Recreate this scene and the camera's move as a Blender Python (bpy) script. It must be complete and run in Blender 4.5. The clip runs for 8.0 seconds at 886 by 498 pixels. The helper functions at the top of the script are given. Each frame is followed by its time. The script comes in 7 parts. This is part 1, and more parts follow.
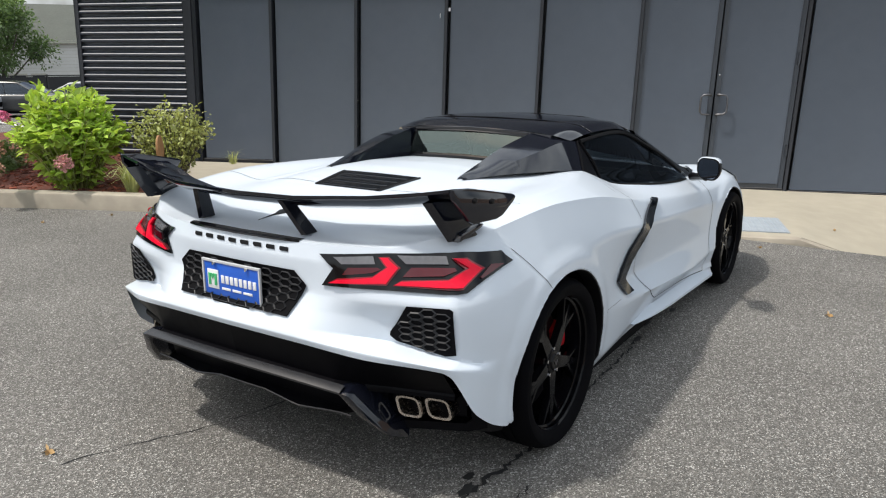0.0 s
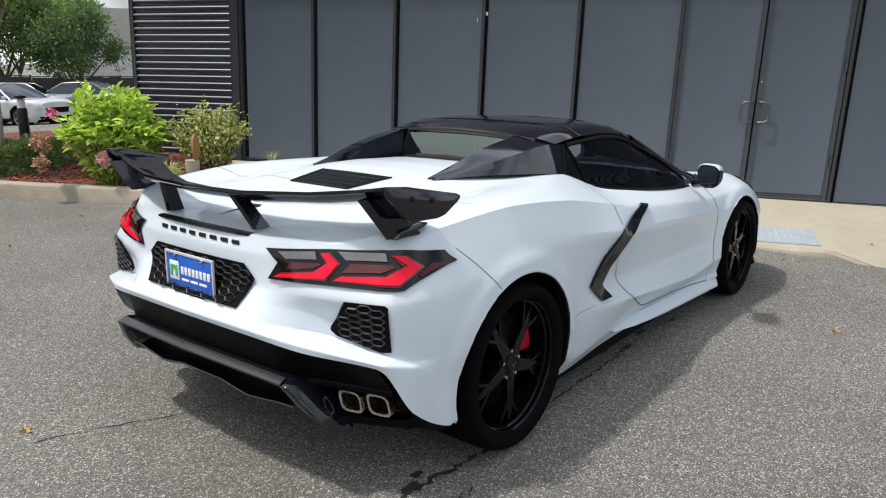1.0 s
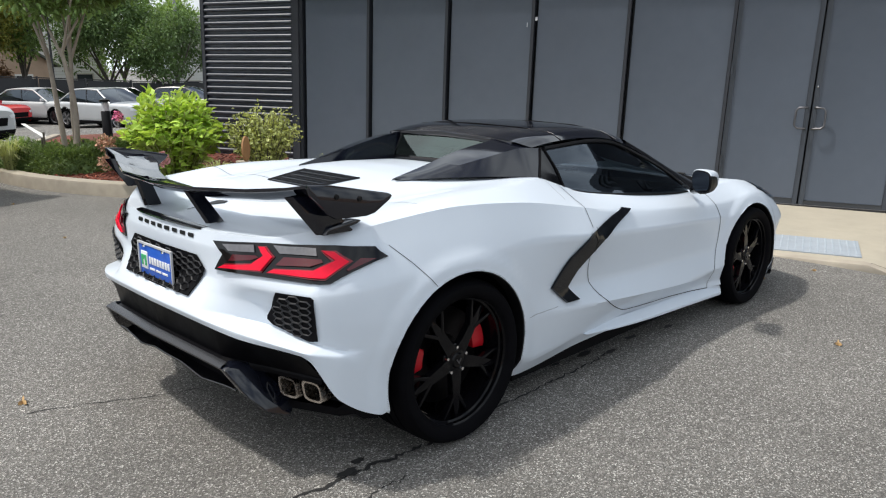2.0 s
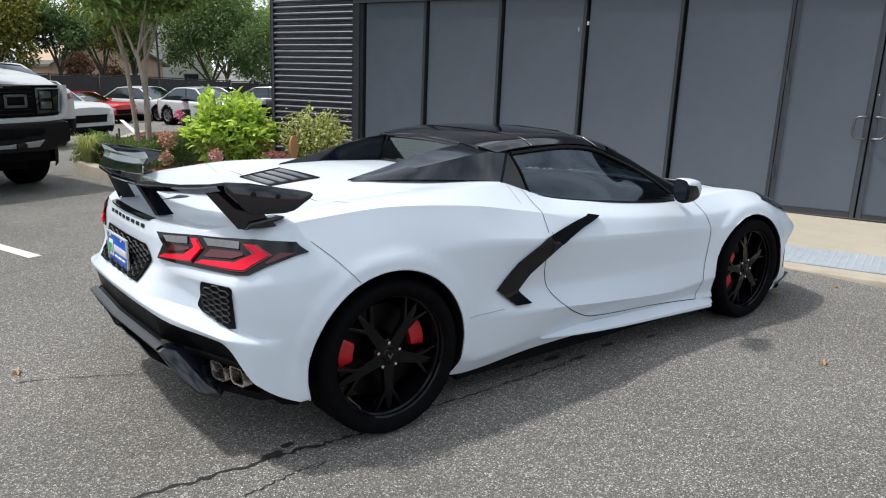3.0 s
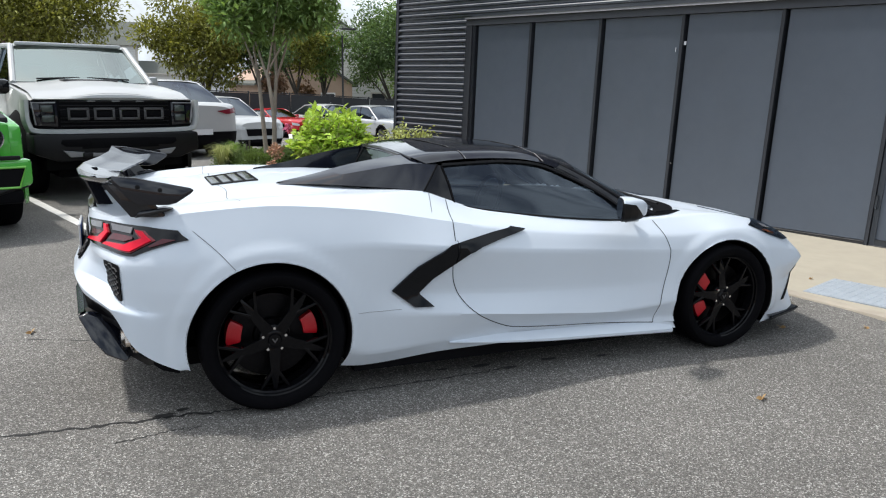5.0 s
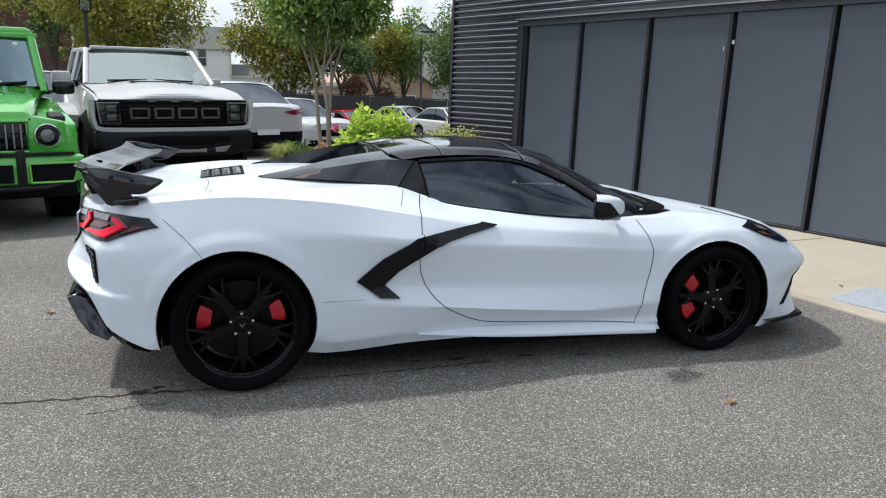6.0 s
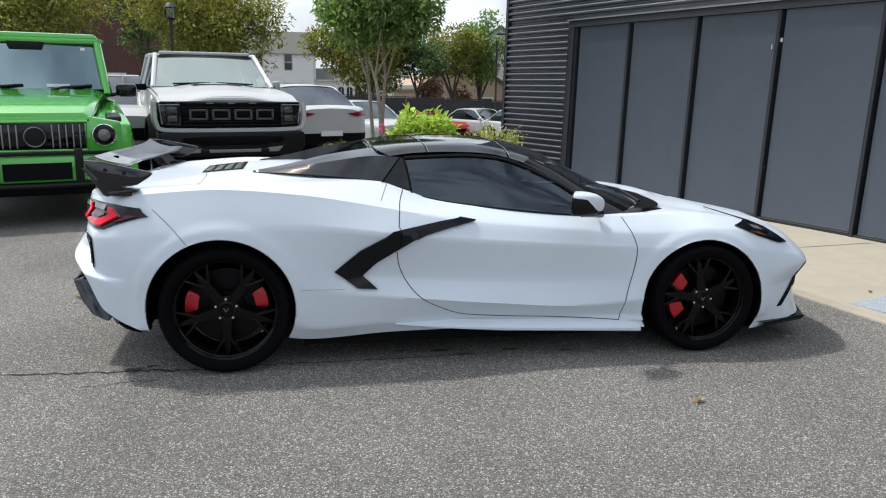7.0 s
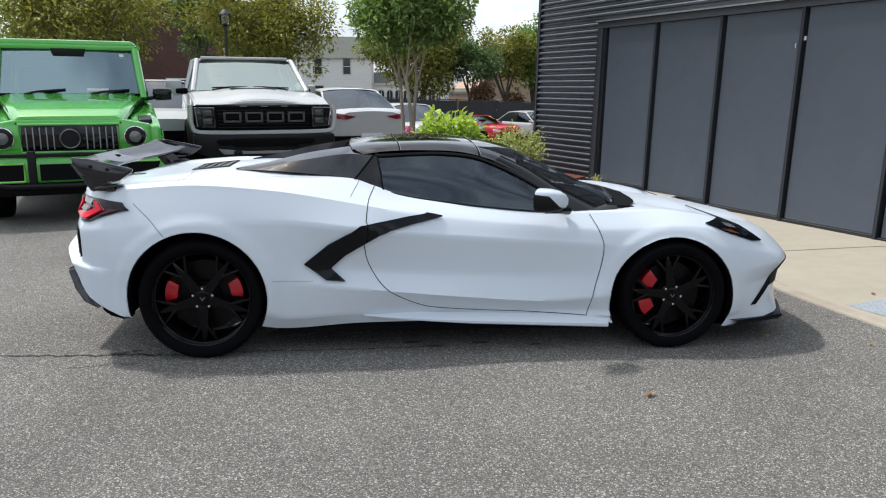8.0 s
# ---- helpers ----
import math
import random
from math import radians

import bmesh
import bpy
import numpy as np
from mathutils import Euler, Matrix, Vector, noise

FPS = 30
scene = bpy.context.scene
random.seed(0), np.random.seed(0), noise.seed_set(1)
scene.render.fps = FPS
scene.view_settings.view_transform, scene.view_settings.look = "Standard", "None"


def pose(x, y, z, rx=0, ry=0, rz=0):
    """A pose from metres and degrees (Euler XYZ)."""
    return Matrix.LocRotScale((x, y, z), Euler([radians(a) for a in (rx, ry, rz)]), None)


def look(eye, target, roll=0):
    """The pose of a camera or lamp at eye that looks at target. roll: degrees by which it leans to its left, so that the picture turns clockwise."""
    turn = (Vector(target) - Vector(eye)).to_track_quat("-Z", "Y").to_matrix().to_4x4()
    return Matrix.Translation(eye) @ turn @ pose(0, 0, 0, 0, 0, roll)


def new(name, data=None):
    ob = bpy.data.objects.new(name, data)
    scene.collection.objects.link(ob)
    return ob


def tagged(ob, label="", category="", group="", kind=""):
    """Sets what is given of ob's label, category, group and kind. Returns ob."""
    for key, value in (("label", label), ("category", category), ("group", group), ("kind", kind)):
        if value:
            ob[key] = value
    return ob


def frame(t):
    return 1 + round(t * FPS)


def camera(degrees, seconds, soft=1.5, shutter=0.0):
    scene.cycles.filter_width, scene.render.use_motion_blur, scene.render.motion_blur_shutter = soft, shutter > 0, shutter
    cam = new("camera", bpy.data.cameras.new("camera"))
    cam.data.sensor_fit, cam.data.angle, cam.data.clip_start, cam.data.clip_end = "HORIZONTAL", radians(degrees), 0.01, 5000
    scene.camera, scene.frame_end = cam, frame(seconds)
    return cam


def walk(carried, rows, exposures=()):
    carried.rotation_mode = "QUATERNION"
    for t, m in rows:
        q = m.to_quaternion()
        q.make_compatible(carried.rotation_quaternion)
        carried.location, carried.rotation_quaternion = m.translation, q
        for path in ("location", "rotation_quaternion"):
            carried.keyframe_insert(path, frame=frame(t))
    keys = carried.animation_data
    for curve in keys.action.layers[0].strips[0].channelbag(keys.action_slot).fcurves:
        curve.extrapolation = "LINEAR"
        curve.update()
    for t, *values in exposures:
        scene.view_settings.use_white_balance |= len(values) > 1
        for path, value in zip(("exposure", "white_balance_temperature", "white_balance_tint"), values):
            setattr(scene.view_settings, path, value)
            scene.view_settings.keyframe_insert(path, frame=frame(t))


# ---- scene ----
import itertools
from mathutils.bvhtree import BVHTree

cam = camera(60.8, 8.0, soft=1.15)
PATH = [
    (0, (-2.581, -2.079, 1.53), (-0.965, -1.011, 1.034), -0.3),
    (0.5, (-2.449, -2.237, 1.532), (-0.869, -1.11, 1.047), -0.1),
    (1, (-2.362, -2.417, 1.512), (-0.839, -1.215, 1.029), 0.2),
    (1.5, (-2.237, -2.647, 1.509), (-0.784, -1.358, 1.034), 0.0),
    (3, (-1.663, -3.418, 1.534), (-0.473, -1.88, 1.067), 0.5),
    (3.5, (-1.4, -3.665, 1.531), (-0.312, -2.049, 1.08), 0.6),
    (4, (-1.2, -3.952, 1.524), (-0.213, -2.266, 1.091), 0.8),
    (4.5, (-0.911, -4.153, 1.524), (-0.03, -2.409, 1.1), 0.9),
    (6, (-0.086, -4.614, 1.508), (0.48, -2.742, 1.091), 0.9),
    (6.5, (0.178, -4.744, 1.493), (0.637, -2.842, 1.076), 0.7),
    (7, (0.43, -4.876, 1.493), (0.785, -2.951, 1.08), 0.6),
    (7.5, (0.761, -4.957, 1.476), (1.024, -3.017, 1.068), 0.2),
    (8, (0.928, -5.098, 1.48), (1.126, -3.15, 1.074), 0.2),
]
walk(cam, [(t, look(eye, target, roll)) for t, eye, target, roll in PATH], [(0, 0.39, 6850, 10), (1.5, 0.41, 6800, 10), (3.5, 0.44, 6600, 10), (6.5, 0.41, 6570, 10), (8, 0.38, 6550, 10)])

# ---- light: hazy noon sun behind thin cloud
SUN_FROM = Vector((-0.38, 0.29, 0.9)).normalized()
world = bpy.data.worlds.new("sky")
scene.world = world
world.use_nodes = True
wn = world.node_tree.nodes
sky = wn.new("ShaderNodeTexSky")
sky.sky_type, sky.sun_disc = "NISHITA", False
sky.sun_elevation = math.asin(SUN_FROM.z)
sky.sun_rotation = math.atan2(SUN_FROM.x, SUN_FROM.y)
sky.air_density, sky.dust_density, sky.ozone_density = 1.0, 6.0, 1.0
# thin high cloud over the blue, brighter and greyer in drifts
tc = wn.new("ShaderNodeTexCoord")
cn = wn.new("ShaderNodeTexNoise")
cn.inputs["Scale"].default_value, cn.inputs["Detail"].default_value, cn.inputs["Roughness"].default_value = 4.5, 6.0, 0.55
ramp = wn.new("ShaderNodeValToRGB")
ramp.color_ramp.elements[0].position, ramp.color_ramp.elements[1].position = 0.36, 0.60
ramp.color_ramp.elements[0].color, ramp.color_ramp.elements[1].color = (0.10, 0.10, 0.10, 1), (1, 1, 1, 1)
cloud = wn.new("ShaderNodeMix")
cloud.data_type = "RGBA"
cloud.inputs["B"].default_value = (8.0, 8.9, 9.8, 1)
world.node_tree.links.new(tc.outputs["Generated"], cn.inputs["Vector"])
world.node_tree.links.new(cn.outputs["Fac"], ramp.inputs["Fac"])
world.node_tree.links.new(ramp.outputs["Color"], cloud.inputs["Factor"])
world.node_tree.links.new(sky.outputs["Color"], cloud.inputs["A"])
bg = wn["Background"]
world.node_tree.links.new(cloud.outputs["Result"], bg.inputs["Color"])
bg.inputs["Strength"].default_value = 0.116
sun = new("sun", bpy.data.lights.new("sun", "SUN"))
sun.data.energy, sun.data.angle, sun.data.color = 2.3, radians(3.0), (1.0, 0.985, 0.955)
sun.matrix_world = look(SUN_FROM * 30, (0, 0, 0))

# ---- materials
def mat(name, color, rough=0.5, metal=0.0, coat=0.0, spec=0.5, var=0.0, scale=8.0, bump=0.0, bscale=60.0, bdist=0.002, rvar=0.0, rnd=0.0, island=0.0):
    """A surface with colour drift at two scales, fine relief and gloss wear."""
    m = bpy.data.materials.new(name)
    m.use_nodes = True
    nt = m.node_tree
    p = nt.nodes["Principled BSDF"]
    p.inputs["Base Color"].default_value = (*color, 1)
    p.inputs["Roughness"].default_value, p.inputs["Metallic"].default_value = rough, metal
    p.inputs["Coat Weight"].default_value, p.inputs["Coat Roughness"].default_value = coat, 0.03
    p.inputs["Specular IOR Level"].default_value = spec
    co = nt.nodes.new("ShaderNodeTexCoord")
    def noise_node(s, detail=4.0):
        n = nt.nodes.new("ShaderNodeTexNoise")
        n.inputs["Scale"].default_value, n.inputs["Detail"].default_value = s, detail
        nt.links.new(co.outputs["Object"], n.inputs["Vector"])
        return n
    if var or rnd or island:
        a, b = noise_node(scale), noise_node(scale * 0.12)
        add = nt.nodes.new("ShaderNodeMath")
        add.operation = "ADD"
        nt.links.new(a.outputs["Fac"], add.inputs[0]), nt.links.new(b.outputs["Fac"], add.inputs[1])
        last = add
        if rnd or island:
            src = nt.nodes.new("ShaderNodeObjectInfo" if rnd else "ShaderNodeNewGeometry")
            mul = nt.nodes.new("ShaderNodeMath")
            mul.operation, mul.inputs[1].default_value, mul.inputs[2].default_value = "MULTIPLY_ADD", (rnd or island) / max(var, 0.01), -0.5 * (rnd or island) / max(var, 0.01)
            nt.links.new(src.outputs["Random" if rnd else "Random Per Island"], mul.inputs[0])
            ad2 = nt.nodes.new("ShaderNodeMath")
            ad2.operation = "ADD"
            nt.links.new(add.outputs[0], ad2.inputs[0]), nt.links.new(mul.outputs[0], ad2.inputs[1])
            last = ad2
        mr = nt.nodes.new("ShaderNodeMapRange")
        mr.clamp = False
        mr.inputs["From Min"].default_value, mr.inputs["From Max"].default_value = 0.6, 1.4
        mr.inputs["To Min"].default_value, mr.inputs["To Max"].default_value = 1 - max(var, 0.01), 1 + max(var, 0.01)
        nt.links.new(last.outputs[0], mr.inputs["Value"])
        mx = nt.nodes.new("ShaderNodeVectorMath")
        mx.operation = "SCALE"
        mx.inputs[0].default_value = color
        nt.links.new(mr.outputs["Result"], mx.inputs["Scale"])
        nt.links.new(mx.outputs["Vector"], p.inputs["Base Color"])
    if rvar:
        r = noise_node(scale * 2.5)
        mr2 = nt.nodes.new("ShaderNodeMapRange")
        mr2.inputs["From Min"].default_value, mr2.inputs["From Max"].default_value = 0.3, 0.7
        mr2.inputs["To Min"].default_value, mr2.inputs["To Max"].default_value = max(rough - rvar, 0.02), min(rough + rvar, 1)
        nt.links.new(r.outputs["Fac"], mr2.inputs["Value"])
        nt.links.new(mr2.outputs["Result"], p.inputs["Roughness"])
    if bump:
        n = noise_node(bscale)
        bm_ = nt.nodes.new("ShaderNodeBump")
        bm_.inputs["Strength"].default_value, bm_.inputs["Distance"].default_value = bump, bdist
        nt.links.new(n.outputs["Fac"], bm_.inputs["Height"])
        nt.links.new(bm_.outputs["Normal"], p.inputs["Normal"])
    return m


def glass(name, tint, gloss=0.04, ior=1.55, sheen=(0.85, 0.9, 0.95)):
    """Thin tinted pane: lets a little through and mirrors the sky."""
    m = bpy.data.materials.new(name)
    m.use_nodes = True
    nt = m.node_tree
    nt.nodes.remove(nt.nodes["Principled BSDF"])
    tr, gl, mixer, fr = (nt.nodes.new(k) for k in ("ShaderNodeBsdfTransparent", "ShaderNodeBsdfGlossy", "ShaderNodeMixShader", "ShaderNodeFresnel"))
    tr.inputs["Color"].default_value = (*tint, 1)
    gl.inputs["Roughness"].default_value, gl.inputs["Color"].default_value = gloss, (*sheen, 1)
    fr.inputs["IOR"].default_value = ior
    nt.links.new(fr.outputs["Fac"], mixer.inputs["Fac"])
    nt.links.new(tr.outputs[0], mixer.inputs[1]), nt.links.new(gl.outputs[0], mixer.inputs[2])
    nt.links.new(mixer.outputs[0], nt.nodes["Material Output"].inputs["Surface"])
    return m


def asphalt_material():
    """Worn tar with pale stone chips and broad drifts."""
    m = mat("asphalt", (0.1, 0.1, 0.1), 0.85, spec=0.3)
    nt = m.node_tree
    p = nt.nodes["Principled BSDF"]
    co = nt.nodes.new("ShaderNodeTexCoord")
    def tex(kind, s, **k):
        n = nt.nodes.new(kind)
        n.inputs["Scale"].default_value = s
        nt.links.new(co.outputs["Object"], n.inputs["Vector"])
        return n
    chips = tex("ShaderNodeTexVoronoi", 185.0)
    fine = tex("ShaderNodeTexNoise", 420.0)
    broad = tex("ShaderNodeTexNoise", 0.7)
    broad.inputs["Detail"].default_value = 7.0
    sep = nt.nodes.new("ShaderNodeSeparateColor")
    nt.links.new(chips.outputs["Color"], sep.inputs["Color"])
    r = nt.nodes.new("ShaderNodeValToRGB")
    r.color_ramp.elements[0].position, r.color_ramp.elements[0].color = 0.0, (0.080, 0.077, 0.071, 1)
    r.color_ramp.elements[1].position, r.color_ramp.elements[1].color = 1.0, (0.54, 0.53, 0.50, 1)
    for at_, col in ((0.45, (0.130, 0.124, 0.115, 1)), (0.80, (0.205, 0.197, 0.184, 1)), (0.90, (0.30, 0.29, 0.272, 1)), (0.95, (0.40, 0.39, 0.366, 1))):
        e = r.color_ramp.elements.new(at_)
        e.color = col
    nt.links.new(sep.outputs["Red"], r.inputs["Fac"])
    mr = nt.nodes.new("ShaderNodeMapRange")
    mr.inputs["From Min"].default_value, mr.inputs["From Max"].default_value = 0.25, 0.75
    mr.inputs["To Min"].default_value, mr.inputs["To Max"].default_value = 0.78, 1.22
    nt.links.new(broad.outputs["Fac"], mr.inputs["Value"])
    mr2 = nt.nodes.new("ShaderNodeMapRange")
    mr2.inputs["From Min"].default_value, mr2.inputs["From Max"].default_value = 0.25, 0.75
    mr2.inputs["To Min"].default_value, mr2.inputs["To Max"].default_value = 0.6, 1.4
    nt.links.new(fine.outputs["Fac"], mr2.inputs["Value"])
    mm = nt.nodes.new("ShaderNodeMath")
    mm.operation = "MULTIPLY"
    nt.links.new(mr.outputs[0], mm.inputs[0]), nt.links.new(mr2.outputs[0], mm.inputs[1])
    sc = nt.nodes.new("ShaderNodeVectorMath")
    sc.operation = "SCALE"
    nt.links.new(r.outputs["Color"], sc.inputs[0]), nt.links.new(mm.outputs[0], sc.inputs["Scale"])
    nt.links.new(sc.outputs["Vector"], p.inputs["Base Color"])
    b = nt.nodes.new("ShaderNodeBump")
    b.inputs["Strength"].default_value, b.inputs["Distance"].default_value = 0.9, 0.005
    nt.links.new(chips.outputs["Distance"], b.inputs["Height"])
    nt.links.new(b.outputs["Normal"], p.inputs["Normal"])
    return m


ASPHALT = asphalt_material()
WHITE = mat("white_paint", (0.60, 0.662, 0.735), 0.55, coat=0.55, spec=0.25, var=0.015, scale=3)
GLOSS_BLACK = mat("gloss_black", (0.003, 0.003, 0.004), 0.10, coat=0.1, spec=0.32, rvar=0.05, scale=4)
CARBON = mat("carbon_flash", (0.005, 0.006, 0.011), 0.08, coat=0.35, spec=0.45, rvar=0.03, scale=5)
TAIL_BLACK = mat("tail_black", (0.003, 0.003, 0.004), 0.36, spec=0.06, rvar=0.06, scale=6)
MIRROR = mat("mirror_glass", (0.30, 0.33, 0.38), 0.03, metal=1.0)
BLADE = mat("blade_black", (0.004, 0.005, 0.007), 0.10, spec=0.22, rvar=0.05, scale=5)
SATIN_BLACK = mat("satin_black", (0.006, 0.006, 0.007), 0.42, spec=0.22, var=0.2, scale=20)
MATTE_BLACK = mat("matte_black_plastic", (0.003, 0.003, 0.004), 0.65, spec=0.08, var=0.2, scale=30, bump=0.15, bscale=300)
RUBBER = mat("tyre_rubber", (0.003, 0.003, 0.004), 0.7, spec=0.05, var=0.25, scale=18, bump=0.1, bscale=90)
WHEEL_BLACK = mat("wheel_black", (0.003, 0.003, 0.004), 0.10, coat=0.06, spec=0.14, rvar=0.04, scale=9)
CALIPER = mat("caliper_red", (0.42, 0.004, 0.012), 0.4, coat=0.15, var=0.08, scale=30)
EXHAUST = mat("heat_tinted_steel", (0.52, 0.47, 0.42), 0.24, metal=1.0, var=0.25, scale=30, rvar=0.08)
GRILLE = mat("grille_black", (0.022, 0.023, 0.026), 0.42, spec=0.3, var=0.1, scale=30)
AMBER = mat("amber_lens", (0.20, 0.05, 0.01), 0.2, coat=1.0, var=0.1)
TRIM_PALE = mat("trim_pale", (0.50, 0.51, 0.53), 0.3, coat=0.3, var=0.08, scale=30)
TRIM_GREY = mat("trim_grey", (0.22, 0.225, 0.235), 0.3, coat=0.5, var=0.1, scale=20)
# gloss black lip, its sky reflection put into a lighter grey base
LEDGE = mat("ledge_sky_sheen", (0.018, 0.019, 0.022), 0.25, spec=0.5, var=0.1, scale=20)
DISC_STEEL = mat("disc_steel", (0.014, 0.014, 0.016), 0.38, metal=1.0, var=0.25, scale=60)
DARK_STEEL = mat("brake_steel", (0.16, 0.16, 0.17), 0.4, metal=1.0, var=0.2, scale=60)
CHROME = mat("chrome", (0.75, 0.75, 0.76), 0.12, metal=1.0, var=0.05, scale=10)
LAMP_RED = mat("lamp_red", (0.78, 0.006, 0.034), 0.2, coat=0.05, spec=0.2, var=0.15, scale=25)
LAMP_DEEP_RED = mat("lamp_deep_red", (0.20, 0.002, 0.010), 0.12, coat=0.4, var=0.15, scale=25)
LAMP_DARK_RED = mat("lamp_dark_red", (0.075, 0.002, 0.007), 0.12, coat=0.2, var=0.1, scale=25)
LAMP_GREY = mat("lamp_grey", (0.12, 0.12, 0.13), 0.15, coat=0.6, var=0.2, scale=60)
PLATE_BLUE = mat("plate_blue", (0.012, 0.10, 0.52), 0.35, coat=0.3, var=0.08, scale=12)
PLATE_WHITE = mat("plate_white", (0.75, 0.76, 0.78), 0.4, var=0.04, scale=30)
PLATE_GREEN = mat("plate_green", (0.05, 0.42, 0.16), 0.4, var=0.06, scale=30)
CAR_GLASS = glass("car_glass", (0.42, 0.48, 0.46), ior=2.3)
REAR_GLASS = glass("rear_glass", (0.45, 0.52, 0.49), 0.03, 2.3, (0.72, 0.86, 0.80))
DARK_GLASS = glass("dark_glass", (0.22, 0.25, 0.26), gloss=0.015, ior=1.80, sheen=(0.66, 0.76, 0.88))
INTERIOR = mat("interior_black", (0.02, 0.02, 0.022), 0.6, var=0.3, scale=20, bump=0.2, bscale=120)
SEAM = mat("seam_black", (0.005, 0.005, 0.006), 0.8, spec=0.08, var=0.1)

# ---- mesh helpers
def part(name, bm, material, parent=None, label="", smooth=40, recalc=True, out=None):
    """Links a bmesh as one mesh object under a thing or under a part. out: a point that the faces turn away from."""
    if recalc:
        bmesh.ops.recalc_face_normals(bm, faces=bm.faces)
    if out is not None:
        bm.normal_update()
        if sum((f.calc_center_median() - Vector(out)).dot(f.normal) for f in bm.faces) < 0:
            bmesh.ops.reverse_faces(bm, faces=bm.faces)
    me = bpy.data.meshes.new(name)
    bm.to_mesh(me)
    bm.free()
    mats = material if isinstance(material, (list, tuple)) else [material]
    for m in mats:
        me.materials.append(m)
    if smooth:
        for f in me.polygons:
            f.use_smooth = True
        me.set_sharp_from_angle(angle=radians(smooth))
    ob = new(name, me)
    if parent:
        ob.parent = parent
    if label:
        ob["label"] = label
    return ob


def thing(name, label, category, m=None, group="", kind=""):
    ob = new(name)
    ob.empty_display_size = 0.2
    if m is not None:
        ob.matrix_world = m
    return tagged(ob, label, category, group, kind)


def spline(pts, n, tension=1.0):
    """Points along a smooth curve through pts, n steps to a span; tension 0 keeps it straight."""
    p = np.array(pts, float)
    out = []
    for i in range(len(p) - 1):
        p0, p1, p2, p3 = p[max(i - 1, 0)], p[i], p[i + 1], p[min(i + 2, len(p) - 1)]
        d = [max(np.linalg.norm(b - a), 1e-6) for a, b in ((p0, p1), (p1, p2), (p2, p3))]
        m1 = (p2 - p0) / (d[0] + d[1]) * d[1] if i > 0 else (p2 - p1)
        m2 = (p3 - p1) / (d[1] + d[2]) * d[1] if i < len(p) - 2 else (p2 - p1)
        m1, m2 = tension * m1 + (1 - tension) * (p2 - p1), tension * m2 + (1 - tension) * (p2 - p1)
        for k in range(n):
            t = k / n
            out.append((2 * t**3 - 3 * t**2 + 1) * p1 + (t**3 - 2 * t**2 + t) * m1 + (-2 * t**3 + 3 * t**2) * p2 + (t**3 - t**2) * m2)
    out.append(p[-1])
    return np.array(out)


def lerp_at(x, xs, ys):
    return float(np.interp(x, xs, ys))


def grid(rows, closed=False, bm=None):
    """Quads between rows of points."""
    bm = bm or bmesh.new()
    vs = [[bm.verts.new(p) for p in r] for r in rows]
    for a, b in zip(vs, vs[1:]):
        m = len(a)
        for j in range(m if closed else m - 1):
            k = (j + 1) % m
            try:
                bm.faces.new((a[j], a[k], b[k], b[j]))
            except ValueError:
                pass
    return bm


def box(bm, c, s, m=None, bevel=0.0):
    """A block of size s round c, with softened edges."""
    r = bmesh.ops.create_cube(bm, size=1, matrix=(m or Matrix()) @ Matrix.Translation(c) @ Matrix.Diagonal((*s, 1)))
    if bevel:
        es = list({e for v in r["verts"] for e in v.link_edges})
        bmesh.ops.bevel(bm, geom=es, offset=bevel, segments=2, profile=0.5, affect="EDGES", clamp_overlap=True)
    return bm


def block(c, s, m=None, bevel=0.0):
    return box(bmesh.new(), c, s, m, bevel)


def prism(poly, lo, hi, axes=(0, 2, 1), bm=None, bevel=0.0):
    """A flat outline in two axes, pulled from lo to hi along the third."""
    bm = bm or bmesh.new()
    a, b, c = axes
    ends = []
    for d in (lo, hi):
        vs = []
        for p in poly:
            q = [0, 0, 0]
            q[a], q[b], q[c] = p[0], p[1], d
            vs.append(bm.verts.new(q))
        ends.append(vs)
    fs = [bm.faces.new(ends[0]), bm.faces.new(ends[1][::-1])]
    n = len(poly)
    for i in range(n):
        fs.append(bm.faces.new((ends[0][i], ends[0][(i + 1) % n], ends[1][(i + 1) % n], ends[1][i])))
    if bevel:
        es = list({e for f in fs for e in f.edges})
        bmesh.ops.bevel(bm, geom=es, offset=bevel, segments=2, profile=0.5, affect="EDGES", clamp_overlap=True)
    return bm


def lathe(profile, seg=48, bm=None, m=None):
    """Turns (radius, y) round the y axis."""
    m = m or Matrix()
    rows = []
    for r, y in profile:
        rows.append([m @ Vector((r * math.cos(2 * math.pi * k / seg), y, r * math.sin(2 * math.pi * k / seg))) for k in range(seg)])
    return grid(rows, True, bm)


def tube(path, r, seg=8, bm=None, flat=1.0):
    """A rod along a path; r may be one radius or one for each point."""
    bm = bm or bmesh.new()
    p = [Vector(q) for q in path]
    rs = r if isinstance(r, (list, tuple, np.ndarray)) else [r] * len(p)
    rows, up = [], None
    for i, q in enumerate(p):
        d = (p[min(i + 1, len(p) - 1)] - p[max(i - 1, 0)]).normalized()
        up = (up - d * up.dot(d)).normalized() if up is not None else (d.orthogonal().normalized())
        s = d.cross(up)
        rows.append([q + up * (rs[i] * math.cos(a)) + s * (rs[i] * flat * math.sin(a)) for a in (2 * math.pi * k / seg for k in range(seg))])
    grid(rows, True, bm)
    bm.faces.ensure_lookup_table()
    bm.verts.ensure_lookup_table()
    n = len(bm.verts)
    tot = len(rows) * seg
    for base in (n - tot, n - seg):
        try:
            bm.faces.new([bm.verts[base + k] for k in range(seg)])
        except ValueError:
            pass
    return bm


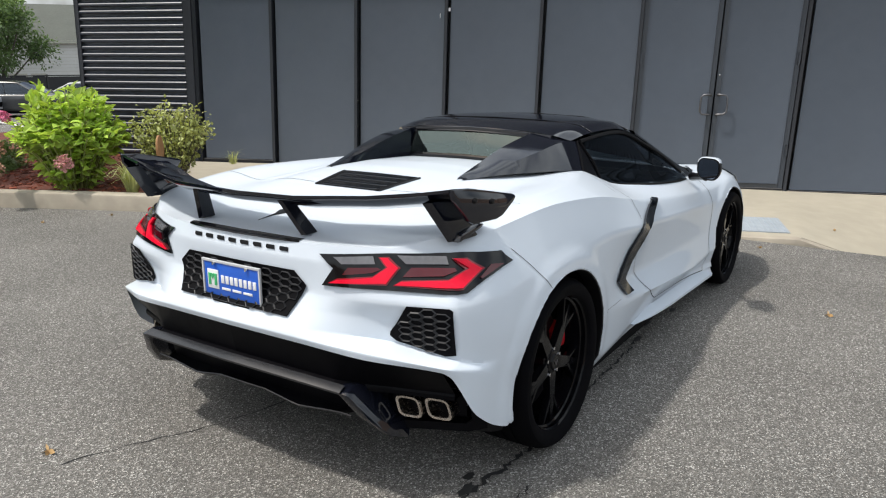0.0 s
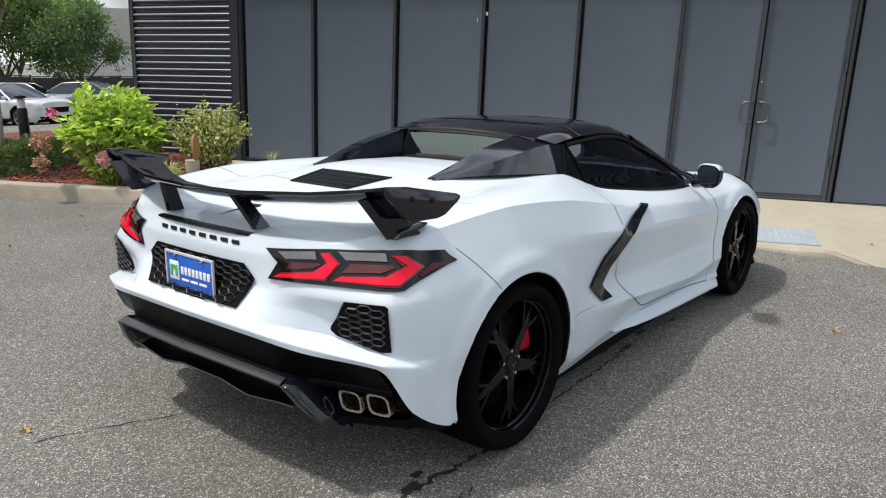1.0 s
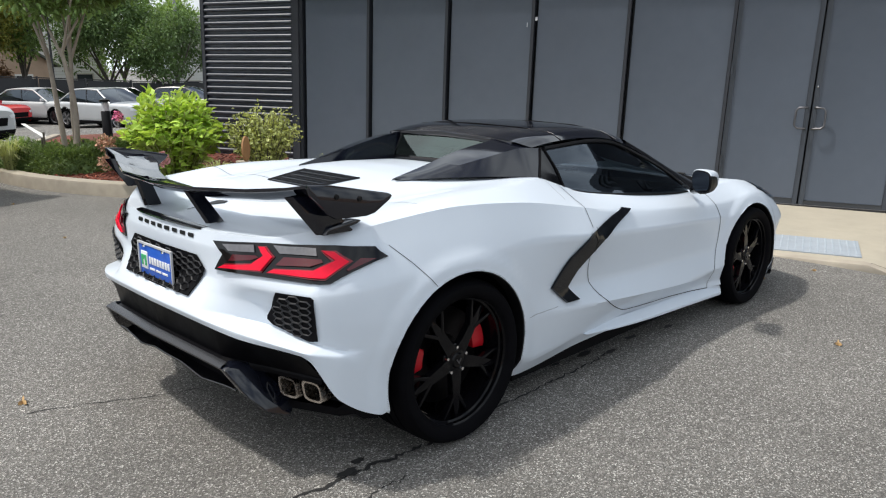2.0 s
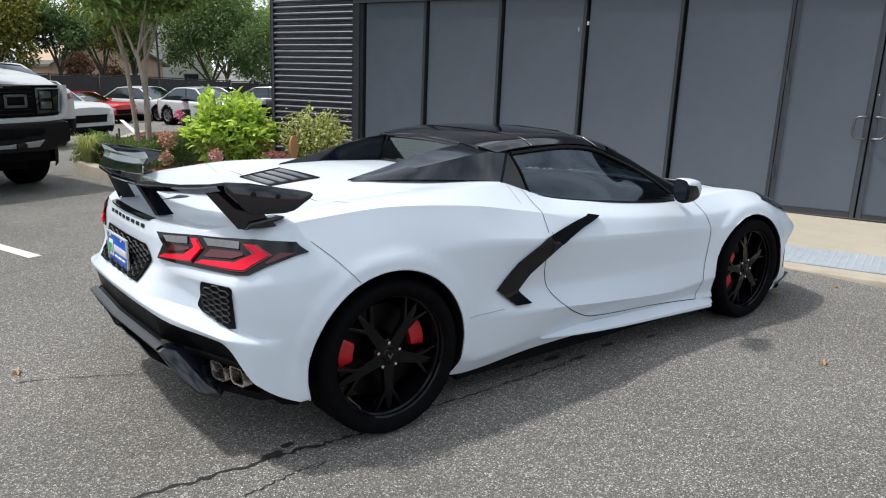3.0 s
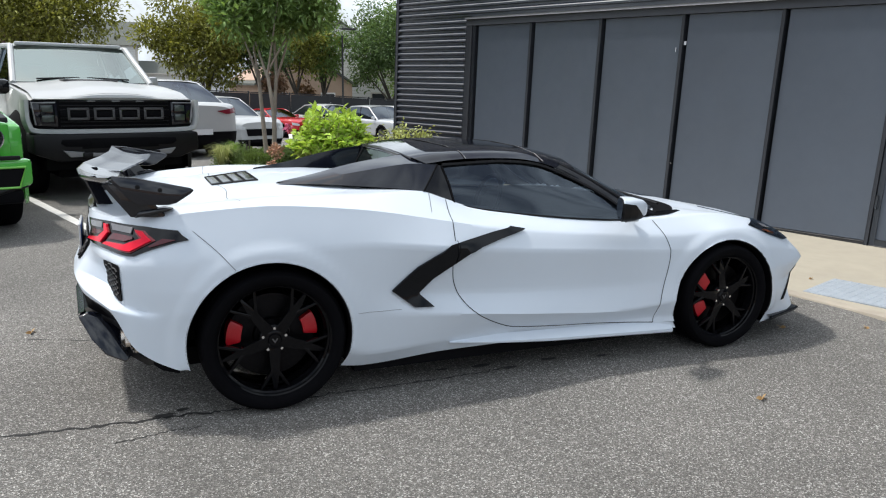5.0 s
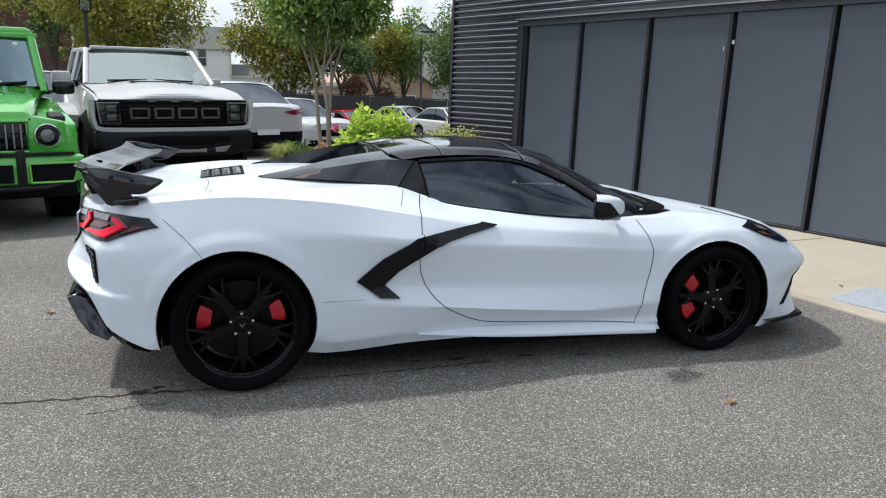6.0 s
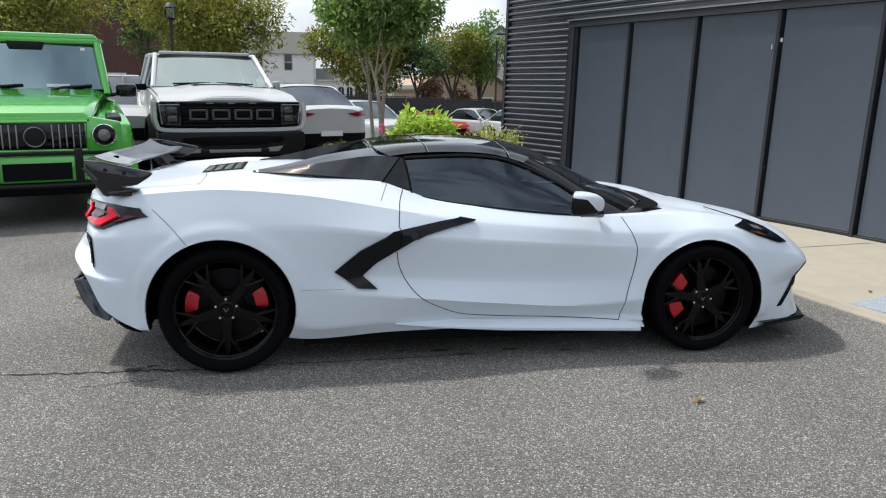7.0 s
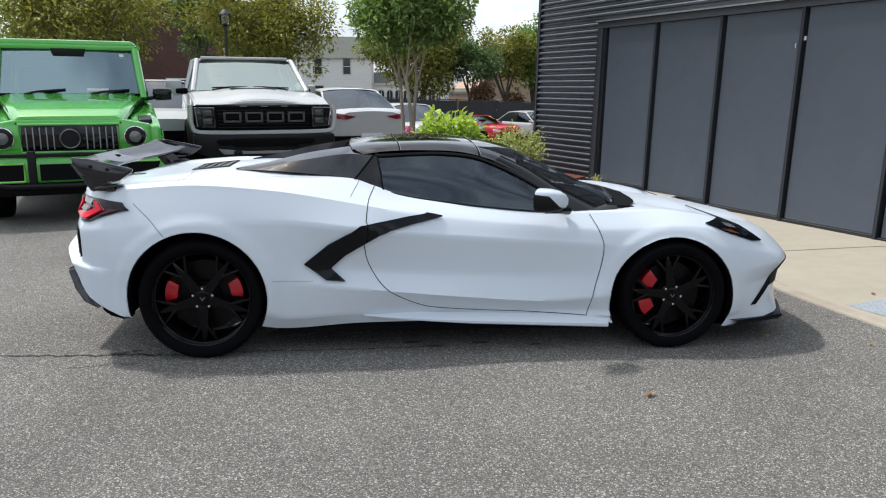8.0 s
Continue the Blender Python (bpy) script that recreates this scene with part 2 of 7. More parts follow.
def bvh_of(*obs):
    bm = bmesh.new()
    for o in obs:
        bm.from_mesh(o.data)
    t = BVHTree.FromBMesh(bm)
    bm.free()
    return t


def drape(poly, tree, axis, step=0.04, off=0.004, depth=0.0, back=0.0):
    """An outline laid on a surface. axis 'y-' looks at the surface along +y from the right side (poly in x, z),
    'y+' from the left, 'x' from behind (poly in y, z), 'z' from above (poly in x, y), 'xf' from the front (poly in y, z)."""
    bm = bmesh.new()
    f = bm.faces.new([bm.verts.new((p[0], p[1], 0)) for p in poly])
    xs, ys = [p[0] for p in poly], [p[1] for p in poly]
    for k, (lo, hi) in enumerate(((min(xs), max(xs)), (min(ys), max(ys)))):
        c = lo + step
        while c < hi - 1e-4:
            co, no = [0, 0, 0], [0, 0, 0]
            co[k], no[k] = c, 1
            bmesh.ops.bisect_plane(bm, geom=bm.verts[:] + bm.edges[:] + bm.faces[:], plane_co=co, plane_no=no)
            c += step
    top = {}
    lastd = None
    for v in bm.verts:
        a, b = v.co.x, v.co.y
        if axis in ("y-", "y+"):
            s = -1 if axis == "y-" else 1
            o, d = Vector((a, 3 * s, b)), Vector((0, -s, 0))
        elif axis == "x":
            o, d = Vector((-4, a, b)), Vector((1, 0, 0))
        elif axis == "xf":
            o, d = Vector((8, a, b)), Vector((-1, 0, 0))
        else:
            o, d = Vector((a, b, 4)), Vector((0, 0, -1))
        hit, nrm, _, dist = tree.ray_cast(o, d)
        if hit is None:
            hit, nrm, _, dist = tree.find_nearest(o + d * (lastd or 2.0))
            hit = hit.copy()
        if nrm.dot(d) > 0:
            nrm = -nrm
        lastd = (hit - o).length
        v.co = hit + nrm * off
        top[v] = nrm
    bm.normal_update()
    if depth:
        bmesh.ops.triangulate(bm, faces=[q for q in bm.faces if len(q.verts) > 4])
        old = list(bm.verts)
        res = bmesh.ops.extrude_face_region(bm, geom=bm.faces[:])
        nv = [g for g in res["geom"] if isinstance(g, bmesh.types.BMVert)]
        near = {tuple(round(c, 6) for c in v.co): n for v, n in top.items() if v.is_valid}
        for v in nv:
            n = near.get(tuple(round(c, 6) for c in v.co))
            if n is not None:
                v.co += n * depth
    return bm


def ribbon(path2d, tree, axis, width=0.005, off=0.0015, n=10):
    """A thin joint line laid on a surface along a smooth path."""
    p = spline(path2d, n)
    rows = []
    for i, q in enumerate(p):
        d = p[min(i + 1, len(p) - 1)] - p[max(i - 1, 0)]
        d = d / max(np.linalg.norm(d), 1e-9)
        nn = np.array((-d[1], d[0]))
        row = []
        for s in (-1, 1):
            a, b = q + nn * s * width / 2
            if axis in ("y-", "y+"):
                sg = -1 if axis == "y-" else 1
                o, dr = Vector((a, 3 * sg, b)), Vector((0, -sg, 0))
            elif axis == "x":
                o, dr = Vector((-4, a, b)), Vector((1, 0, 0))
            else:
                o, dr = Vector((a, b, 4)), Vector((0, 0, -1))
            hit, nrm, _, _ = tree.ray_cast(o, dr)
            if hit is None:
                row = None
                break
            if nrm.dot(dr) > 0:
                nrm = -nrm
            row.append(hit + nrm * off)
        if row:
            rows.append(row)
    return grid(rows)


def mirror_y(bm):
    b2 = bm.copy()
    for v in b2.verts:
        v.co.y = -v.co.y
    return b2

# ---- setting: ground, pavement, wall
CONCRETE = mat("pale_concrete", (0.38, 0.345, 0.275), 0.85, var=0.10, scale=5, bump=0.25, bscale=140, rvar=0.05)
KERB = mat("kerb_concrete", (0.36, 0.32, 0.26), 0.9, var=0.22, scale=6, bump=0.4, bscale=80, bdist=0.004)
TACTILE = mat("tactile_blue_grey", (0.30, 0.34, 0.38), 0.75, var=0.12, scale=10, bump=0.2, bscale=150)
LINE = mat("road_paint", (0.62, 0.61, 0.58), 0.75, var=0.18, scale=14, bump=0.3, bscale=150)
MULCH = mat("red_mulch", (0.15, 0.045, 0.028), 0.95, var=0.45, scale=35, bump=1.0, bscale=45, bdist=0.03)
CLADDING = mat("charcoal_cladding", (0.027, 0.036, 0.054), 0.40, spec=1.0, coat=0.0, var=0.10, scale=3, rvar=0.08)
DOOR_FRAME = mat("door_charcoal", (0.021, 0.028, 0.039), 0.45, spec=0.8, var=0.12, scale=4, bump=0.1, bscale=200)
PANEL = mat("charcoal_panel", (0.031, 0.047, 0.073), 0.56, spec=1.0, var=0.09, scale=2.2, bump=0.12, bscale=220, rvar=0.06)
for m_, ior_ in ((PANEL, 1.55), (CLADDING, 1.52)):
    m_.node_tree.nodes["Principled BSDF"].inputs["IOR"].default_value = ior_
FRAME = mat("charcoal_frame", (0.024, 0.027, 0.034), 0.42, var=0.1, scale=6, rvar=0.06)
GAP = mat("dark_gap", (0.010, 0.011, 0.013), 0.7, var=0.2)
FLASH = mat("pale_flashing", (0.20, 0.20, 0.21), 0.35, metal=0.6, var=0.1, scale=5)
CRACK = mat("tar_crack", (0.012, 0.012, 0.012), 0.8, var=0.3, scale=40)
STAIN = mat("oil_stain", (0.022, 0.022, 0.022), 0.6, var=0.3, scale=40)
LEAF_DRY = mat("dry_leaf", (0.42, 0.27, 0.12), 0.7, var=0.25, scale=60)

def ground_z(x, y):
    """The car park falls a little towards the apron and towards the far rows."""
    near = lerp_at(x, (0, 3.0, 3.6, 4.4), (0, -.022, -.035, -.082)) * lerp_at(y, (1.2, 4), (1, 0))
    # bare subsoil under the apron
    near -= lerp_at(x, (4.6, 5.0), (0, .35)) * lerp_at(y, (5, 7), (1, 0))
    return near + lerp_at(y, (8, 16, 20, 30, 45, 75), (0, -.10, -.46, -1.0, -1.15, -1.0))


bm = bmesh.new()
xs = np.concatenate((np.linspace(-400, -20, 6), np.linspace(-8, 12, 51), np.linspace(20, 400, 6)))
ys = np.array([-400, -300, -200, -100, -50, -20, *np.linspace(-8, 12, 41), 16, 20, 24, 30, 40, 60, 100, 200, 400], float)
grid([[(x, y, ground_z(x, y)) for y in ys] for x in xs], False, bm)
ground = tagged(part("ground", bm, ASPHALT, smooth=0), "worn grey asphalt car park with pale stone chips", "ground", kind="structure")

# wall frame: s along the wall, h up, d out towards the car park
W0, WU, WV, WN = Vector((5.073, 5.887, 0)), Vector((0.357, -0.934, -0.006)), Vector((0.0125, -0.0327, 1)), Vector((-0.934, -0.357, 0))
def on_wall(s, h, d=0.0):
    return W0 + WU * s + WV * h + WN * d


def wall_block(s0, s1, h0, h1, d0, d1, bevel=0.0, bm=None):
    bm = bm or bmesh.new()
    r = bmesh.ops.create_cube(bm, size=1)
    for v in r["verts"]:
        v.co = on_wall(s0 + (v.co.x + 0.5) * (s1 - s0), h0 + (v.co.z + 0.5) * (h1 - h0), d0 + (v.co.y + 0.5) * (d1 - d0))
    if bevel:
        bmesh.ops.bevel(bm, geom=list({e for v in r["verts"] for e in v.link_edges}), offset=bevel, segments=2, profile=0.5, affect="EDGES")
    return bm


S_LEFT, S_RIGHT, H_TOP = -2.98, 16.0, 5.6
O_LEFT, O_RIGHT, O_TOP = -1.22, 13.2, 2.52
wall = thing("wall_south", "charcoal metal-clad shop wall with ribbed siding", "wall", kind="structure")
bm = wall_block(S_LEFT, O_LEFT, -0.3, H_TOP, -0.30, -0.012)
wall_block(O_RIGHT, S_RIGHT, -0.3, H_TOP, -0.30, -0.012, bm=bm)
wall_block(O_LEFT, O_RIGHT, O_TOP, H_TOP, -0.30, -0.012, bm=bm)
part("wall_core", bm, CLADDING, wall, smooth=0)
bm = wall_block(S_LEFT, S_RIGHT, -0.3, H_TOP, -8.0, -7.8)
wall_block(S_LEFT, S_LEFT + 0.25, -0.3, H_TOP, -7.8, -0.301, bm=bm)
wall_block(S_RIGHT - 0.25, S_RIGHT, -0.3, H_TOP, -7.8, -0.301, bm=bm)
part("rear_walls", bm, CLADDING, wall, smooth=0)
tagged(part("ceiling", wall_block(S_LEFT, S_RIGHT, H_TOP, H_TOP + 0.2, -8.0, 0.03), CLADDING, smooth=0), "flat dark roof slab of the shop", "roof", kind="structure")

# ribbed siding, one profile swept along
def ribs(s0, s1, h0, h1):
    pitch, out = 0.0985, []
    h = h0
    while h < h1:
        for a, d in ((0.0, 0.002), (0.36, 0.002), (0.38, 0.040), (0.42, 0.044), (0.64, 0.046), (0.72, 0.042), (0.80, 0.032), (0.88, 0.012)):
            if h + a * pitch < h1:
                out.append((h + a * pitch, d))
        h += pitch
    out.append((h1, 0.004))
    return grid([[on_wall(s, hh, d - 0.012) for hh, d in out] for s in (s0, s1)])
part("siding", ribs(S_LEFT + 0.03, O_LEFT, 0.02, O_TOP + 0.10), CLADDING, wall, "horizontal ribbed charcoal metal siding", smooth=30)
part("siding", ribs(S_LEFT + 0.03, S_RIGHT, O_TOP + 0.1025, H_TOP - 0.02), CLADDING, wall, "horizontal ribbed charcoal metal siding", smooth=30)
part("corner_trim", wall_block(S_LEFT - 0.02, S_LEFT + 0.045, -0.2, H_TOP, -0.31, 0.035, 0.004), FRAME, wall)
part("head_flashing", wall_block(O_LEFT - 0.06, O_RIGHT + 0.06, O_TOP + 0.045, O_TOP + 0.075, -0.01, 0.085, 0.004), FLASH, wall, "pale metal drip strip")
part("head_frame", wall_block(O_LEFT - 0.06, O_RIGHT + 0.06, O_TOP - 0.05, O_TOP + 0.043, -0.10, 0.042, 0.004), FRAME, wall)
part("jamb", wall_block(O_LEFT - 0.06, O_LEFT + 0.07, 0.0, O_TOP - 0.052, -0.10, 0.042, 0.004), FRAME, wall)
part("jamb", wall_block(O_LEFT + 0.072, O_LEFT + 0.125, 0.02, O_TOP - 0.052, -0.10, 0.012, 0.004), FRAME, wall)
part("gap_backing", wall_block(O_LEFT, O_RIGHT, -0.2, O_TOP, -0.14, -0.105), GAP, wall, smooth=0)

# boarded bays between slim posts, a pair of doors among them
storefront = thing("storefront_panels", "charcoal painted boards closing the shop front, scuffed", "panel wall", kind="structure")
EDGES = [O_LEFT + 0.125, 0.04, 1.26, 2.485, 3.715, 4.945, 6.85, 8.06, 9.28, 10.5, 11.72, O_RIGHT]
BASE = lambda s: lerp_at(s, (-1.2, 0, 1.3, 3.7, 5.5, 7.0, 13), (0.05, 0.02, -0.04, -0.065, -0.105, -0.13, -0.20))
for i, (a, b) in enumerate(zip(EDGES, EDGES[1:])):
    lo = BASE((a + b) / 2)
    if i != 5:
        part("board", wall_block(a + 0.050, b - 0.030, lo + 0.07, O_TOP - 0.055, -0.045, -0.005 - 0.004 * (i % 3), 0.003), PANEL, storefront)
    part("post", wall_block(b - 0.028, b + 0.010, lo, O_TOP - 0.052, -0.09, 0.030, 0.003), FRAME, storefront)
    bm = wall_block(a + 0.012, b - 0.030, lo - 0.1, lo + 0.055, -0.09, 0.012, 0.004)
    part("bottom_rail", bm, FRAME, storefront)
    part("rail_edge", wall_block(a + 0.014, b - 0.032, lo + 0.0555, lo + 0.0605, -0.05, 0.0135), FLASH, storefront, smooth=0)

def scuff(s, h, w, hh):
    part("scuff", wall_block(s, s + w, h, h + hh, -0.004, 0.0015), PLATE_WHITE if hh < 0.06 else KERB, storefront)
scuff(2.39, 2.02, 0.006, 0.055)
scuff(2.50, 2.10, 0.028, 0.045)
for s, h in ((1.27, 0.95), (1.27, 0.60), (2.50, 0.62), (3.72, 0.66)):
    part("screw", lathe([(0.0, 0.008), (0.008, 0.007), (0.009, 0.0)], 10, m=Matrix.Translation(on_wall(s, h, 0.0)) @ Matrix.Rotation(radians(-159), 4, "Z")), CHROME, storefront)

def door_leaf(s0, s1, hinge_s, handle_s):
    lo = BASE((s0 + s1) / 2)
    d = thing("door_1" if handle_s < 5.8 else "door_2", "charcoal painted steel shop door, closed", "door", kind="structure")
    part("door_slab", wall_block(s0 + 0.06, s1 - 0.06, lo + 0.12, O_TOP - 0.12, -0.05, -0.012, 0.003), PANEL, d)
    for a, b in ((s0 + 0.006, s0 + 0.06), (s1 - 0.06, s1 - 0.006)):
        part("stile", wall_block(a, b, lo + 0.02, O_TOP - 0.058, -0.05, 0.004, 0.004), DOOR_FRAME, d)
    part("kick_rail", wall_block(s0 + 0.061, s1 - 0.061, lo + 0.02, lo + 0.118, -0.05, 0.004, 0.004), DOOR_FRAME, d)
    part("top_rail", wall_block(s0 + 0.061, s1 - 0.061, O_TOP - 0.118, O_TOP - 0.058, -0.05, 0.004, 0.004), DOOR_FRAME, d)
    out = -1 if handle_s < 5.885 else 1
    loop = [(0, .845, .004), (0, .845, .045), (.015, .845, .058), (.085, .848, .058), (.115, .880, .058), (.118, .965, .058), (.115, 1.050, .058), (.085, 1.082, .058), (.015, 1.085, .058), (0, 1.085, .045), (0, 1.085, .004)]
    part("pull_handle", tube([on_wall(handle_s + out * a, h, dd) for a, h, dd in loop], 0.012, 10), DARK_STEEL, d, "dark D-shaped pull handle")
    for h in (0.35, 1.45):
        part("hinge", wall_block(hinge_s - 0.012, hinge_s + 0.012, h, h + 0.14, 0.004, 0.022, 0.004), DOOR_FRAME, d)
    return d
door_leaf(4.955, 5.882, 4.97, 5.845)
door_leaf(5.888, 6.82, 6.80, 5.925)
part("lock", lathe([(0.0, 0.012), (0.012, 0.011), (0.014, 0.0)], 14, m=Matrix.Translation(on_wall(5.915, 1.32, 0.004)) @ Matrix.Rotation(radians(-159), 4, "Z")), CHROME, storefront)

# concrete apron in front of the doors, with a flush edge and a tactile plate
def flat_sheet(name, outline, z0, z1, material, n=8, label="", cat="", kind="structure", parent=None):
    bm = bmesh.new()
    p = outline
    prism([(q[0], q[1]) for q in p], z0, z1, axes=(0, 1, 2), bm=bm)
    ob = part(name, bm, material, parent, smooth=0)
    return tagged(ob, label, cat, kind=kind) if label else ob


EDGE = spline([(7.6, -9.0), (6.0, -4.2), (4.9, -1.8), (4.67, -1.3), (4.49, -.85), (4.40, -.45), (4.28, .05), (4.22, .45), (4.23, .95), (4.42, 1.7), (4.25, 2.6), (3.6, 3.4)], 8)
rows = []
for i, q in enumerate(EDGE):
    s_ = lerp_at(i, (0, 8, 24, 56, 72, len(EDGE) - 1), (13.0, 9.6, 7.2, 5.0, 3.2, .6))
    foot_ = on_wall(s_, 0, -.02)
    a = Vector((*q, ground_z(*q) + .006))
    rows.append([a + Vector((0, 0, -.1))] + [a.lerp(Vector((foot_.x, foot_.y, BASE(s_) + .004)), k / 6) for k in range(7)])
apron = tagged(part("pavement", grid(rows), CONCRETE, smooth=20), "pale cream concrete apron before the shop doors", "pavement", kind="structure")
rows = []
for i, q in enumerate(EDGE):
    d = EDGE[min(i + 1, len(EDGE) - 1)] - EDGE[max(i - 1, 0)]
    nn = np.array((d[1], -d[0])) / np.linalg.norm(d)
    g = ground_z(*q)
    rows.append([(*(q + nn * u), g + w) for u, w in ((-.01, -.05), (-.01, .008), (-.005, .014), (.115, .014), (.12, .006), (.12, -.05))])
tagged(part("kerb_edge", grid(rows), KERB), "flush concrete edging strip of the apron", "kerb", kind="structure")
def on_apron(x, y):
    hit = APRON.ray_cast(Vector((x, y, 2)), Vector((0, 0, -1)))[0]
    return hit.z if hit else ground_z(x, y)
APRON = bvh_of(apron)
path = [Vector((4.45, 1.835, 0)).lerp(Vector((6.75, 2.145, 0)), k / 12) for k in range(13)]
part("control_joint", grid([[(p.x + .001, p.y - .006, on_apron(p.x, p.y) + .002), (p.x - .001, p.y + .006, on_apron(p.x, p.y) + .002)] for p in path]), GAP, apron, smooth=0)
rows = []
for i in range(12, 80):
    d = EDGE[i + 1] - EDGE[i - 1]
    nn = np.array((d[1], -d[0])) / np.linalg.norm(d)
    rows.append([(*(EDGE[i] + nn * u), on_apron(*(EDGE[i] + nn * u)) + .003) for u in (.122, .131)])
part("edge_joint", grid(rows), GAP, apron, smooth=0)
# tactile plate with rows of domes
TM = Matrix(((0.943, 0.333, 0, 4.48), (0.333, -0.943, 0, 0.02), (0, 0, 1, on_apron(4.9, -.4) + .006), (0, 0, 0, 1)))
plate = thing("tactile_plate", "blue-grey tactile paving plate with raised domes", "paving", kind="structure")
bm = block((0.34, 0.55, 0.002), (0.66, 1.10, 0.012), TM, 0.002)
part("plate_base", bm, TACTILE, plate, smooth=0)
bm = bmesh.new()
for i, j in itertools.product(range(12), range(18)):
    c = TM @ Vector((0.035 + i * 0.055, 0.03 + j * 0.061, 0.008))
    ring = [bm.verts.new(c + Vector((0.013 * math.cos(k), 0.013 * math.sin(k), 0))) for k in np.linspace(0, 2 * math.pi, 8, False)]
    top = [bm.verts.new(c + Vector((0.006 * math.cos(k), 0.006 * math.sin(k), 0.006))) for k in np.linspace(0, 2 * math.pi, 8, False)]
    for k in range(8):
        bm.faces.new((ring[k], ring[(k + 1) % 8], top[(k + 1) % 8], top[k]))
    bm.faces.new(top)
part("domes", bm, TACTILE, plate)
plate.children[-1]["kind"] = "stuff"

# planting bed with a raised kerb
BED = spline([(3.6, 3.4), (2.75, 3.6), (2.25, 4.3), (1.72, 5.5), (1.22, 6.6), (0.92, 7.6), (0.85, 8.6), (1.15, 9.8), (2.0, 11.6), (3.2, 13.6)], 8)
back = [(6.4, 13.0), tuple(on_wall(S_LEFT - 0.03, 0, -0.5).xy), tuple(on_wall(S_LEFT - 0.03, 0, 0.06).xy), tuple(on_wall(-1.35, 0, 0.05).xy)]
bm = bmesh.new()
prism([tuple(q) for q in BED if q[1] > 4.25] + back, -0.1, 0.125, axes=(0, 1, 2), bm=bm)
bed = tagged(part("planting_bed", bm, MULCH, smooth=0), "raised bed of red bark mulch along the wall", "planting bed", kind="structure")
flat_sheet("pavement", [tuple(q) for q in BED if q[1] < 4.3] + [tuple(BED[[k for k in range(len(BED)) if BED[k][1] > 4.25][0]])] + [tuple(on_wall(-1.35, 0, 0.05).xy), tuple(on_wall(0.75, 0, 0.05).xy)], -0.1, 0.055, CONCRETE, label="pale concrete landing between the bed and the doors", cat="pavement")
rows = []
for i, q in enumerate(BED):
    d = BED[min(i + 1, len(BED) - 1)] - BED[max(i - 1, 0)]
    nn = np.array((d[1], -d[0])) / np.linalg.norm(d)
    rows.append([(*(q - nn * 0.03), -0.05), (*(q - nn * 0.02), 0.13), (*(q - nn * 0.01), 0.155), (*(q + nn * 0.02), 0.165), (*(q + nn * 0.14), 0.165), (*(q + nn * 0.155), 0.155), (*(q + nn * 0.16), 0.05)])
tagged(part("kerb", grid(rows), KERB), "weathered tan concrete kerb of the planting bed", "kerb", kind="structure")

# parking lines
def strip(a, b, w, z=0.004):
    a, b = Vector((*a, z)), Vector((*b, z))
    nn = (b - a).cross(Vector((0, 0, 1))).normalized() * w / 2
    bm = bmesh.new()
    n = 24
    grid([[a.lerp(b, k / n) - nn * (1 + 0.06 * random.uniform(-1, 1)), a.lerp(b, k / n) + nn * (1 + 0.06 * random.uniform(-1, 1))] for k in range(n + 1)], False, bm)
    return bm
for a, b in (((-0.64, 3.35), (-2.2, 8.4)), ((-3.4, 2.5), (-4.9, 7.5)), ((3.5, 15.0), (4.4, 19.5)), ((0.3, 15.5), (1.2, 20.0)), ((6.5, 14.4), (7.4, 19.0)), ((9.0, 14), (10, 19))):
    tagged(part("parking_line", strip(a, b, 0.105), LINE, smooth=0), "worn white parking bay line on asphalt", "road marking", "parking lines", "structure")

# ---- the white sports car: x forward from the rear axle, right side at negative y
car = thing("sports_car", "white sports car with black hard top, rear wing and wheels", "car")

car.rotation_euler = (0, radians(.42), 0)
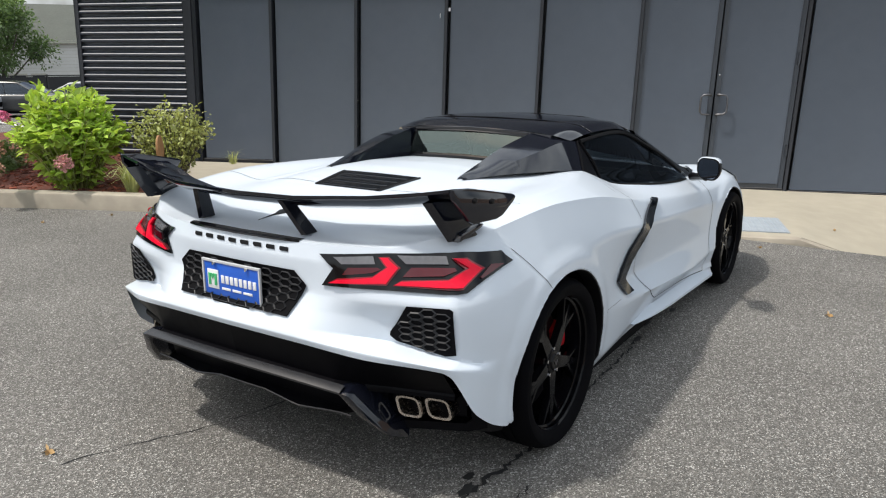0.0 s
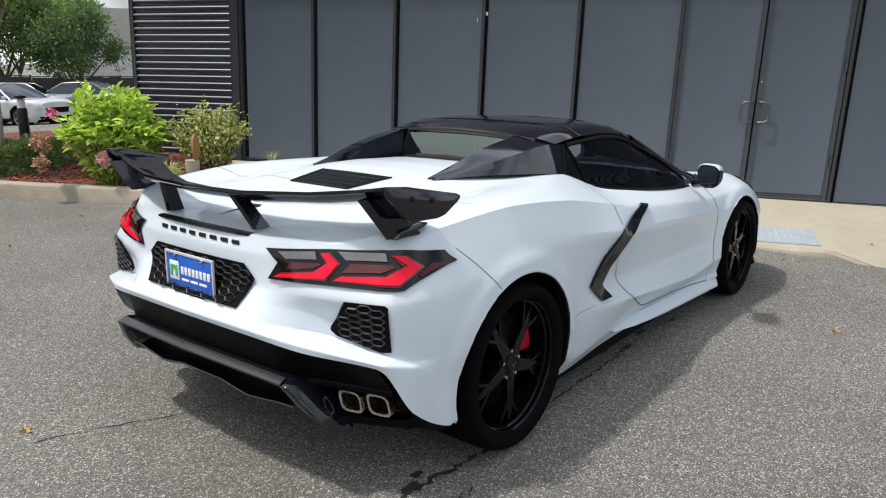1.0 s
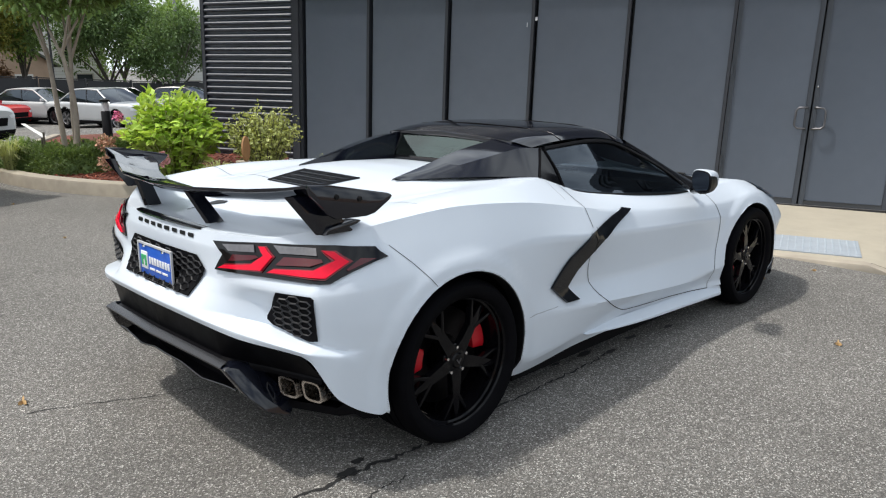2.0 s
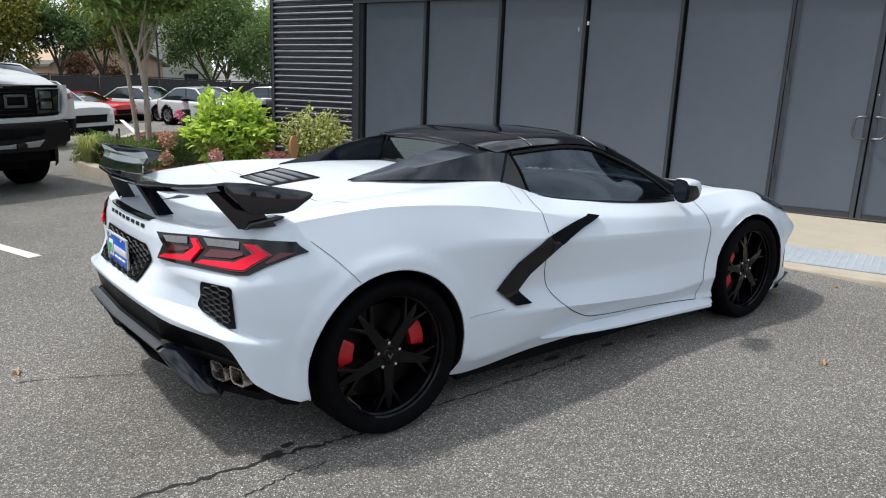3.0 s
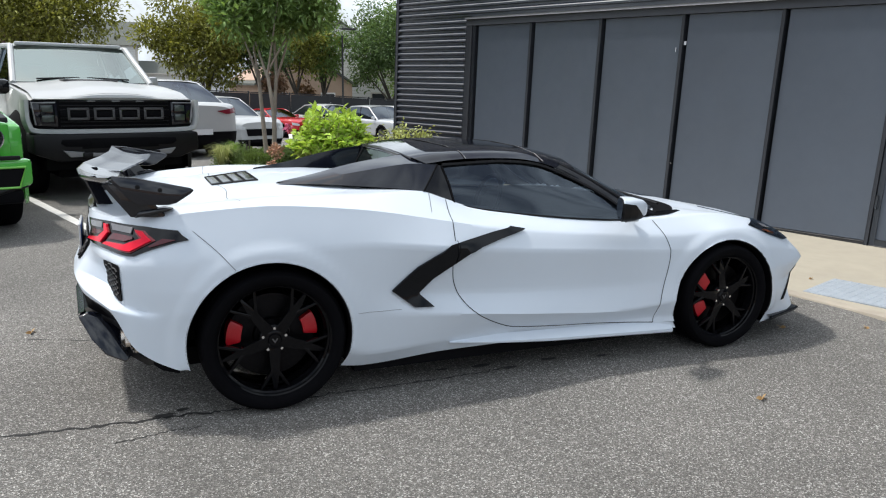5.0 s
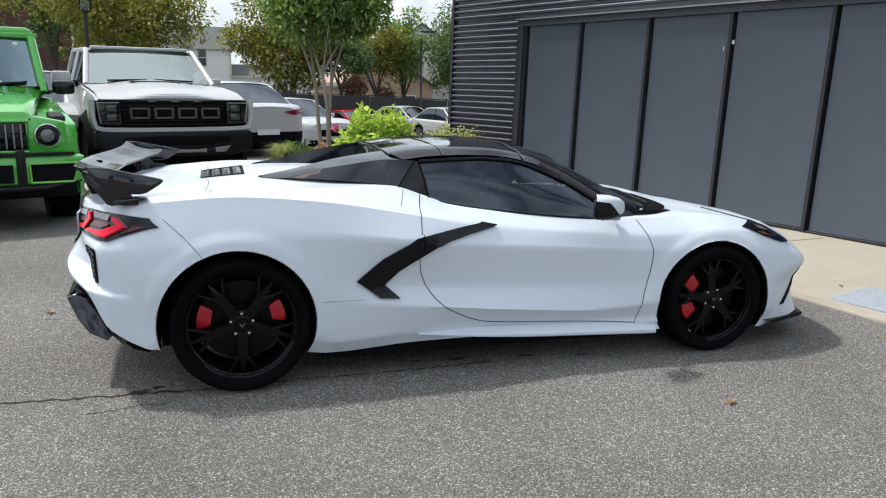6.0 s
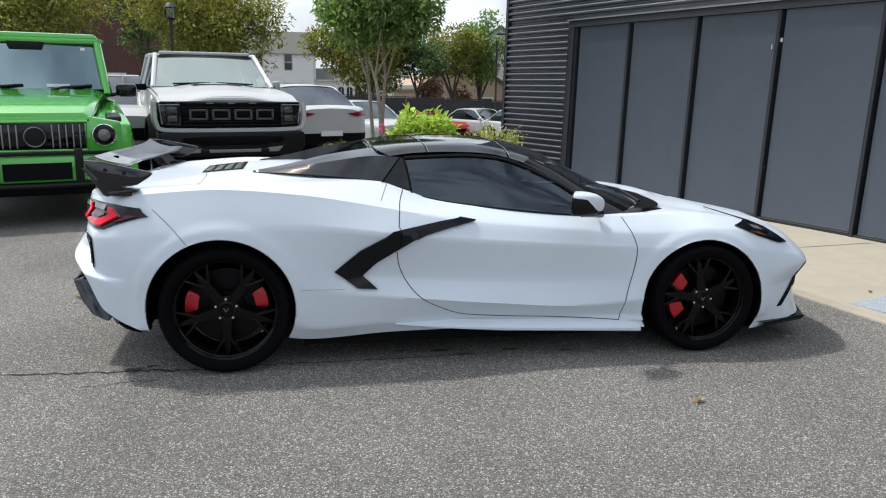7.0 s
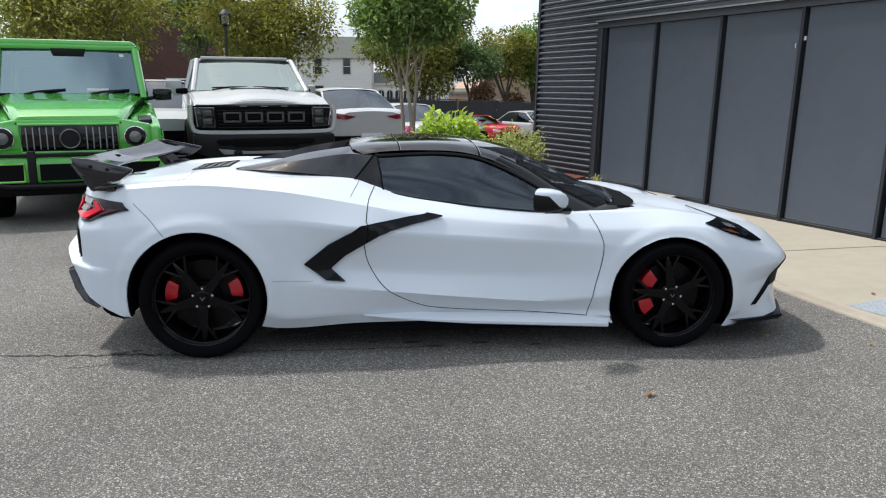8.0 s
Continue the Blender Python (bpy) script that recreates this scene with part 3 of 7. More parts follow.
# longitudinal lines of the flank, from the middle of the tail round to the middle of the nose
LINES = [
    [(-.862, 0, .586), (-.848, .36, .580), (-.808, .59, .560), (-.694, .850, .530), (-.602, .900, .362), (-.425, .912, .255), (0, .93, .25), (.41, .884, .160), (.85, .872, .178), (1.1, .872, .182), (1.4, .880, .185), (2.0, .89, .18), (2.34, .92, .165), (2.72, .93, .13), (3.1, .90, .125), (3.44, .79, .175), (3.61, .45, .165), (3.66, 0, .15)],
    [(-.869, 0, .608), (-.855, .36, .602), (-.810, .59, .584), (-.699, .854, .546), (-.590, .905, .518), (-.42, .918, .42), (0, .95, .34), (.41, .932, .232), (.85, .905, .242), (1.1, .886, .242), (1.4, .874, .245), (2.0, .880, .235), (2.4, .91, .24), (2.72, .945, .27), (3.1, .925, .25), (3.38, .795, .285), (3.61, .45, .29), (3.70, 0, .29)],
    [(-.846, 0, .634), (-.835, .37, .630), (-.702, .605, .598), (-.646, .852, .562), (-.55, .896, .530), (-.41, .935, .525), (0, .963, .50), (.43, .949, .448), (.85, .942, .402), (1.1, .939, .376), (1.4, .932, .345), (2.0, .925, .303), (2.4, .930, .345), (2.72, .950, .42), (3.1, .925, .38), (3.37, .805, .40), (3.62, .46, .40), (3.72, 0, .41)],
    [(-.806, 0, .69), (-.798, .375, .69), (-.704, .61, .668), (-.648, .850, .66), (-.545, .898, .63), (-.405, .938, .62), (0, .963, .62), (.45, .946, .56), (.85, .888, .50), (1.1, .872, .475), (1.4, .877, .46), (2.0, .890, .45), (2.4, .917, .46), (2.72, .947, .52), (3.1, .925, .48), (3.43, .828, .505), (3.65, .465, .475), (3.715, 0, .46)],
    [(-.786, 0, .742), (-.775, .38, .742), (-.732, .62, .740), (-.650, .838, .742), (-.54, .888, .745), (-.395, .922, .752), (0, .950, .775), (.45, .944, .784), (.85, .940, .744), (1.1, .910, .718), (1.4, .894, .690), (2.0, .899, .652), (2.4, .913, .632), (2.72, .932, .64), (3.05, .91, .61), (3.405, .815, .550), (3.63, .46, .525), (3.68, 0, .52)],
    [(-.788, 0, .852), (-.768, .38, .856), (-.678, .62, .866), (-.55, .775, .905), (-.46, .815, .932), (-.37, .842, .954), (0, .872, .978), (.45, .876, .942), (.85, .856, .872), (1.1, .848, .826), (1.38, .842, .785), (2.0, .866, .733), (2.4, .885, .715), (2.72, .89, .74), (3.0, .865, .715), (3.28, .78, .66), (3.52, .45, .625), (3.60, 0, .62)],
    [(-.776, 0, .912), (-.752, .38, .911), (-.662, .60, .912), (-.565, .730, .942), (-.47, .765, .958), (-.38, .785, .972), (0, .795, 1.0), (.45, .75, .994), (.85, .628, .987), (1.1, .675, .903), (1.4, .728, .859), (1.95, .782, .812), (2.35, .79, .812), (2.70, .78, .815), (2.95, .755, .78), (3.20, .68, .722), (3.40, .42, .69), (3.47, 0, .69)],
]
NS, NV = 14, 9
for L in LINES:
    # a tight vertical corner where tail meets flank
    a, b, c = (Vector(p) for p in L[2:5])
    L[3:4] = [tuple(b.lerp(a, .09)), tuple(b.lerp(c, .13))]
dense = [spline(L, NS, .8) for L in LINES]
def across(j):
    p = [d[j] for d in dense]
    x = p[4][0]
    fold = lambda cuts: np.concatenate([spline(p[a:b + 1], NV, .5)[:-1] for a, b in zip(cuts, cuts[1:])] + [p[-1:]])
    # creases along the sill line and the crown of the haunch, one more from the scoop along the door
    mid = lerp_at(x, (.15, .60, 2.25, 2.45), (0, 1, 1, 0))
    crest = lerp_at(x, (.95, 1.35), (1, 0))
    low = (0, 1, 2) if .30 < x < 1.3 else (0, 2)
    keen, plain, door, door_plain = fold((*low, 4, 5, 6)), fold((*low, 5, 6)), fold((*low, 4, 6)), fold((*low, 6))
    return crest * (mid * keen + (1 - mid) * plain) + (1 - crest) * (mid * door + (1 - mid) * door_plain)
cols = [across(j) for j in range(len(dense[0]))]
SHOULDER = dense[-1]
ARCHES = ((-0.018, 0.352, 0.381), (2.713, 0.302, 0.376))

def flank(sign):
    bm = bmesh.new()
    grid([[(p[0], p[1] * sign, p[2]) for p in c] for c in cols], False, bm)
    for cx, cz, R in ARCHES:
        ins = lambda v: math.hypot(v.co.x - cx, v.co.z - cz) < R and abs(v.co.y) > 0.6
        kill = [f for f in bm.faces if all(ins(v) for v in f.verts)]
        bmesh.ops.delete(bm, geom=kill, context="FACES")
        for v in bm.verts:
            if ins(v):
                dx, dz = v.co.x - cx, v.co.z - cz
                if dz < -0.25:
                    continue
                k = R / max(math.hypot(dx, dz), 1e-6)
                v.co.x, v.co.z = cx + dx * k, cz + dz * k
        # flared band round the arch
        for v in bm.verts:
            d = (math.hypot(v.co.x - cx, v.co.z - cz) - R) / 0.085
            if -0.1 < d < 1 and v.co.z > cz - 0.1 and abs(v.co.y) > 0.6:
                v.co.y += sign * 0.011 * min(1, 2.2 * (1 - d))
    return bm

CENTRE_X = [-.78, -.6, -.3, 0.0, .2, .4, .7, .9, 2.2, 2.6, 3.0, 3.3, 3.48]
CENTRE_Z = [.912, .942, .976, 1.012, 1.032, 1.036, 1.018, 1.0, .835, .820, .780, .725, .69]
def top_z(x, y, ys, zs):
    zc = lerp_at(x, CENTRE_X, CENTRE_Z)
    f = min(y / max(ys, 1e-4), 1)
    z = zc + (zs - zc) * f ** 1.6
    z -= 0.030 * math.exp(-((y - 0.56) / 0.12) ** 2) * math.exp(-((x - 0.10) / 0.42) ** 2) * (1 - f ** 8)
    z -= 0.028 * math.exp(-((y - 0.42) / 0.16) ** 2) * math.exp(-((x - 2.95) / 0.33) ** 2) * (1 - f ** 8)
    return z

def top_shell():
    rows = []
    for sx, sy, sz in SHOULDER:
        fs = [1 - (k / 22) for k in range(23)]
        half = [(sx, sy * f, top_z(sx, sy * f, sy, sz)) for f in fs]
        rows.append([(p[0], -p[1], p[2]) for p in half] + [p for p in half[::-1]][1:])
    bm = grid(rows)
    kill = []
    for f in bm.faces:
        c = f.calc_center_median()
        if 0.84 < c.x < 2.48 and abs(c.y) < lerp_at(c.x, (.84, 1.0, 1.4, 2.0, 2.3, 2.48), (.50, .60, .69, .74, .66, .48)):
            kill.append(f)
    bmesh.ops.delete(bm, geom=kill, context="FACES")
    bmesh.ops.remove_doubles(bm, verts=bm.verts, dist=0.0005)
    return bm

body = bmesh.new()
for src in (flank(-1), flank(1), top_shell()):
    tmp = bpy.data.meshes.new("tmp")
    src.to_mesh(tmp)
    src.free()
    body.from_mesh(tmp)
    bpy.data.meshes.remove(tmp)
bmesh.ops.remove_doubles(body, verts=body.verts, dist=0.0008)
body_ob = part("body_shell", body, WHITE, car, "glossy white painted body", smooth=50)
# the haunch keeps one unbroken crease from the tail corner to the door
crown = {(round(float(p[0]), 3), round(float(p[2]), 3)) for p in dense[5] if -.40 < p[0] < 1.05}
near_crown = lambda v: (round(v.co.x, 3), round(v.co.z, 3)) in crown
for e in body_ob.data.edges:
    if all(near_crown(body_ob.data.vertices[i]) for i in e.vertices):
        e.use_edge_sharp = True
BODY = bvh_of(body_ob)

# dark floor and wheel housings
bm = bmesh.new()
for x0, x1, w, zf in ((-.52, -.40, .62, .265), (-.40, .40, .58, .20), (.40, 2.33, .86, .165), (2.33, 3.11, .62, .165), (3.11, 3.45, .70, .165)):
    box(bm, ((x0 + x1) / 2, 0, zf), (x1 - x0 - 0.002, 2 * w, 0.09))
part("floor_pan", bm, MATTE_BLACK, car, smooth=0)
for (cx, cz, R), s in itertools.product(ARCHES, (-1, 1)):
    rows = []
    for k in range(41):
        a = radians(-14 + 208 * k / 40)
        o = (cx + (R + 0.002) * math.cos(a), cz + (R + 0.002) * math.sin(a))
        rows.append([(cx + R * math.cos(a) , s * 0.90, cz + R * math.sin(a)), (o[0], s * 0.55, o[1]), (cx + 0.02 * math.cos(a), s * 0.55, cz + 0.02 * math.sin(a))])
    part("wheel_housing", grid(rows), MATTE_BLACK, car)
    # rolled lip of the arch
    lip = []
    for k in range(49):
        a = radians(-20 + 220 * k / 48)
        x, z = cx + (R + 0.004) * math.cos(a), cz + (R + 0.004) * math.sin(a)
        hit, n, _, _ = BODY.ray_cast(Vector((x, 3 * s, z)), Vector((0, -s, 0)))
        if hit is None or abs(hit.y) < 0.6:
            continue
        xi, zi = cx + (R - 0.004) * math.cos(a), cz + (R - 0.004) * math.sin(a)
        lip.append([(x, hit.y + s * 0.0005, z), (xi, hit.y - s * 0.004, zi), (xi, hit.y - s * 0.06, zi)])
    if len(lip) > 2:
        part("arch_lip", grid(lip), SATIN_BLACK, car)

# sills: white flare over a black underside
for s in (-1, 1):
    rows = []
    for x in np.linspace(0.90, 2.335, 36):
        yo = lerp_at(x, (.90, 1.3, 2.335), (.915, .932, .935))
        zt = lerp_at(x, (.90, 1.4, 2.335), (.236, .222, .192))
        zb = lerp_at(x, (.90, 1.12, 1.5, 2.335), (.232, .205, .176, .138))
        rows.append([(x, s * (yo - 0.050), zt + 0.014), (x, s * (yo - 0.030), zt + .002), (x, s * yo, zt - (zt - zb) * .55), (x, s * yo, zb + (zt - zb) * .15), (x, s * (yo - 0.010), zb), (x, s * (yo - 0.10), zb - .004)])
    part("side_skirt", grid(rows), WHITE, car, "white sill flare", smooth=25)

# ---- cabin: roof, pillars, glass
def patch(curves, n=8, m=6, tension=1.0):
    """A skin through a row of curves, each given by as many points."""
    d = [spline(c, n, tension) for c in curves]
    return grid([spline([q[j] for q in d], m, tension) for j in range(len(d[0]))])


def both(name, bm, material, label="", smooth=40):
    b2 = mirror_y(bm)
    part(name, bm, material, car, label, smooth, out=(1.4, 0, .6))
    part(name, b2, material, car, label, smooth, out=(1.4, 0, .6))


RAIL = [(.90, .535, 1.124), (1.05, .550, 1.144), (1.28, .560, 1.151), (1.50, .567, 1.139), (1.68, .590, 1.094), (1.82, .625, 1.030)]
roof = [[(.82, 0, 1.176), (1.0, 0, 1.200), (1.28, 0, 1.212), (1.50, 0, 1.206), (1.70, 0, 1.182), (1.86, 0, 1.145)],
        [(.82, .28, 1.170), (1.0, .29, 1.194), (1.28, .30, 1.206), (1.50, .30, 1.199), (1.69, .31, 1.172), (1.85, .32, 1.132)],
        [(.84, .46, 1.152), (1.01, .48, 1.176), (1.28, .485, 1.188), (1.50, .49, 1.178), (1.68, .50, 1.142), (1.83, .52, 1.092)], RAIL]
for s in (-1, 1):
    part("roof_half", patch([[(p[0], s * p[1], p[2]) for p in c] for c in roof], 8, 6), CARBON, car, "glossy black hard top", 30)
for x, w, zs in ((1.09, .552, (1.2075, 1.2015, 1.183, 1.1495)), (1.57, .572, (1.2015, 1.193, 1.165, 1.127))):
    path = [(x + 0.03 * (abs(y) / w) ** 2, y, lerp_at(abs(y), (0, .3, .488, w), zs)) for y in np.linspace(-w, w, 40)]
    part("roof_seam", tube(path, 0.0035, 6), SEAM, car)
    # painted highlight: a thin grey line for the sky's glint on the seam
    part("seam_edge", tube([(px + .007, py, pz + .0006) for px, py, pz in path], 0.0017, 6), TRIM_GREY, car)
# side glass
WB = [(1.018, .662, .915), (1.172, .692, .886), (1.361, .724, .861), (1.517, .750, .845), (1.679, .768, .829), (1.80, .778, .819), (1.957, .787, .808), (2.075, .790, .806)]
WT = [(.985, .545, 1.110), (1.20, .557, 1.122), (1.367, .562, 1.125), (1.569, .573, 1.104), (1.733, .604, 1.045), (1.888, .664, .968), (1.990, .708, .903), (2.080, .748, .835)]
WM = [tuple((np.array(a) + np.array(b)) / 2 + (0, 0.014, 0.0)) for a, b in zip(WB, WT)]
both("side_window", patch([WB, WM, WT], 24, 12), DARK_GLASS, "dark tinted side window", 60)
both("window_seal", tube(list(spline(WB, 8)), 0.006, 6), SATIN_BLACK)
both("window_seal", tube(list(spline([(p[0], p[1] + .003, p[2] + .006) for p in WT], 8)), 0.010, 6), SATIN_BLACK)
# black quarter piece behind the door glass, its front edge leaning
both("quarter_trim", patch([[(1.018, .664, .913), (1.004, .610, 1.015), (.984, .546, 1.112)], [(.940, .652, .944), (.955, .598, 1.030), (.972, .543, 1.115)], [(.852, .630, .982), (.905, .586, 1.048), (.960, .541, 1.117)]], 5, 5), GLOSS_BLACK, "", 60)
both("quarter_seal", tube([(1.018, .668, .912), (1.006, .617, 1.015), (.984, .550, 1.112)], .005, 6), SEAM)
both("quarter_seal", tube([(.850, .632, .984), (.905, .590, 1.050), (.962, .543, 1.119)], .005, 6), SEAM)
# pillar at the windscreen
both("windscreen_pillar", patch([[(1.68, .592, 1.088), (1.82, .632, 1.020), (1.97, .705, .926), (2.14, .786, .812)], [(1.72, .568, 1.110), (1.87, .602, 1.040), (2.04, .680, .936), (2.25, .762, .818)], [(1.74, .522, 1.118), (1.90, .548, 1.050), (2.08, .632, .942), (2.33, .715, .822)]], 8, 5), GLOSS_BLACK)
ws = [[(1.86, 0, 1.145), (2.10, 0, 1.036), (2.36, 0, .914), (2.56, 0, .826)], [(1.85, .32, 1.132), (2.06, .36, 1.020), (2.28, .41, .906), (2.46, .46, .824)], [(1.83, .52, 1.092), (1.95, .578, 1.000), (2.10, .645, .905), (2.27, .70, .824)]]
for s in (-1, 1):
    part("windscreen_half", patch([[(p[0], s * p[1], p[2]) for p in c] for c in ws], 8, 6), CAR_GLASS, car, "clear laminated windscreen", 60, out=(1.4, 0, .4))
cowl = patch([[(2.26, .745, .820), (2.47, .47, .824), (2.57, 0, .826)], [(2.40, .742, .818), (2.60, .50, .826), (2.68, 0, .828)]], 8, 3)
both("cowl_panel", cowl, MATTE_BLACK)
both("cowl_corner", patch([[(2.24, .775, .818), (2.40, .735, .818), (2.555, .652, .818)], [(2.32, .72, .836), (2.42, .70, .834), (2.54, .64, .824)]], 6, 3), GLOSS_BLACK)
for y0, y1 in ((-.58, -.02), (-.05, .42)):
    part("wiper", tube([(2.55 - abs(y) * 0.20, y, .856) for y in np.linspace(y0, y1, 8)], 0.008, 6), SATIN_BLACK, car)

# nacelles behind the seats
def sail():
    ridge = [(.962, .539, 1.118), (.80, .528, 1.124), (.58, .500, 1.092), (.34, .440, 1.048), (.15, .375, 1.020)]
    foot = [(.852, .630, .982), (.76, .612, .998), (.55, .56, 1.012), (.32, .475, 1.020), (.12, .385, 1.016)]
    inner = [(.88, .36, 1.164), (.80, .355, 1.156), (.55, .345, 1.115), (.32, .345, 1.060), (.13, .362, 1.024)]
    deck = [(.90, .345, .98), (.80, .345, 1.0), (.55, .335, 1.01), (.32, .338, 1.015), (.12, .36, 1.012)]
    mid = [tuple((np.array(a) + np.array(b)) / 2 + (0, 0.002, 0.0)) for a, b in zip(ridge, foot)]
    crest = [tuple((np.array(a) + np.array(b)) / 2 + (0, 0, 0.002)) for a, b in zip(ridge, inner)]
    b = grid([*zip(*[spline(c, 8) for c in (foot, mid, ridge)])])
    grid([*zip(*[spline(c, 8) for c in (ridge, crest, inner)])], False, b)
    grid([*zip(*[spline(c, 8) for c in (inner, deck)])], False, b)
    bmesh.ops.remove_doubles(b, verts=b.verts, dist=0.0005)
    return b
both("nacelle", sail(), CARBON, "gloss black flying buttress behind the seat", 24)
# upright rear window in a black surround
rw = patch([[(.822, -.34, 1.150), (.822, 0, 1.164), (.822, .34, 1.150)], [(.79, -.345, 1.085), (.79, 0, 1.092), (.79, .345, 1.085)], [(.765, -.345, 1.025), (.765, 0, 1.030), (.765, .345, 1.025)]], 8, 5)
part("rear_window", rw, REAR_GLASS, car, "greenish rear window with heating wires", 60, out=(1.4, 0, 1.1))
part("rear_window_frame", tube([(.820, -.34, 1.150), (.820, 0, 1.165), (.820, .34, 1.150), (.765, .35, 1.018), (.762, 0, 1.026), (.765, -.35, 1.018), (.820, -.34, 1.150)], 0.013, 8), GLOSS_BLACK, car)
part("roof_tail", patch([[(.842, -.46, 1.152), (.822, -.28, 1.170), (.820, 0, 1.176), (.822, .28, 1.170), (.842, .46, 1.152)], [(.834, -.45, 1.130), (.810, -.28, 1.148), (.806, 0, 1.154), (.810, .28, 1.148), (.834, .45, 1.130)]], 6, 2), CARBON, car)
# cabin: tub, seats, wheel
bm = block((1.55, 0, .52), (1.5, 1.25, .5))
for f in [f for f in bm.faces if f.normal.z > 0.9]:
    bm.faces.remove(f)
part("cabin_tub", bm, INTERIOR, car, smooth=0)
for s in (-1, 1):
    part("seat_back", prism([(.98, .55), (1.16, .52), (1.10, .80), (1.05, 1.02), (.98, 1.06), (.93, 1.02), (.92, .75)], s * .34 - .21, s * .34 + .21, bevel=0.04), INTERIOR, car)
part("dashboard", prism([(1.75, .55), (2.3, .60), (2.35, .80), (2.05, .835), (1.85, .81)], -.66, .66, bevel=0.03), INTERIOR, car)
part("steering_wheel", tube([(1.72 + 0.05 * math.sin(a), .34 + .165 * math.cos(a), .79 + .155 * math.sin(a)) for a in np.linspace(0, 2 * math.pi, 30)], 0.014, 8), SATIN_BLACK, car)
part("console", block((1.45, 0, .62), (1.0, .22, .22), None, .04), INTERIOR, car)
part("inside_mirror", block((1.95, 0, 1.035), (.03, .22, .06), None, .012), SATIN_BLACK, car)

# ---- engine cover louvre, tail strip, badge bars
vent = part("engine_vent", drape([(-.180, -.172), (-.180, .172), (.060, .212), (.060, -.212)], BODY, "z", .05, .003, .002), SEAM, car, "black slatted engine vent")
deck_at = lambda x, y: BODY.ray_cast(Vector((x, y, 4)), Vector((0, 0, -1)))[0].z
for k in range(4):
    # glossy louvres, each rising towards the front over a dark slot
    x0 = -.177 + .059 * k
    w = lerp_at(x0 + .03, (-.180, .060), (.168, .207))
    sec = ((-.002, .003), (0, .005), (.006, .007), (.036, .012), (.041, .012), (.045, .009), (.043, .005))
    rows = []
    for y in np.linspace(-w, w, 25):
        e = 1 - .75 * max(0, (abs(y) - (w - .03)) / .03)
        rows.append([(x0 + dx, y, deck_at(x0, y) + dz * e) for dx, dz in sec])
    part("vent_slat", grid(rows), BLADE, vent, "glossy black louvre", smooth=30)
for s in (-1, 1):
    rail = [(x, s * lerp_at(x, (-.180, .060), (.174, .214))) for x in np.linspace(-.178, .058, 9)]
    part("vent_edge", tube([(x, y, deck_at(x, y) + .003) for x, y in rail], .005, 6), GLOSS_BLACK, vent)

def tail_edge(y, z):
    hit, n, _, _ = BODY.ray_cast(Vector((-4, y, z)), Vector((1, 0, 0)))
    return hit
rows = []
for y in np.linspace(-.285, .285, 30):
    e = tail_edge(y, .890).x
    k = 1 - (y / .285) ** 4
    rows.append([(e + .040, y, .914), (e + .022, y, .917 + .003 * k), (e + .004 - .008 * k, y, .914), (e + .004 - .010 * k, y, .908), (e + .012, y, .902)])
part("high_brake_light", grid(rows), GLOSS_BLACK, car, "thin black light strip on the tail lip")
# eight short dark bars where the name stands
for k in range(8):
    y = .222 - k * .0635
    outline = [(y - .020, .8715), (y + .015, .8715), (y + .021, .8765), (y + .021, .8835), (y + .018, .8865), (y - .017, .8865)]
    part("name_bar", drape(outline, BODY, "x", .03, .002, .0015), SATIN_BLACK, car)
part("tail_emblem", drape([(-.665, .020), (-.585, .012), (-.545, .030), (-.515, .024), (-.505, -.030), (-.530, -.046), (-.565, -.020), (-.600, .004)], BODY, "z", .05, .002, .0015), SATIN_BLACK, car)

# ---- tail lamps
def inset(poly, d):
    """The outline drawn in by d on all sides."""
    area = sum(a[0] * b[1] - b[0] * a[1] for a, b in zip(poly, poly[1:] + poly[:1]))
    k, out = math.copysign(1, area), []
    for i, p in enumerate(poly):
        e = []
        for a, b in ((poly[i - 1], p), (p, poly[(i + 1) % len(poly)])):
            v = Vector((b[0] - a[0], b[1] - a[1])).normalized()
            e.append(Vector((-v.y, v.x)) * k)
        m = e[0] + e[1]
        m = m / max(m.length_squared / 2, .5)
        out.append((p[0] + m.x * d, p[1] + m.y * d))
    return out


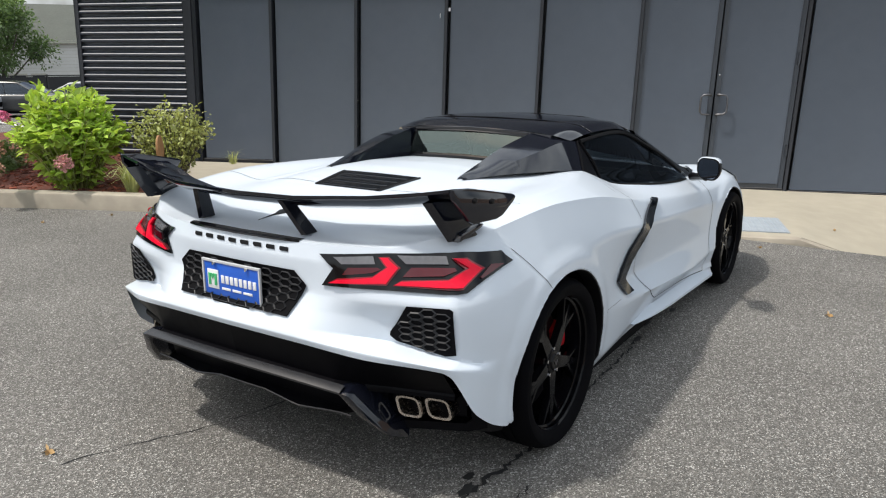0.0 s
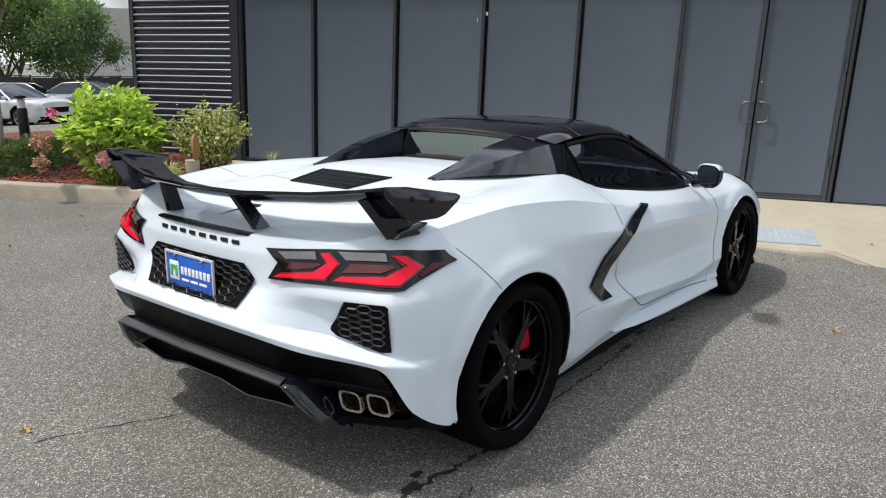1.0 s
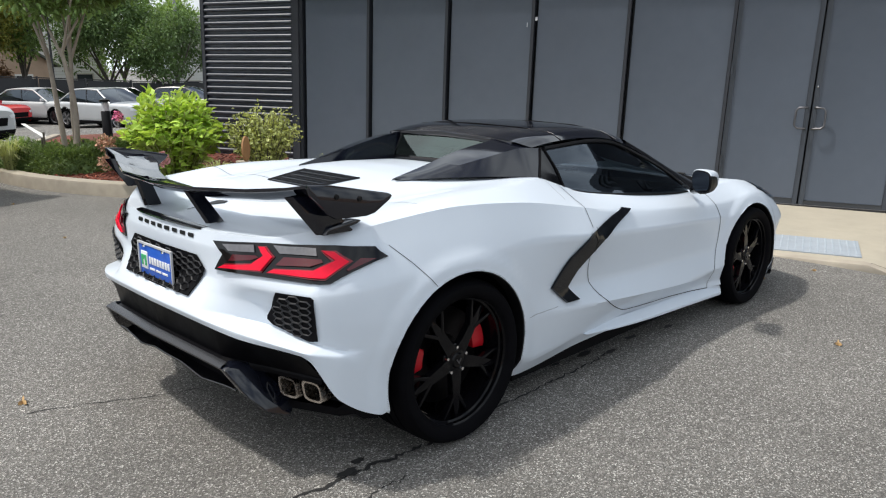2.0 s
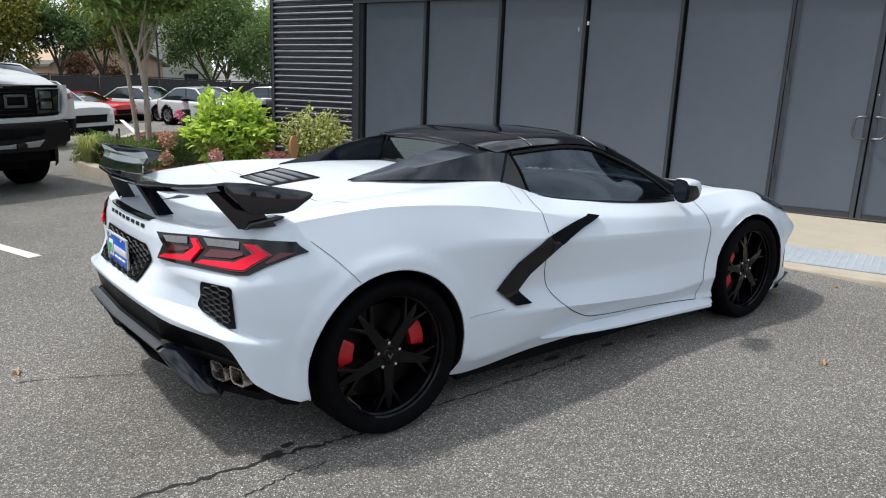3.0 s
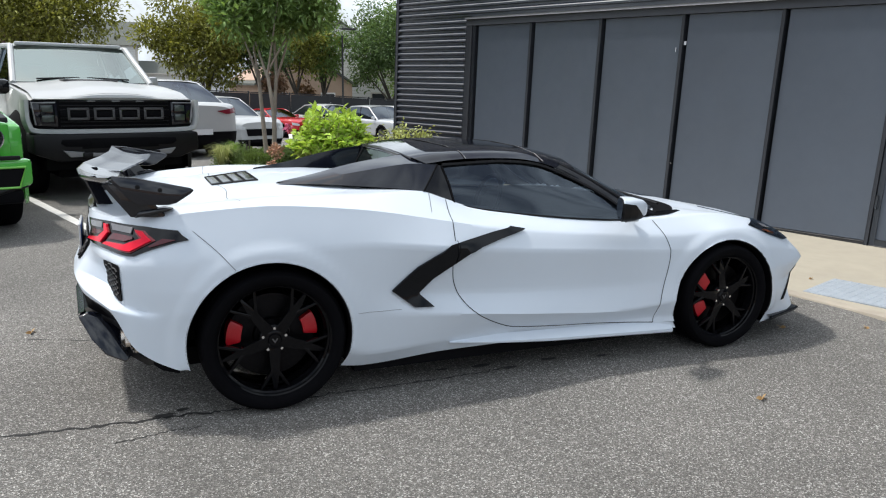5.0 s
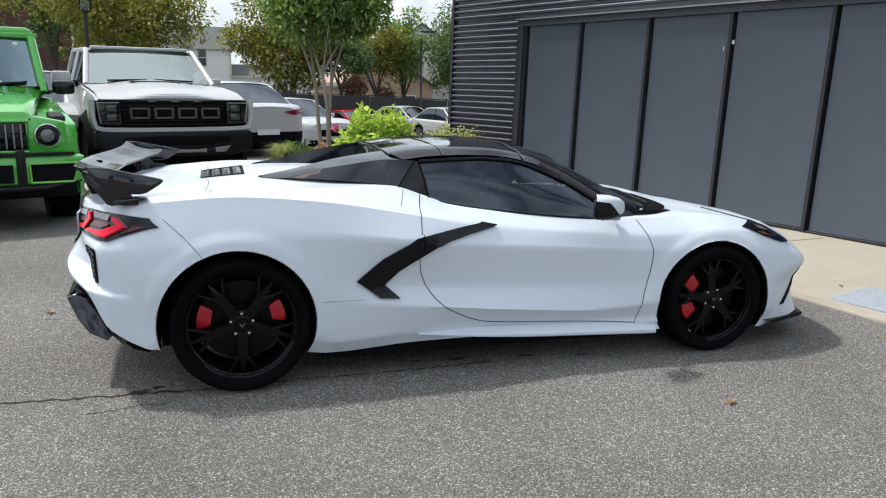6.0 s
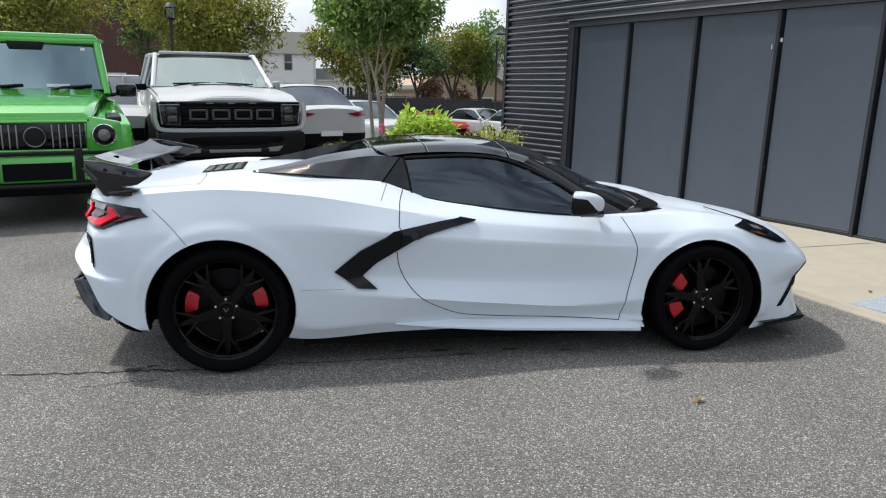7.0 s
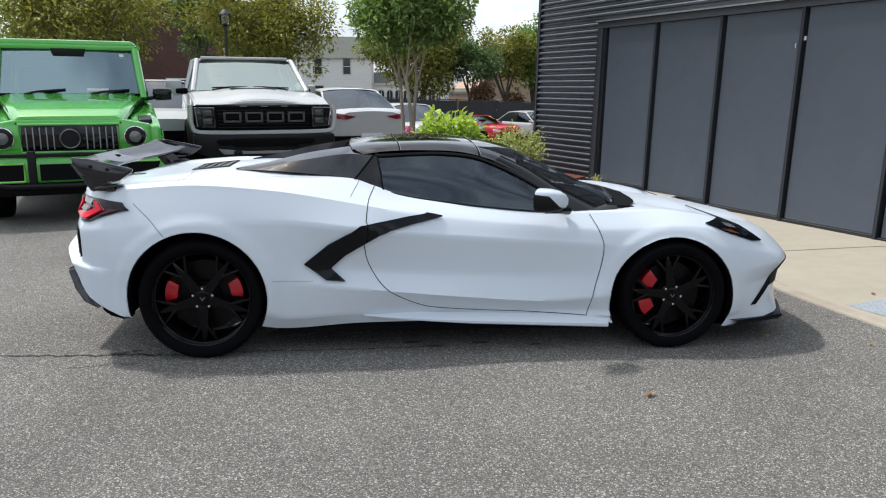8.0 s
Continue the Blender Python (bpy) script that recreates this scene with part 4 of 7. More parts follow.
def lamp(s):
    ax = "x"
    P = lambda pts: [(s * a, b) for a, b in pts]
    base = part("tail_lamp", drape(P([(.377, .880), (.60, .892), (.80, .893), (.866, .882), (.891, .842), (.850, .774), (.63, .780), (.392, .776), (.432, .838)]), BODY, ax, .03, .003, .006), GLOSS_BLACK, car, "red and black angular tail lamp")
    def lens(name, pts, material, off=.010, depth=.005, label=""):
        part(name, drape(P(pts), BODY, ax, .025, off, depth), material, base, label)
    arrow = [(.418, .787), (.622, .793), (.648, .848), (.606, .880), (.574, .878), (.604, .848), (.570, .819), (.452, .806)]
    lens("arrow_bezel", arrow, LAMP_DEEP_RED, .009, .005)
    lens("red_arrow", inset(arrow, .0045), LAMP_RED, .014, .006, "bright red arrow-shaped lens")
    arrow = [(.640, .793), (.838, .784), (.856, .838), (.812, .874), (.780, .875), (.820, .842), (.797, .815), (.662, .810)]
    lens("arrow_bezel", arrow, LAMP_DEEP_RED, .009, .005)
    lens("red_arrow", inset(arrow, .0045), LAMP_RED, .014, .006, "bright red arrow-shaped lens")
    lens("inner_red", [(.468, .818), (.484, .843), (.578, .847), (.592, .841), (.563, .829)], LAMP_DARK_RED)
    lens("inner_red", [(.662, .820), (.678, .848), (.798, .847), (.806, .838), (.780, .824)], LAMP_DARK_RED)
    lens("reverse_lens", [(.430, .873), (.557, .881), (.570, .858), (.462, .854)], LAMP_GREY)
    lens("reverse_lens", [(.628, .885), (.764, .881), (.780, .857), (.660, .859)], LAMP_GREY)
    lens("side_marker", [(.862, .846), (.882, .841), (.862, .808), (.857, .814)], LAMP_DARK_RED)
for s in (-1, 1):
    lamp(s)

# ---- rear grilles
def mesh_grille(poly, cell, name, label, parent, ax="x"):
    base = part(name, drape(poly, BODY, ax, .012, .005, .004), MATTE_BLACK, parent, label)
    ys, zs = [p[0] for p in poly], [p[1] for p in poly]
    def inside(y, z):
        c = False
        for (a, b), (d, e) in zip(poly, poly[1:] + poly[:1]):
            if (b > z) != (e > z) and y < (d - a) * (z - b) / (e - b) + a:
                c = not c
        return c
    # long hexagonal cells, each a raised rim round a dark hole
    bm = bmesh.new()
    face_at = lambda y, z: BODY.ray_cast(Vector((-4, y, z)), Vector((1, 0, 0)))[:2]
    def lift(y, z, d):
        h, n = face_at(y, z)
        return h + n * (d if n.x < 0 else -d)
    hw, hh, k = cell * 1.15, cell * .52, 0
    y = min(ys)
    while y < max(ys) + hw:
        z = min(zs) + (hh if k % 2 else 0)
        while z < max(zs) + hh:
            ring = [(y + a * hw, z + b * hh) for a, b in ((-1, 0), (-.52, 1), (.52, 1), (1, 0), (.52, -1), (-.52, -1))]
            if sum(inside(*q) for q in ring) >= 5 and inside(y, z):
                ring = [q if inside(*q) else (y + (q[0] - y) * .6, z + (q[1] - z) * .6) for q in ring]
                rows = []
                for f, d in ((1.0, .006), (.93, .014), (.84, .013), (.78, .005)):
                    rows.append([lift(y + (p - y) * f, z + (q - z) * f - (.003 if d > .01 else 0), d) for p, q in ring])
                grid(rows, True, bm)
            z += 2 * hh
        y += hw * 1.52
        k += 1
    if bm.faces:
        part("honeycomb", bm, GRILLE, base, smooth=0)["kind"] = "stuff"
    else:
        bm.free()
    return base
mesh_grille([(-.325, .765), (-.272, .812), (.272, .812), (.325, .765), (.276, .656), (-.276, .656)], .026, "plate_grille", "black honeycomb panel behind the plate", car)
for s in (-1, 1):
    g = [(s * a, b) for a, b in ((.695, .738), (.826, .736), (.836, .728), (.846, .580), (.816, .574), (.644, .604), (.620, .622), (.622, .636))]
    mesh_grille(g if s > 0 else g[::-1], .024, "corner_grille", "black honeycomb outlet in the rear corner", car)

# dealer plate in a pale frame
PX, PZ = -.824, .729
pl = part("number_plate", block((PX, 0, PZ), (.008, .285, .140), None, .003), PLATE_BLUE, car, "blue dealer plate in a pale frame")
for c, sz in (((PX - .003, 0, PZ + .074), (.010, .302, .010)), ((PX - .003, 0, PZ - .075), (.010, .302, .014)), ((PX - .003, .147, PZ), (.010, .008, .140)), ((PX - .003, -.147, PZ), (.010, .008, .140))):
    part("plate_frame", block(c, sz, None, .002), TRIM_PALE, pl)
part("plate_logo_field", block((PX - .005, .095, PZ + .005), (.004, .058, .072), None, .001), PLATE_WHITE, pl)
for a in (-.016, .016):
    part("plate_logo_bar", block((PX - .008, .095 + a, PZ + .005), (.004, .012, .044), None, .001), PLATE_GREEN, pl)
part("plate_logo_bar", prism([(.095 - .011, PZ + .027), (.095, PZ + .005), (.095 + .011, PZ + .027), (.095 + .004, PZ + .027), (.095, PZ + .017), (.095 - .004, PZ + .027)], PX - .010, PX - .006, axes=(1, 2, 0)), PLATE_GREEN, pl)
for k in range(8):
    part("plate_text_bar", block((PX - .005, .044 - k * .0235, PZ + .010), (.003, .0165, .030), None, .001), PLATE_WHITE, pl)
for k in range(3):
    part("plate_small_bar", block((PX - .005, .028 - k * .056, PZ - .025), (.003, .046, .009), None, .001), PLATE_WHITE, pl)
part("frame_text_bar", block((PX - .009, .005, PZ - .075), (.003, .19, .006), None, .001), SATIN_BLACK, pl)
for y in (.085, -.085):
    part("plate_screw", lathe([(0, -.006), (.006, -.005), (.007, 0)], 8, m=Matrix.Translation((PX - .008, y, PZ + .066)) @ Matrix.Rotation(radians(-90), 4, "Z")), CHROME, pl)

# ---- lower tail: black valance, lip, outlet surrounds and pipes
edge = spline(LINES[0][:4], 14, .8)
rows = []
for x, y, z in edge:
    u = min(y / .50, 1)
    c = lerp_at(y, (0, .46, .56, .70), (1, 1, .0, .0))
    zb = lerp_at(y, (0, .46, .60, .85), (.452, .440, .418, .415))
    xl = lerp_at(y, (0, .46, .60, .85), (-.832, -.806, -.700, -.615))
    up = lerp_at(y, (0, .12, .27, .46), (0, 0, -.024, 0))
    rows.append([(x + .012, y * .995, z + .014), (x + .006, y, z - .004), (x + .012, y, z - .012), (xl + .004, y, zb + .018 * c + .010 * (1 - c)),
                 (xl - .034 * c, y, zb + .002), (xl - .038 * c, y, zb - .004), (xl - .034 * c, y, zb - .012), (xl + .036 * c + .06 * (1 - c), y, zb - .030 * c - .004),
                 (xl + .054 * c + .08 * (1 - c), y, zb - .085 * c - .02), (xl + .020 * c + .08 * (1 - c), y, zb - .104 * c - .10 * (1 - c) + up), (xl + .024 * c + .09 * (1 - c), y, zb - .116 * c - .11 * (1 - c) + up), (xl + .16, y, zb - .135)])
for s in (-1, 1):
    part("rear_valance_half", grid([[(p[0], s * p[1], p[2]) for p in r] for r in rows]), TAIL_BLACK, car, "gloss black rear valance with diffuser lip", 25)
ledge = [(lerp_at(abs(y), (0, .46), (-.832, -.806)), y, lerp_at(abs(y), (0, .46), (.452, .440))) for y in np.linspace(-.515, .515, 27)]
# ledge and lower edge greyed where the black lip mirrors the sky
part("lip_ledge", grid([[(x - .012, y, z + .0155), (x - .034, y, z + .005), (x - .041, y, z - .001), (x - .040, y, z - .008)] for x, y, z in ledge]), LEDGE, car, "black sloping ledge of the diffuser lip, greyed for sky sheen", 25)
part("lower_lip_edge", tube([(x + .018, y, z - .108 + lerp_at(abs(y), (0, .12, .27, .46), (0, 0, -.024, 0))) for x, y, z in ledge], .004, 6), LEDGE, car)
for s in (-1, 1):
    # angled fin beside the pipes and the pipe surround
    fin = prism([(-.846, .436), (-.800, .452), (-.70, .430), (-.61, .270), (-.650, .228), (-.735, .266), (-.792, .338)], 0, .045, bevel=.008)
    for v in fin.verts:
        v.co.y = s * (v.co.y + .498 + (.436 - v.co.z) * .56)
    part("diffuser_fin", fin, CARBON, car, "glossy angled fin beside the pipes")
    sur = bmesh.new()
    ring_o = [(.515, .425), (.60, .440), (.815, .445), (.862, .530), (.902, .350), (.905, .288), (.84, .266), (.56, .256), (.53, .29)]
    ring_i = [(.580, .412), (.66, .420), (.80, .420), (.830, .410), (.848, .365), (.852, .312), (.83, .294), (.60, .286), (.575, .320)]
    def at(y, z, d):
        return (-.705 + .40 * (y - .50) + d + (.40 - z) * .08, s * y, z)
    so, si, sb = ([sur.verts.new(at(y, z, d)) for y, z in rr] for rr, d in ((ring_o, 0.0), (ring_i, .006), (ring_i, .12)))
    for k in range(9):
        q = (k + 1) % 9
        sur.faces.new((so[k], so[q], si[q], si[k]))
        sur.faces.new((si[k], si[q], sb[q], sb[k]))
    sur.faces.new(sb)
    part("outlet_surround", sur, TAIL_BLACK, car, smooth=25)
    # black flank of the lower tail down to the arch
    rows = [[at(.897, .33, -.001), (-.50, s * .900, .285), (-.425, s * .906, .256)], [at(.905, .288, -.001), (-.50, s * .903, .258), (-.43, s * .905, .236)], [at(.84, .266, .02), (-.50, s * .82, .240), (-.43, s * .80, .215)]]
    part("tail_corner_trim", grid(rows), TAIL_BLACK, car, smooth=25)
    part("outlet_trim_line", tube([at(y, z, -.004) for y, z in ((.59, .424), (.66, .431), (.81, .431))], .0018, 6), DARK_STEEL, car)
    for y, z in ((.660, .352), (.757, .352)):
        pipe = bmesh.new()
        rr = []
        for d, g in ((.11, .86), (-.010, 1.0), (-.020, .98), (-.019, .78), (.07, .66)):
            o = []
            for k in range(32):
                a = 2 * math.pi * k / 32
                sq = lambda c: math.copysign(abs(c) ** .50, c)
                zz = .037 * g * sq(math.sin(a))
                o.append((at(y, z, d)[0] + .25 * (.043 * g * sq(math.cos(a))), s * (y + .044 * g * sq(math.cos(a)) - .30 * zz), z + zz))
            rr.append(o)
        grid(rr, False, pipe)
        for o in zip(rr, rr[1:]):
            pipe.faces.new([pipe.verts.new(q) for q in (o[0][-1], o[0][0], o[1][0], o[1][-1])])
        bmesh.ops.remove_doubles(pipe, verts=pipe.verts, dist=.0003)
        part("exhaust_tip", pipe, EXHAUST, car, "heat-tinted steel squared exhaust tip", 35)
        bore = [(s * (y + .030 * c - .3 * .025 * q), z + .025 * q) for c, q in ((-1, -1), (1, -1), (1, 1), (-1, 1))]
        part("exhaust_bore", prism(bore if s > 0 else bore[::-1], at(y, z, .07)[0], at(y, z, .09)[0], axes=(1, 2, 0)), SEAM, car, smooth=0)

# ---- high wing
def wing():
    rows = []
    for y in np.linspace(-.825, .825, 67):
        a = abs(y)
        xr = lerp_at(a, (0, .30, .52, .70, .83), (-.828, -.805, -.735, -.675, -.658))
        ch = lerp_at(a, (0, .5, .83), (.200, .195, .225))
        z0 = lerp_at(a, (0, .3, .55, .72, .83), (1.064, 1.067, 1.078, 1.096, 1.115))
        sec = []
        for u, up in ((0, 0), (.0, .010), (.03, .012), (.3, .008), (.7, .004), (.96, .002), (1.0, -.004), (.96, -.010), (.6, -.016), (.25, -.012), (.03, -.004)):
            sec.append((xr + ch * u, y, z0 + up - .046 * (1 - (1 - u) ** 2) * .9))
        rows.append(sec)
    return grid(rows, True)
rear_wing = part("rear_wing", wing(), CARBON, car, "gloss black high rear wing", 30)
for s in (-1, 1):
    ep = prism([(-.662, 1.127), (-.570, 1.118), (-.345, 1.072), (-.330, 1.062), (-.345, 1.046), (-.405, 1.006), (-.440, .998), (-.560, 1.000), (-.585, 1.014), (-.657, 1.090)], 0, .020, bevel=.006)
    for v in ep.verts:
        v.co.y = s * (v.co.y + .826 + (v.co.x + .66) * .13)
    plate_ = part("end_plate", ep, CARBON, rear_wing)
    for x, z in ((-.560, 1.078), (-.470, 1.064)):
        part("end_plate_bolt", lathe([(0, .009), (.008, .008), (.010, 0)], 12, m=Matrix.Translation((x, s * (.845 + (x + .66) * .13), z)) @ (Matrix.Rotation(math.pi, 4, "Z") if s < 0 else Matrix())), SATIN_BLACK, plate_)
    leg = bmesh.new()
    rows = []
    for t in np.linspace(0, 1, 6):
        c = Vector((-.640, .760, 1.080)).lerp(Vector((-.520, .785, .938)), t)
        l = lerp_at(t, (0, 1), (.060, .072))
        rows.append([(c.x - l, s * (c.y - .006), c.z), (c.x - l * .6, s * (c.y + .014), c.z), (c.x + l, s * (c.y + .022), c.z), (c.x + l * 1.1, s * (c.y + .004), c.z), (c.x, s * (c.y - .022), c.z)])
    grid(rows, True, leg)
    part("wing_leg", leg, CARBON, rear_wing)
    foot = prism([(-.58, .935), (-.44, .960), (-.41, .972), (-.45, .980), (-.56, .965)], 0, .05, bevel=.008)
    for v in foot.verts:
        v.co.y = s * (v.co.y + .765)
    part("wing_foot", foot, CARBON, rear_wing)
    rows = []
    for t in np.linspace(0, 1, 6):
        c = Vector((-.765, .215, 1.058)).lerp(Vector((-.700, .268, .925)), t)
        l = .030 + .006 * t
        rows.append([(c.x - l, s * c.y, c.z), (c.x - l * .7, s * (c.y + .012), c.z), (c.x + l, s * (c.y + .009), c.z), (c.x + l, s * (c.y - .009), c.z), (c.x - l * .7, s * (c.y - .012), c.z)])
    part("wing_strut", grid(rows, True), CARBON, rear_wing)

# ---- flank details
SIDES = (("y-", -1), ("y+", 1))
for ax, s in SIDES:
    blade = [(1.350, .790), (1.262, .806), (1.15, .793), (1.049, .776), (.878, .748), (.705, .655), (.566, .544), (.690, .447), (.795, .437), (.722, .505), (.718, .520), (.794, .588), (.906, .656), (.993, .706), (1.18, .754)]
    blade_ = part("side_intake_blade", drape(blade, BODY, ax, .045, .004, .012), BLADE, car, "gloss black boomerang intake blade")
    part("blade_joint", ribbon([(.916, .765), (.925, .73), (.914, .66)], BODY, ax, .004, .0185, n=6), SEAM, blade_)
    part("door_gap", ribbon([(.965, .945), (.930, .882), (.914, .770)], BODY, ax, .0042), SEAM, car)
    part("door_gap", ribbon([(.903, .648), (.920, .553), (.972, .451), (1.042, .382), (1.179, .309), (1.291, .273), (1.559, .247), (1.8, .234), (2.209, .206)], BODY, ax, .0042), SEAM, car)
    part("door_gap", ribbon([(2.209, .206), (2.240, .355), (2.280, .508), (2.291, .629), (2.264, .717), (2.225, .797)], BODY, ax, .0042), SEAM, car)
    part("bumper_gap", ribbon([(-.345, .880), (-.25, .792), (-.174, .706)], BODY, ax, .0022, n=16), SEAM, car)
    part("quarter_gap", ribbon([(.880, .985), (.862, .955), (.842, .925), (.828, .903)], BODY, ax, .0022, n=12), SEAM, car)
    part("rocker_gap", ribbon([(.39, .452), (.52, .449), (.62, .447)], BODY, ax, .0014, n=12), SEAM, car)
    hl = part("headlamp", drape([(2.920, .742), (3.05, .760), (3.18, .712), (3.300, .628), (3.22, .634), (3.07, .682)], BODY, ax, .03, .003, .006), DARK_GLASS, car, "smoked slim headlamp")
    part("headlamp_bed", drape([(2.930, .740), (3.05, .756), (3.18, .708), (3.290, .632), (3.22, .638), (3.07, .685)], BODY, ax, .03, .001, .002), SATIN_BLACK, hl)
    part("headlamp_lens", drape([(3.04, .735), (3.10, .722), (3.13, .702), (3.06, .715)], BODY, ax, .02, .010, .002), LAMP_GREY, hl)
    part("amber_reflector", drape([(3.01, .712), (3.07, .700), (3.14, .675), (3.07, .690)], BODY, ax, .02, .010, .002), AMBER, hl)
    part("corner_intake", drape([(3.235, .245), (3.275, .245), (3.40, .36), (3.475, .47), (3.36, .385)], BODY, ax, .03, .002, .003), MATTE_BLACK, car, "dark slot in the front corner")
for s in (-1, 1):
    part("deck_gap", ribbon([(-.150, s * .21), (-.135, s * .40), (-.150, s * .56), (-.122, s * .795)], BODY, "z", .0026, n=12), SEAM, car)
# front splitter
rows = []
for t in np.linspace(-1, 1, 41):
    a = abs(t)
    y = math.copysign(lerp_at(a, (0, .5, .8, 1), (0, .46, .80, .925)), t)
    x = lerp_at(a, (0, .5, .8, 1), (3.71, 3.64, 3.48, 3.12))
    rows.append([(x - .10, y * .95, .176), (x + .006, y, .160), (x + .016, y, .150), (x - .01, y, .132), (x - .14, y * .9, .128)])
part("front_splitter", grid(rows, True), GLOSS_BLACK, car)
for s in (-1, 1):
    part("front_corner_grille", drape([(s * a, b) for a, b in ((.44, .485), (.76, .490), (.805, .440), (.785, .345), (.46, .325))], BODY, "xf", .04, .003, .004), MATTE_BLACK, car)
part("front_grille", drape([(-.40, .22), (.40, .22), (.46, .38), (-.46, .38)], BODY, "xf", .04, .003, .003), MATTE_BLACK, car)

# ---- door mirrors: canted six-sided faces on bodies that taper forward
for s in (-1, 1):
    def rim_at(t, sx, sz, n=96):
        c = Vector((1.872, .970, .902)).lerp(Vector((2.052, .950, .896)), t)
        ring = []
        for a in np.linspace(0, 2 * math.pi, n, False):
            ca, sa = math.cos(a), math.sin(a)
            u = math.copysign(abs(ca) ** .55, ca) * sx * (1 - .22 * max(0, -sa)) * .082
            ring.append((c.x - u * .41 * (1 - t), s * (c.y + u * .91), c.z + .066 * sz * math.copysign(abs(sa) ** .6, sa)))
        return ring
    rows = []
    for t in (0, .02, *np.linspace(.05, 1, 40)):
        sx = lerp_at(t, (0, .02, .25, .5, .75, .92, 1), (.95, 1, 1.0, .92, .74, .48, .2))
        sz = lerp_at(t, (0, .02, .25, .5, .75, .92, 1), (.95, 1, 1.0, .96, .82, .56, .28))
        ring = rim_at(t, sx, sz)
        rows.append(ring + ring[:1])
    mm = grid(rows)
    bmesh.ops.remove_doubles(mm, verts=mm.verts, dist=.0003)
    # clean line where the white cap meets the black body
    split = ((1.80, .950), (1.925, .932), (1.995, .868), (2.10, .850))
    for (xa, za), (xb, zb_) in zip(split, split[1:]):
        bmesh.ops.bisect_plane(mm, geom=mm.verts[:] + mm.edges[:] + mm.faces[:], dist=1e-5, plane_co=(xa, 0, za), plane_no=(za - zb_, 0, xb - xa))
    for f in mm.faces:
        c = f.calc_center_median()
        f.material_index = 1 if c.z > lerp_at(c.x, *zip(*split)) else 0
    mirror = part("door_mirror", mm, [SATIN_BLACK, WHITE], car, "black and white door mirror on a slim arm")
    for name, k, x0, x1, m_ in (("mirror_back", .95, -.004, .004, SATIN_BLACK), ("mirror_glass", .86, -.008, -.005, MIRROR)):
        bm = grid([[(p[0] + d, p[1], p[2]) for p in rim_at(0, k, k, 24)] for d in (x1, x0)], True)
        for ring in (bm.verts[:24], bm.verts[24:]):
            bm.faces.new(ring)
        part(name, bm, m_, mirror, smooth=30)
    part("mirror_arm", tube([(1.93, s * .945, .842), (2.02, s * .90, .832), (2.09, s * .82, .820)], [.020, .018, .026], 8), GLOSS_BLACK, mirror)

# ---- wheels
def wheel(cx, R, yc, w, rim):
    wh = part("wheel", lathe([(rim * .985, -w * .45), (rim * .93, -w * .40), (rim * .90, w * .24), (rim * .925, w * .30), (rim * .925, w * .345), (rim * .955, w * .36), (rim * .955, w * .415), (rim * .975, w * .43), (rim * .99, w * .455), (rim * 1.0, w * .45)], 64), WHEEL_BLACK, car, "black forked-spoke alloy wheel")
    prof = [(rim * .975, -w * .44), (rim * 1.02, -w * .49), ((rim + R) / 2, -w * .515), (R * .965, -w * .47), (R * .992, -w * .40)]
    for g in (-.25, -.08, .08, .25):
        prof += [(R, w * (g - .025)), (R - .007, w * (g - .018)), (R - .007, w * (g + .018)), (R, w * (g + .025))]
    prof += [(R * .992, w * .40), (R * .965, w * .47), ((rim + R) / 2 + .012, w * .508), ((rim + R) / 2, w * .515), (rim * 1.03, w * .495), (rim * 1.0, w * .47), (rim * .975, w * .44)]
    part("tyre", lathe(prof, 72), RUBBER, wh, "low-profile black tyre", 30)
    face = w * .36
    sp = bmesh.new()
    turn = 46 if cx > 1 else 0
    for k in range(5):
        a = radians(-90 + turn + 72 * k)
        rot = Matrix.Rotation(-a, 4, "Y")
        for poly, y0, y1 in ((([(.035, -.032), (.080, -.025), (rim * .55, -.021), (rim * .78, -.013), (rim * .965, -.006), (rim * .965, .006), (rim * .78, .013), (rim * .55, .021), (.080, .025), (.035, .032)]), face - .036, face - .006),
                             ([(rim * .50, -.008), (rim * .54, -.018), (rim * .958, -.088), (rim * .962, -.074), (rim * .62, -.010)], face - .036, face - .004),
                             ([(rim * .50, .008), (rim * .62, .010), (rim * .962, .074), (rim * .958, .088), (rim * .54, .018)], face - .036, face - .004)):
            b = prism(poly, y0, y1, bevel=.004)
            b.transform(rot)
            tmp = bpy.data.meshes.new("t")
            b.to_mesh(tmp)
            b.free()
            sp.from_mesh(tmp)
            bpy.data.meshes.remove(tmp)
    part("spokes", sp, WHEEL_BLACK, wh, smooth=30)
    part("hub", lathe([(0, face + .004), (.028, face + .003), (.033, face - .004), (.055, face - .008), (.068, face - .02), (.068, face - .06)], 32), WHEEL_BLACK, wh)
    for k in range(5):
        a = radians(-90 + 36 + turn + 72 * k)
        part("wheel_nut", lathe([(0, .012), (.007, .011), (.009, 0)], 6, m=Matrix.Translation((.056 * math.cos(a), face - .014, .056 * math.sin(a)))), CHROME, wh)
    part("centre_emblem", prism([(-.010, .010), (0, -.004), (.010, .010), (.014, .006), (0, -.014), (-.014, .006)], face + .004, face + .007), DARK_STEEL, wh)
    part("brake_disc", lathe([(.085, -.02), (rim * .74, -.02), (rim * .74, .015), (.09, .015), (.085, .04), (0, .04)], 48), DISC_STEEL, wh)
    return wh

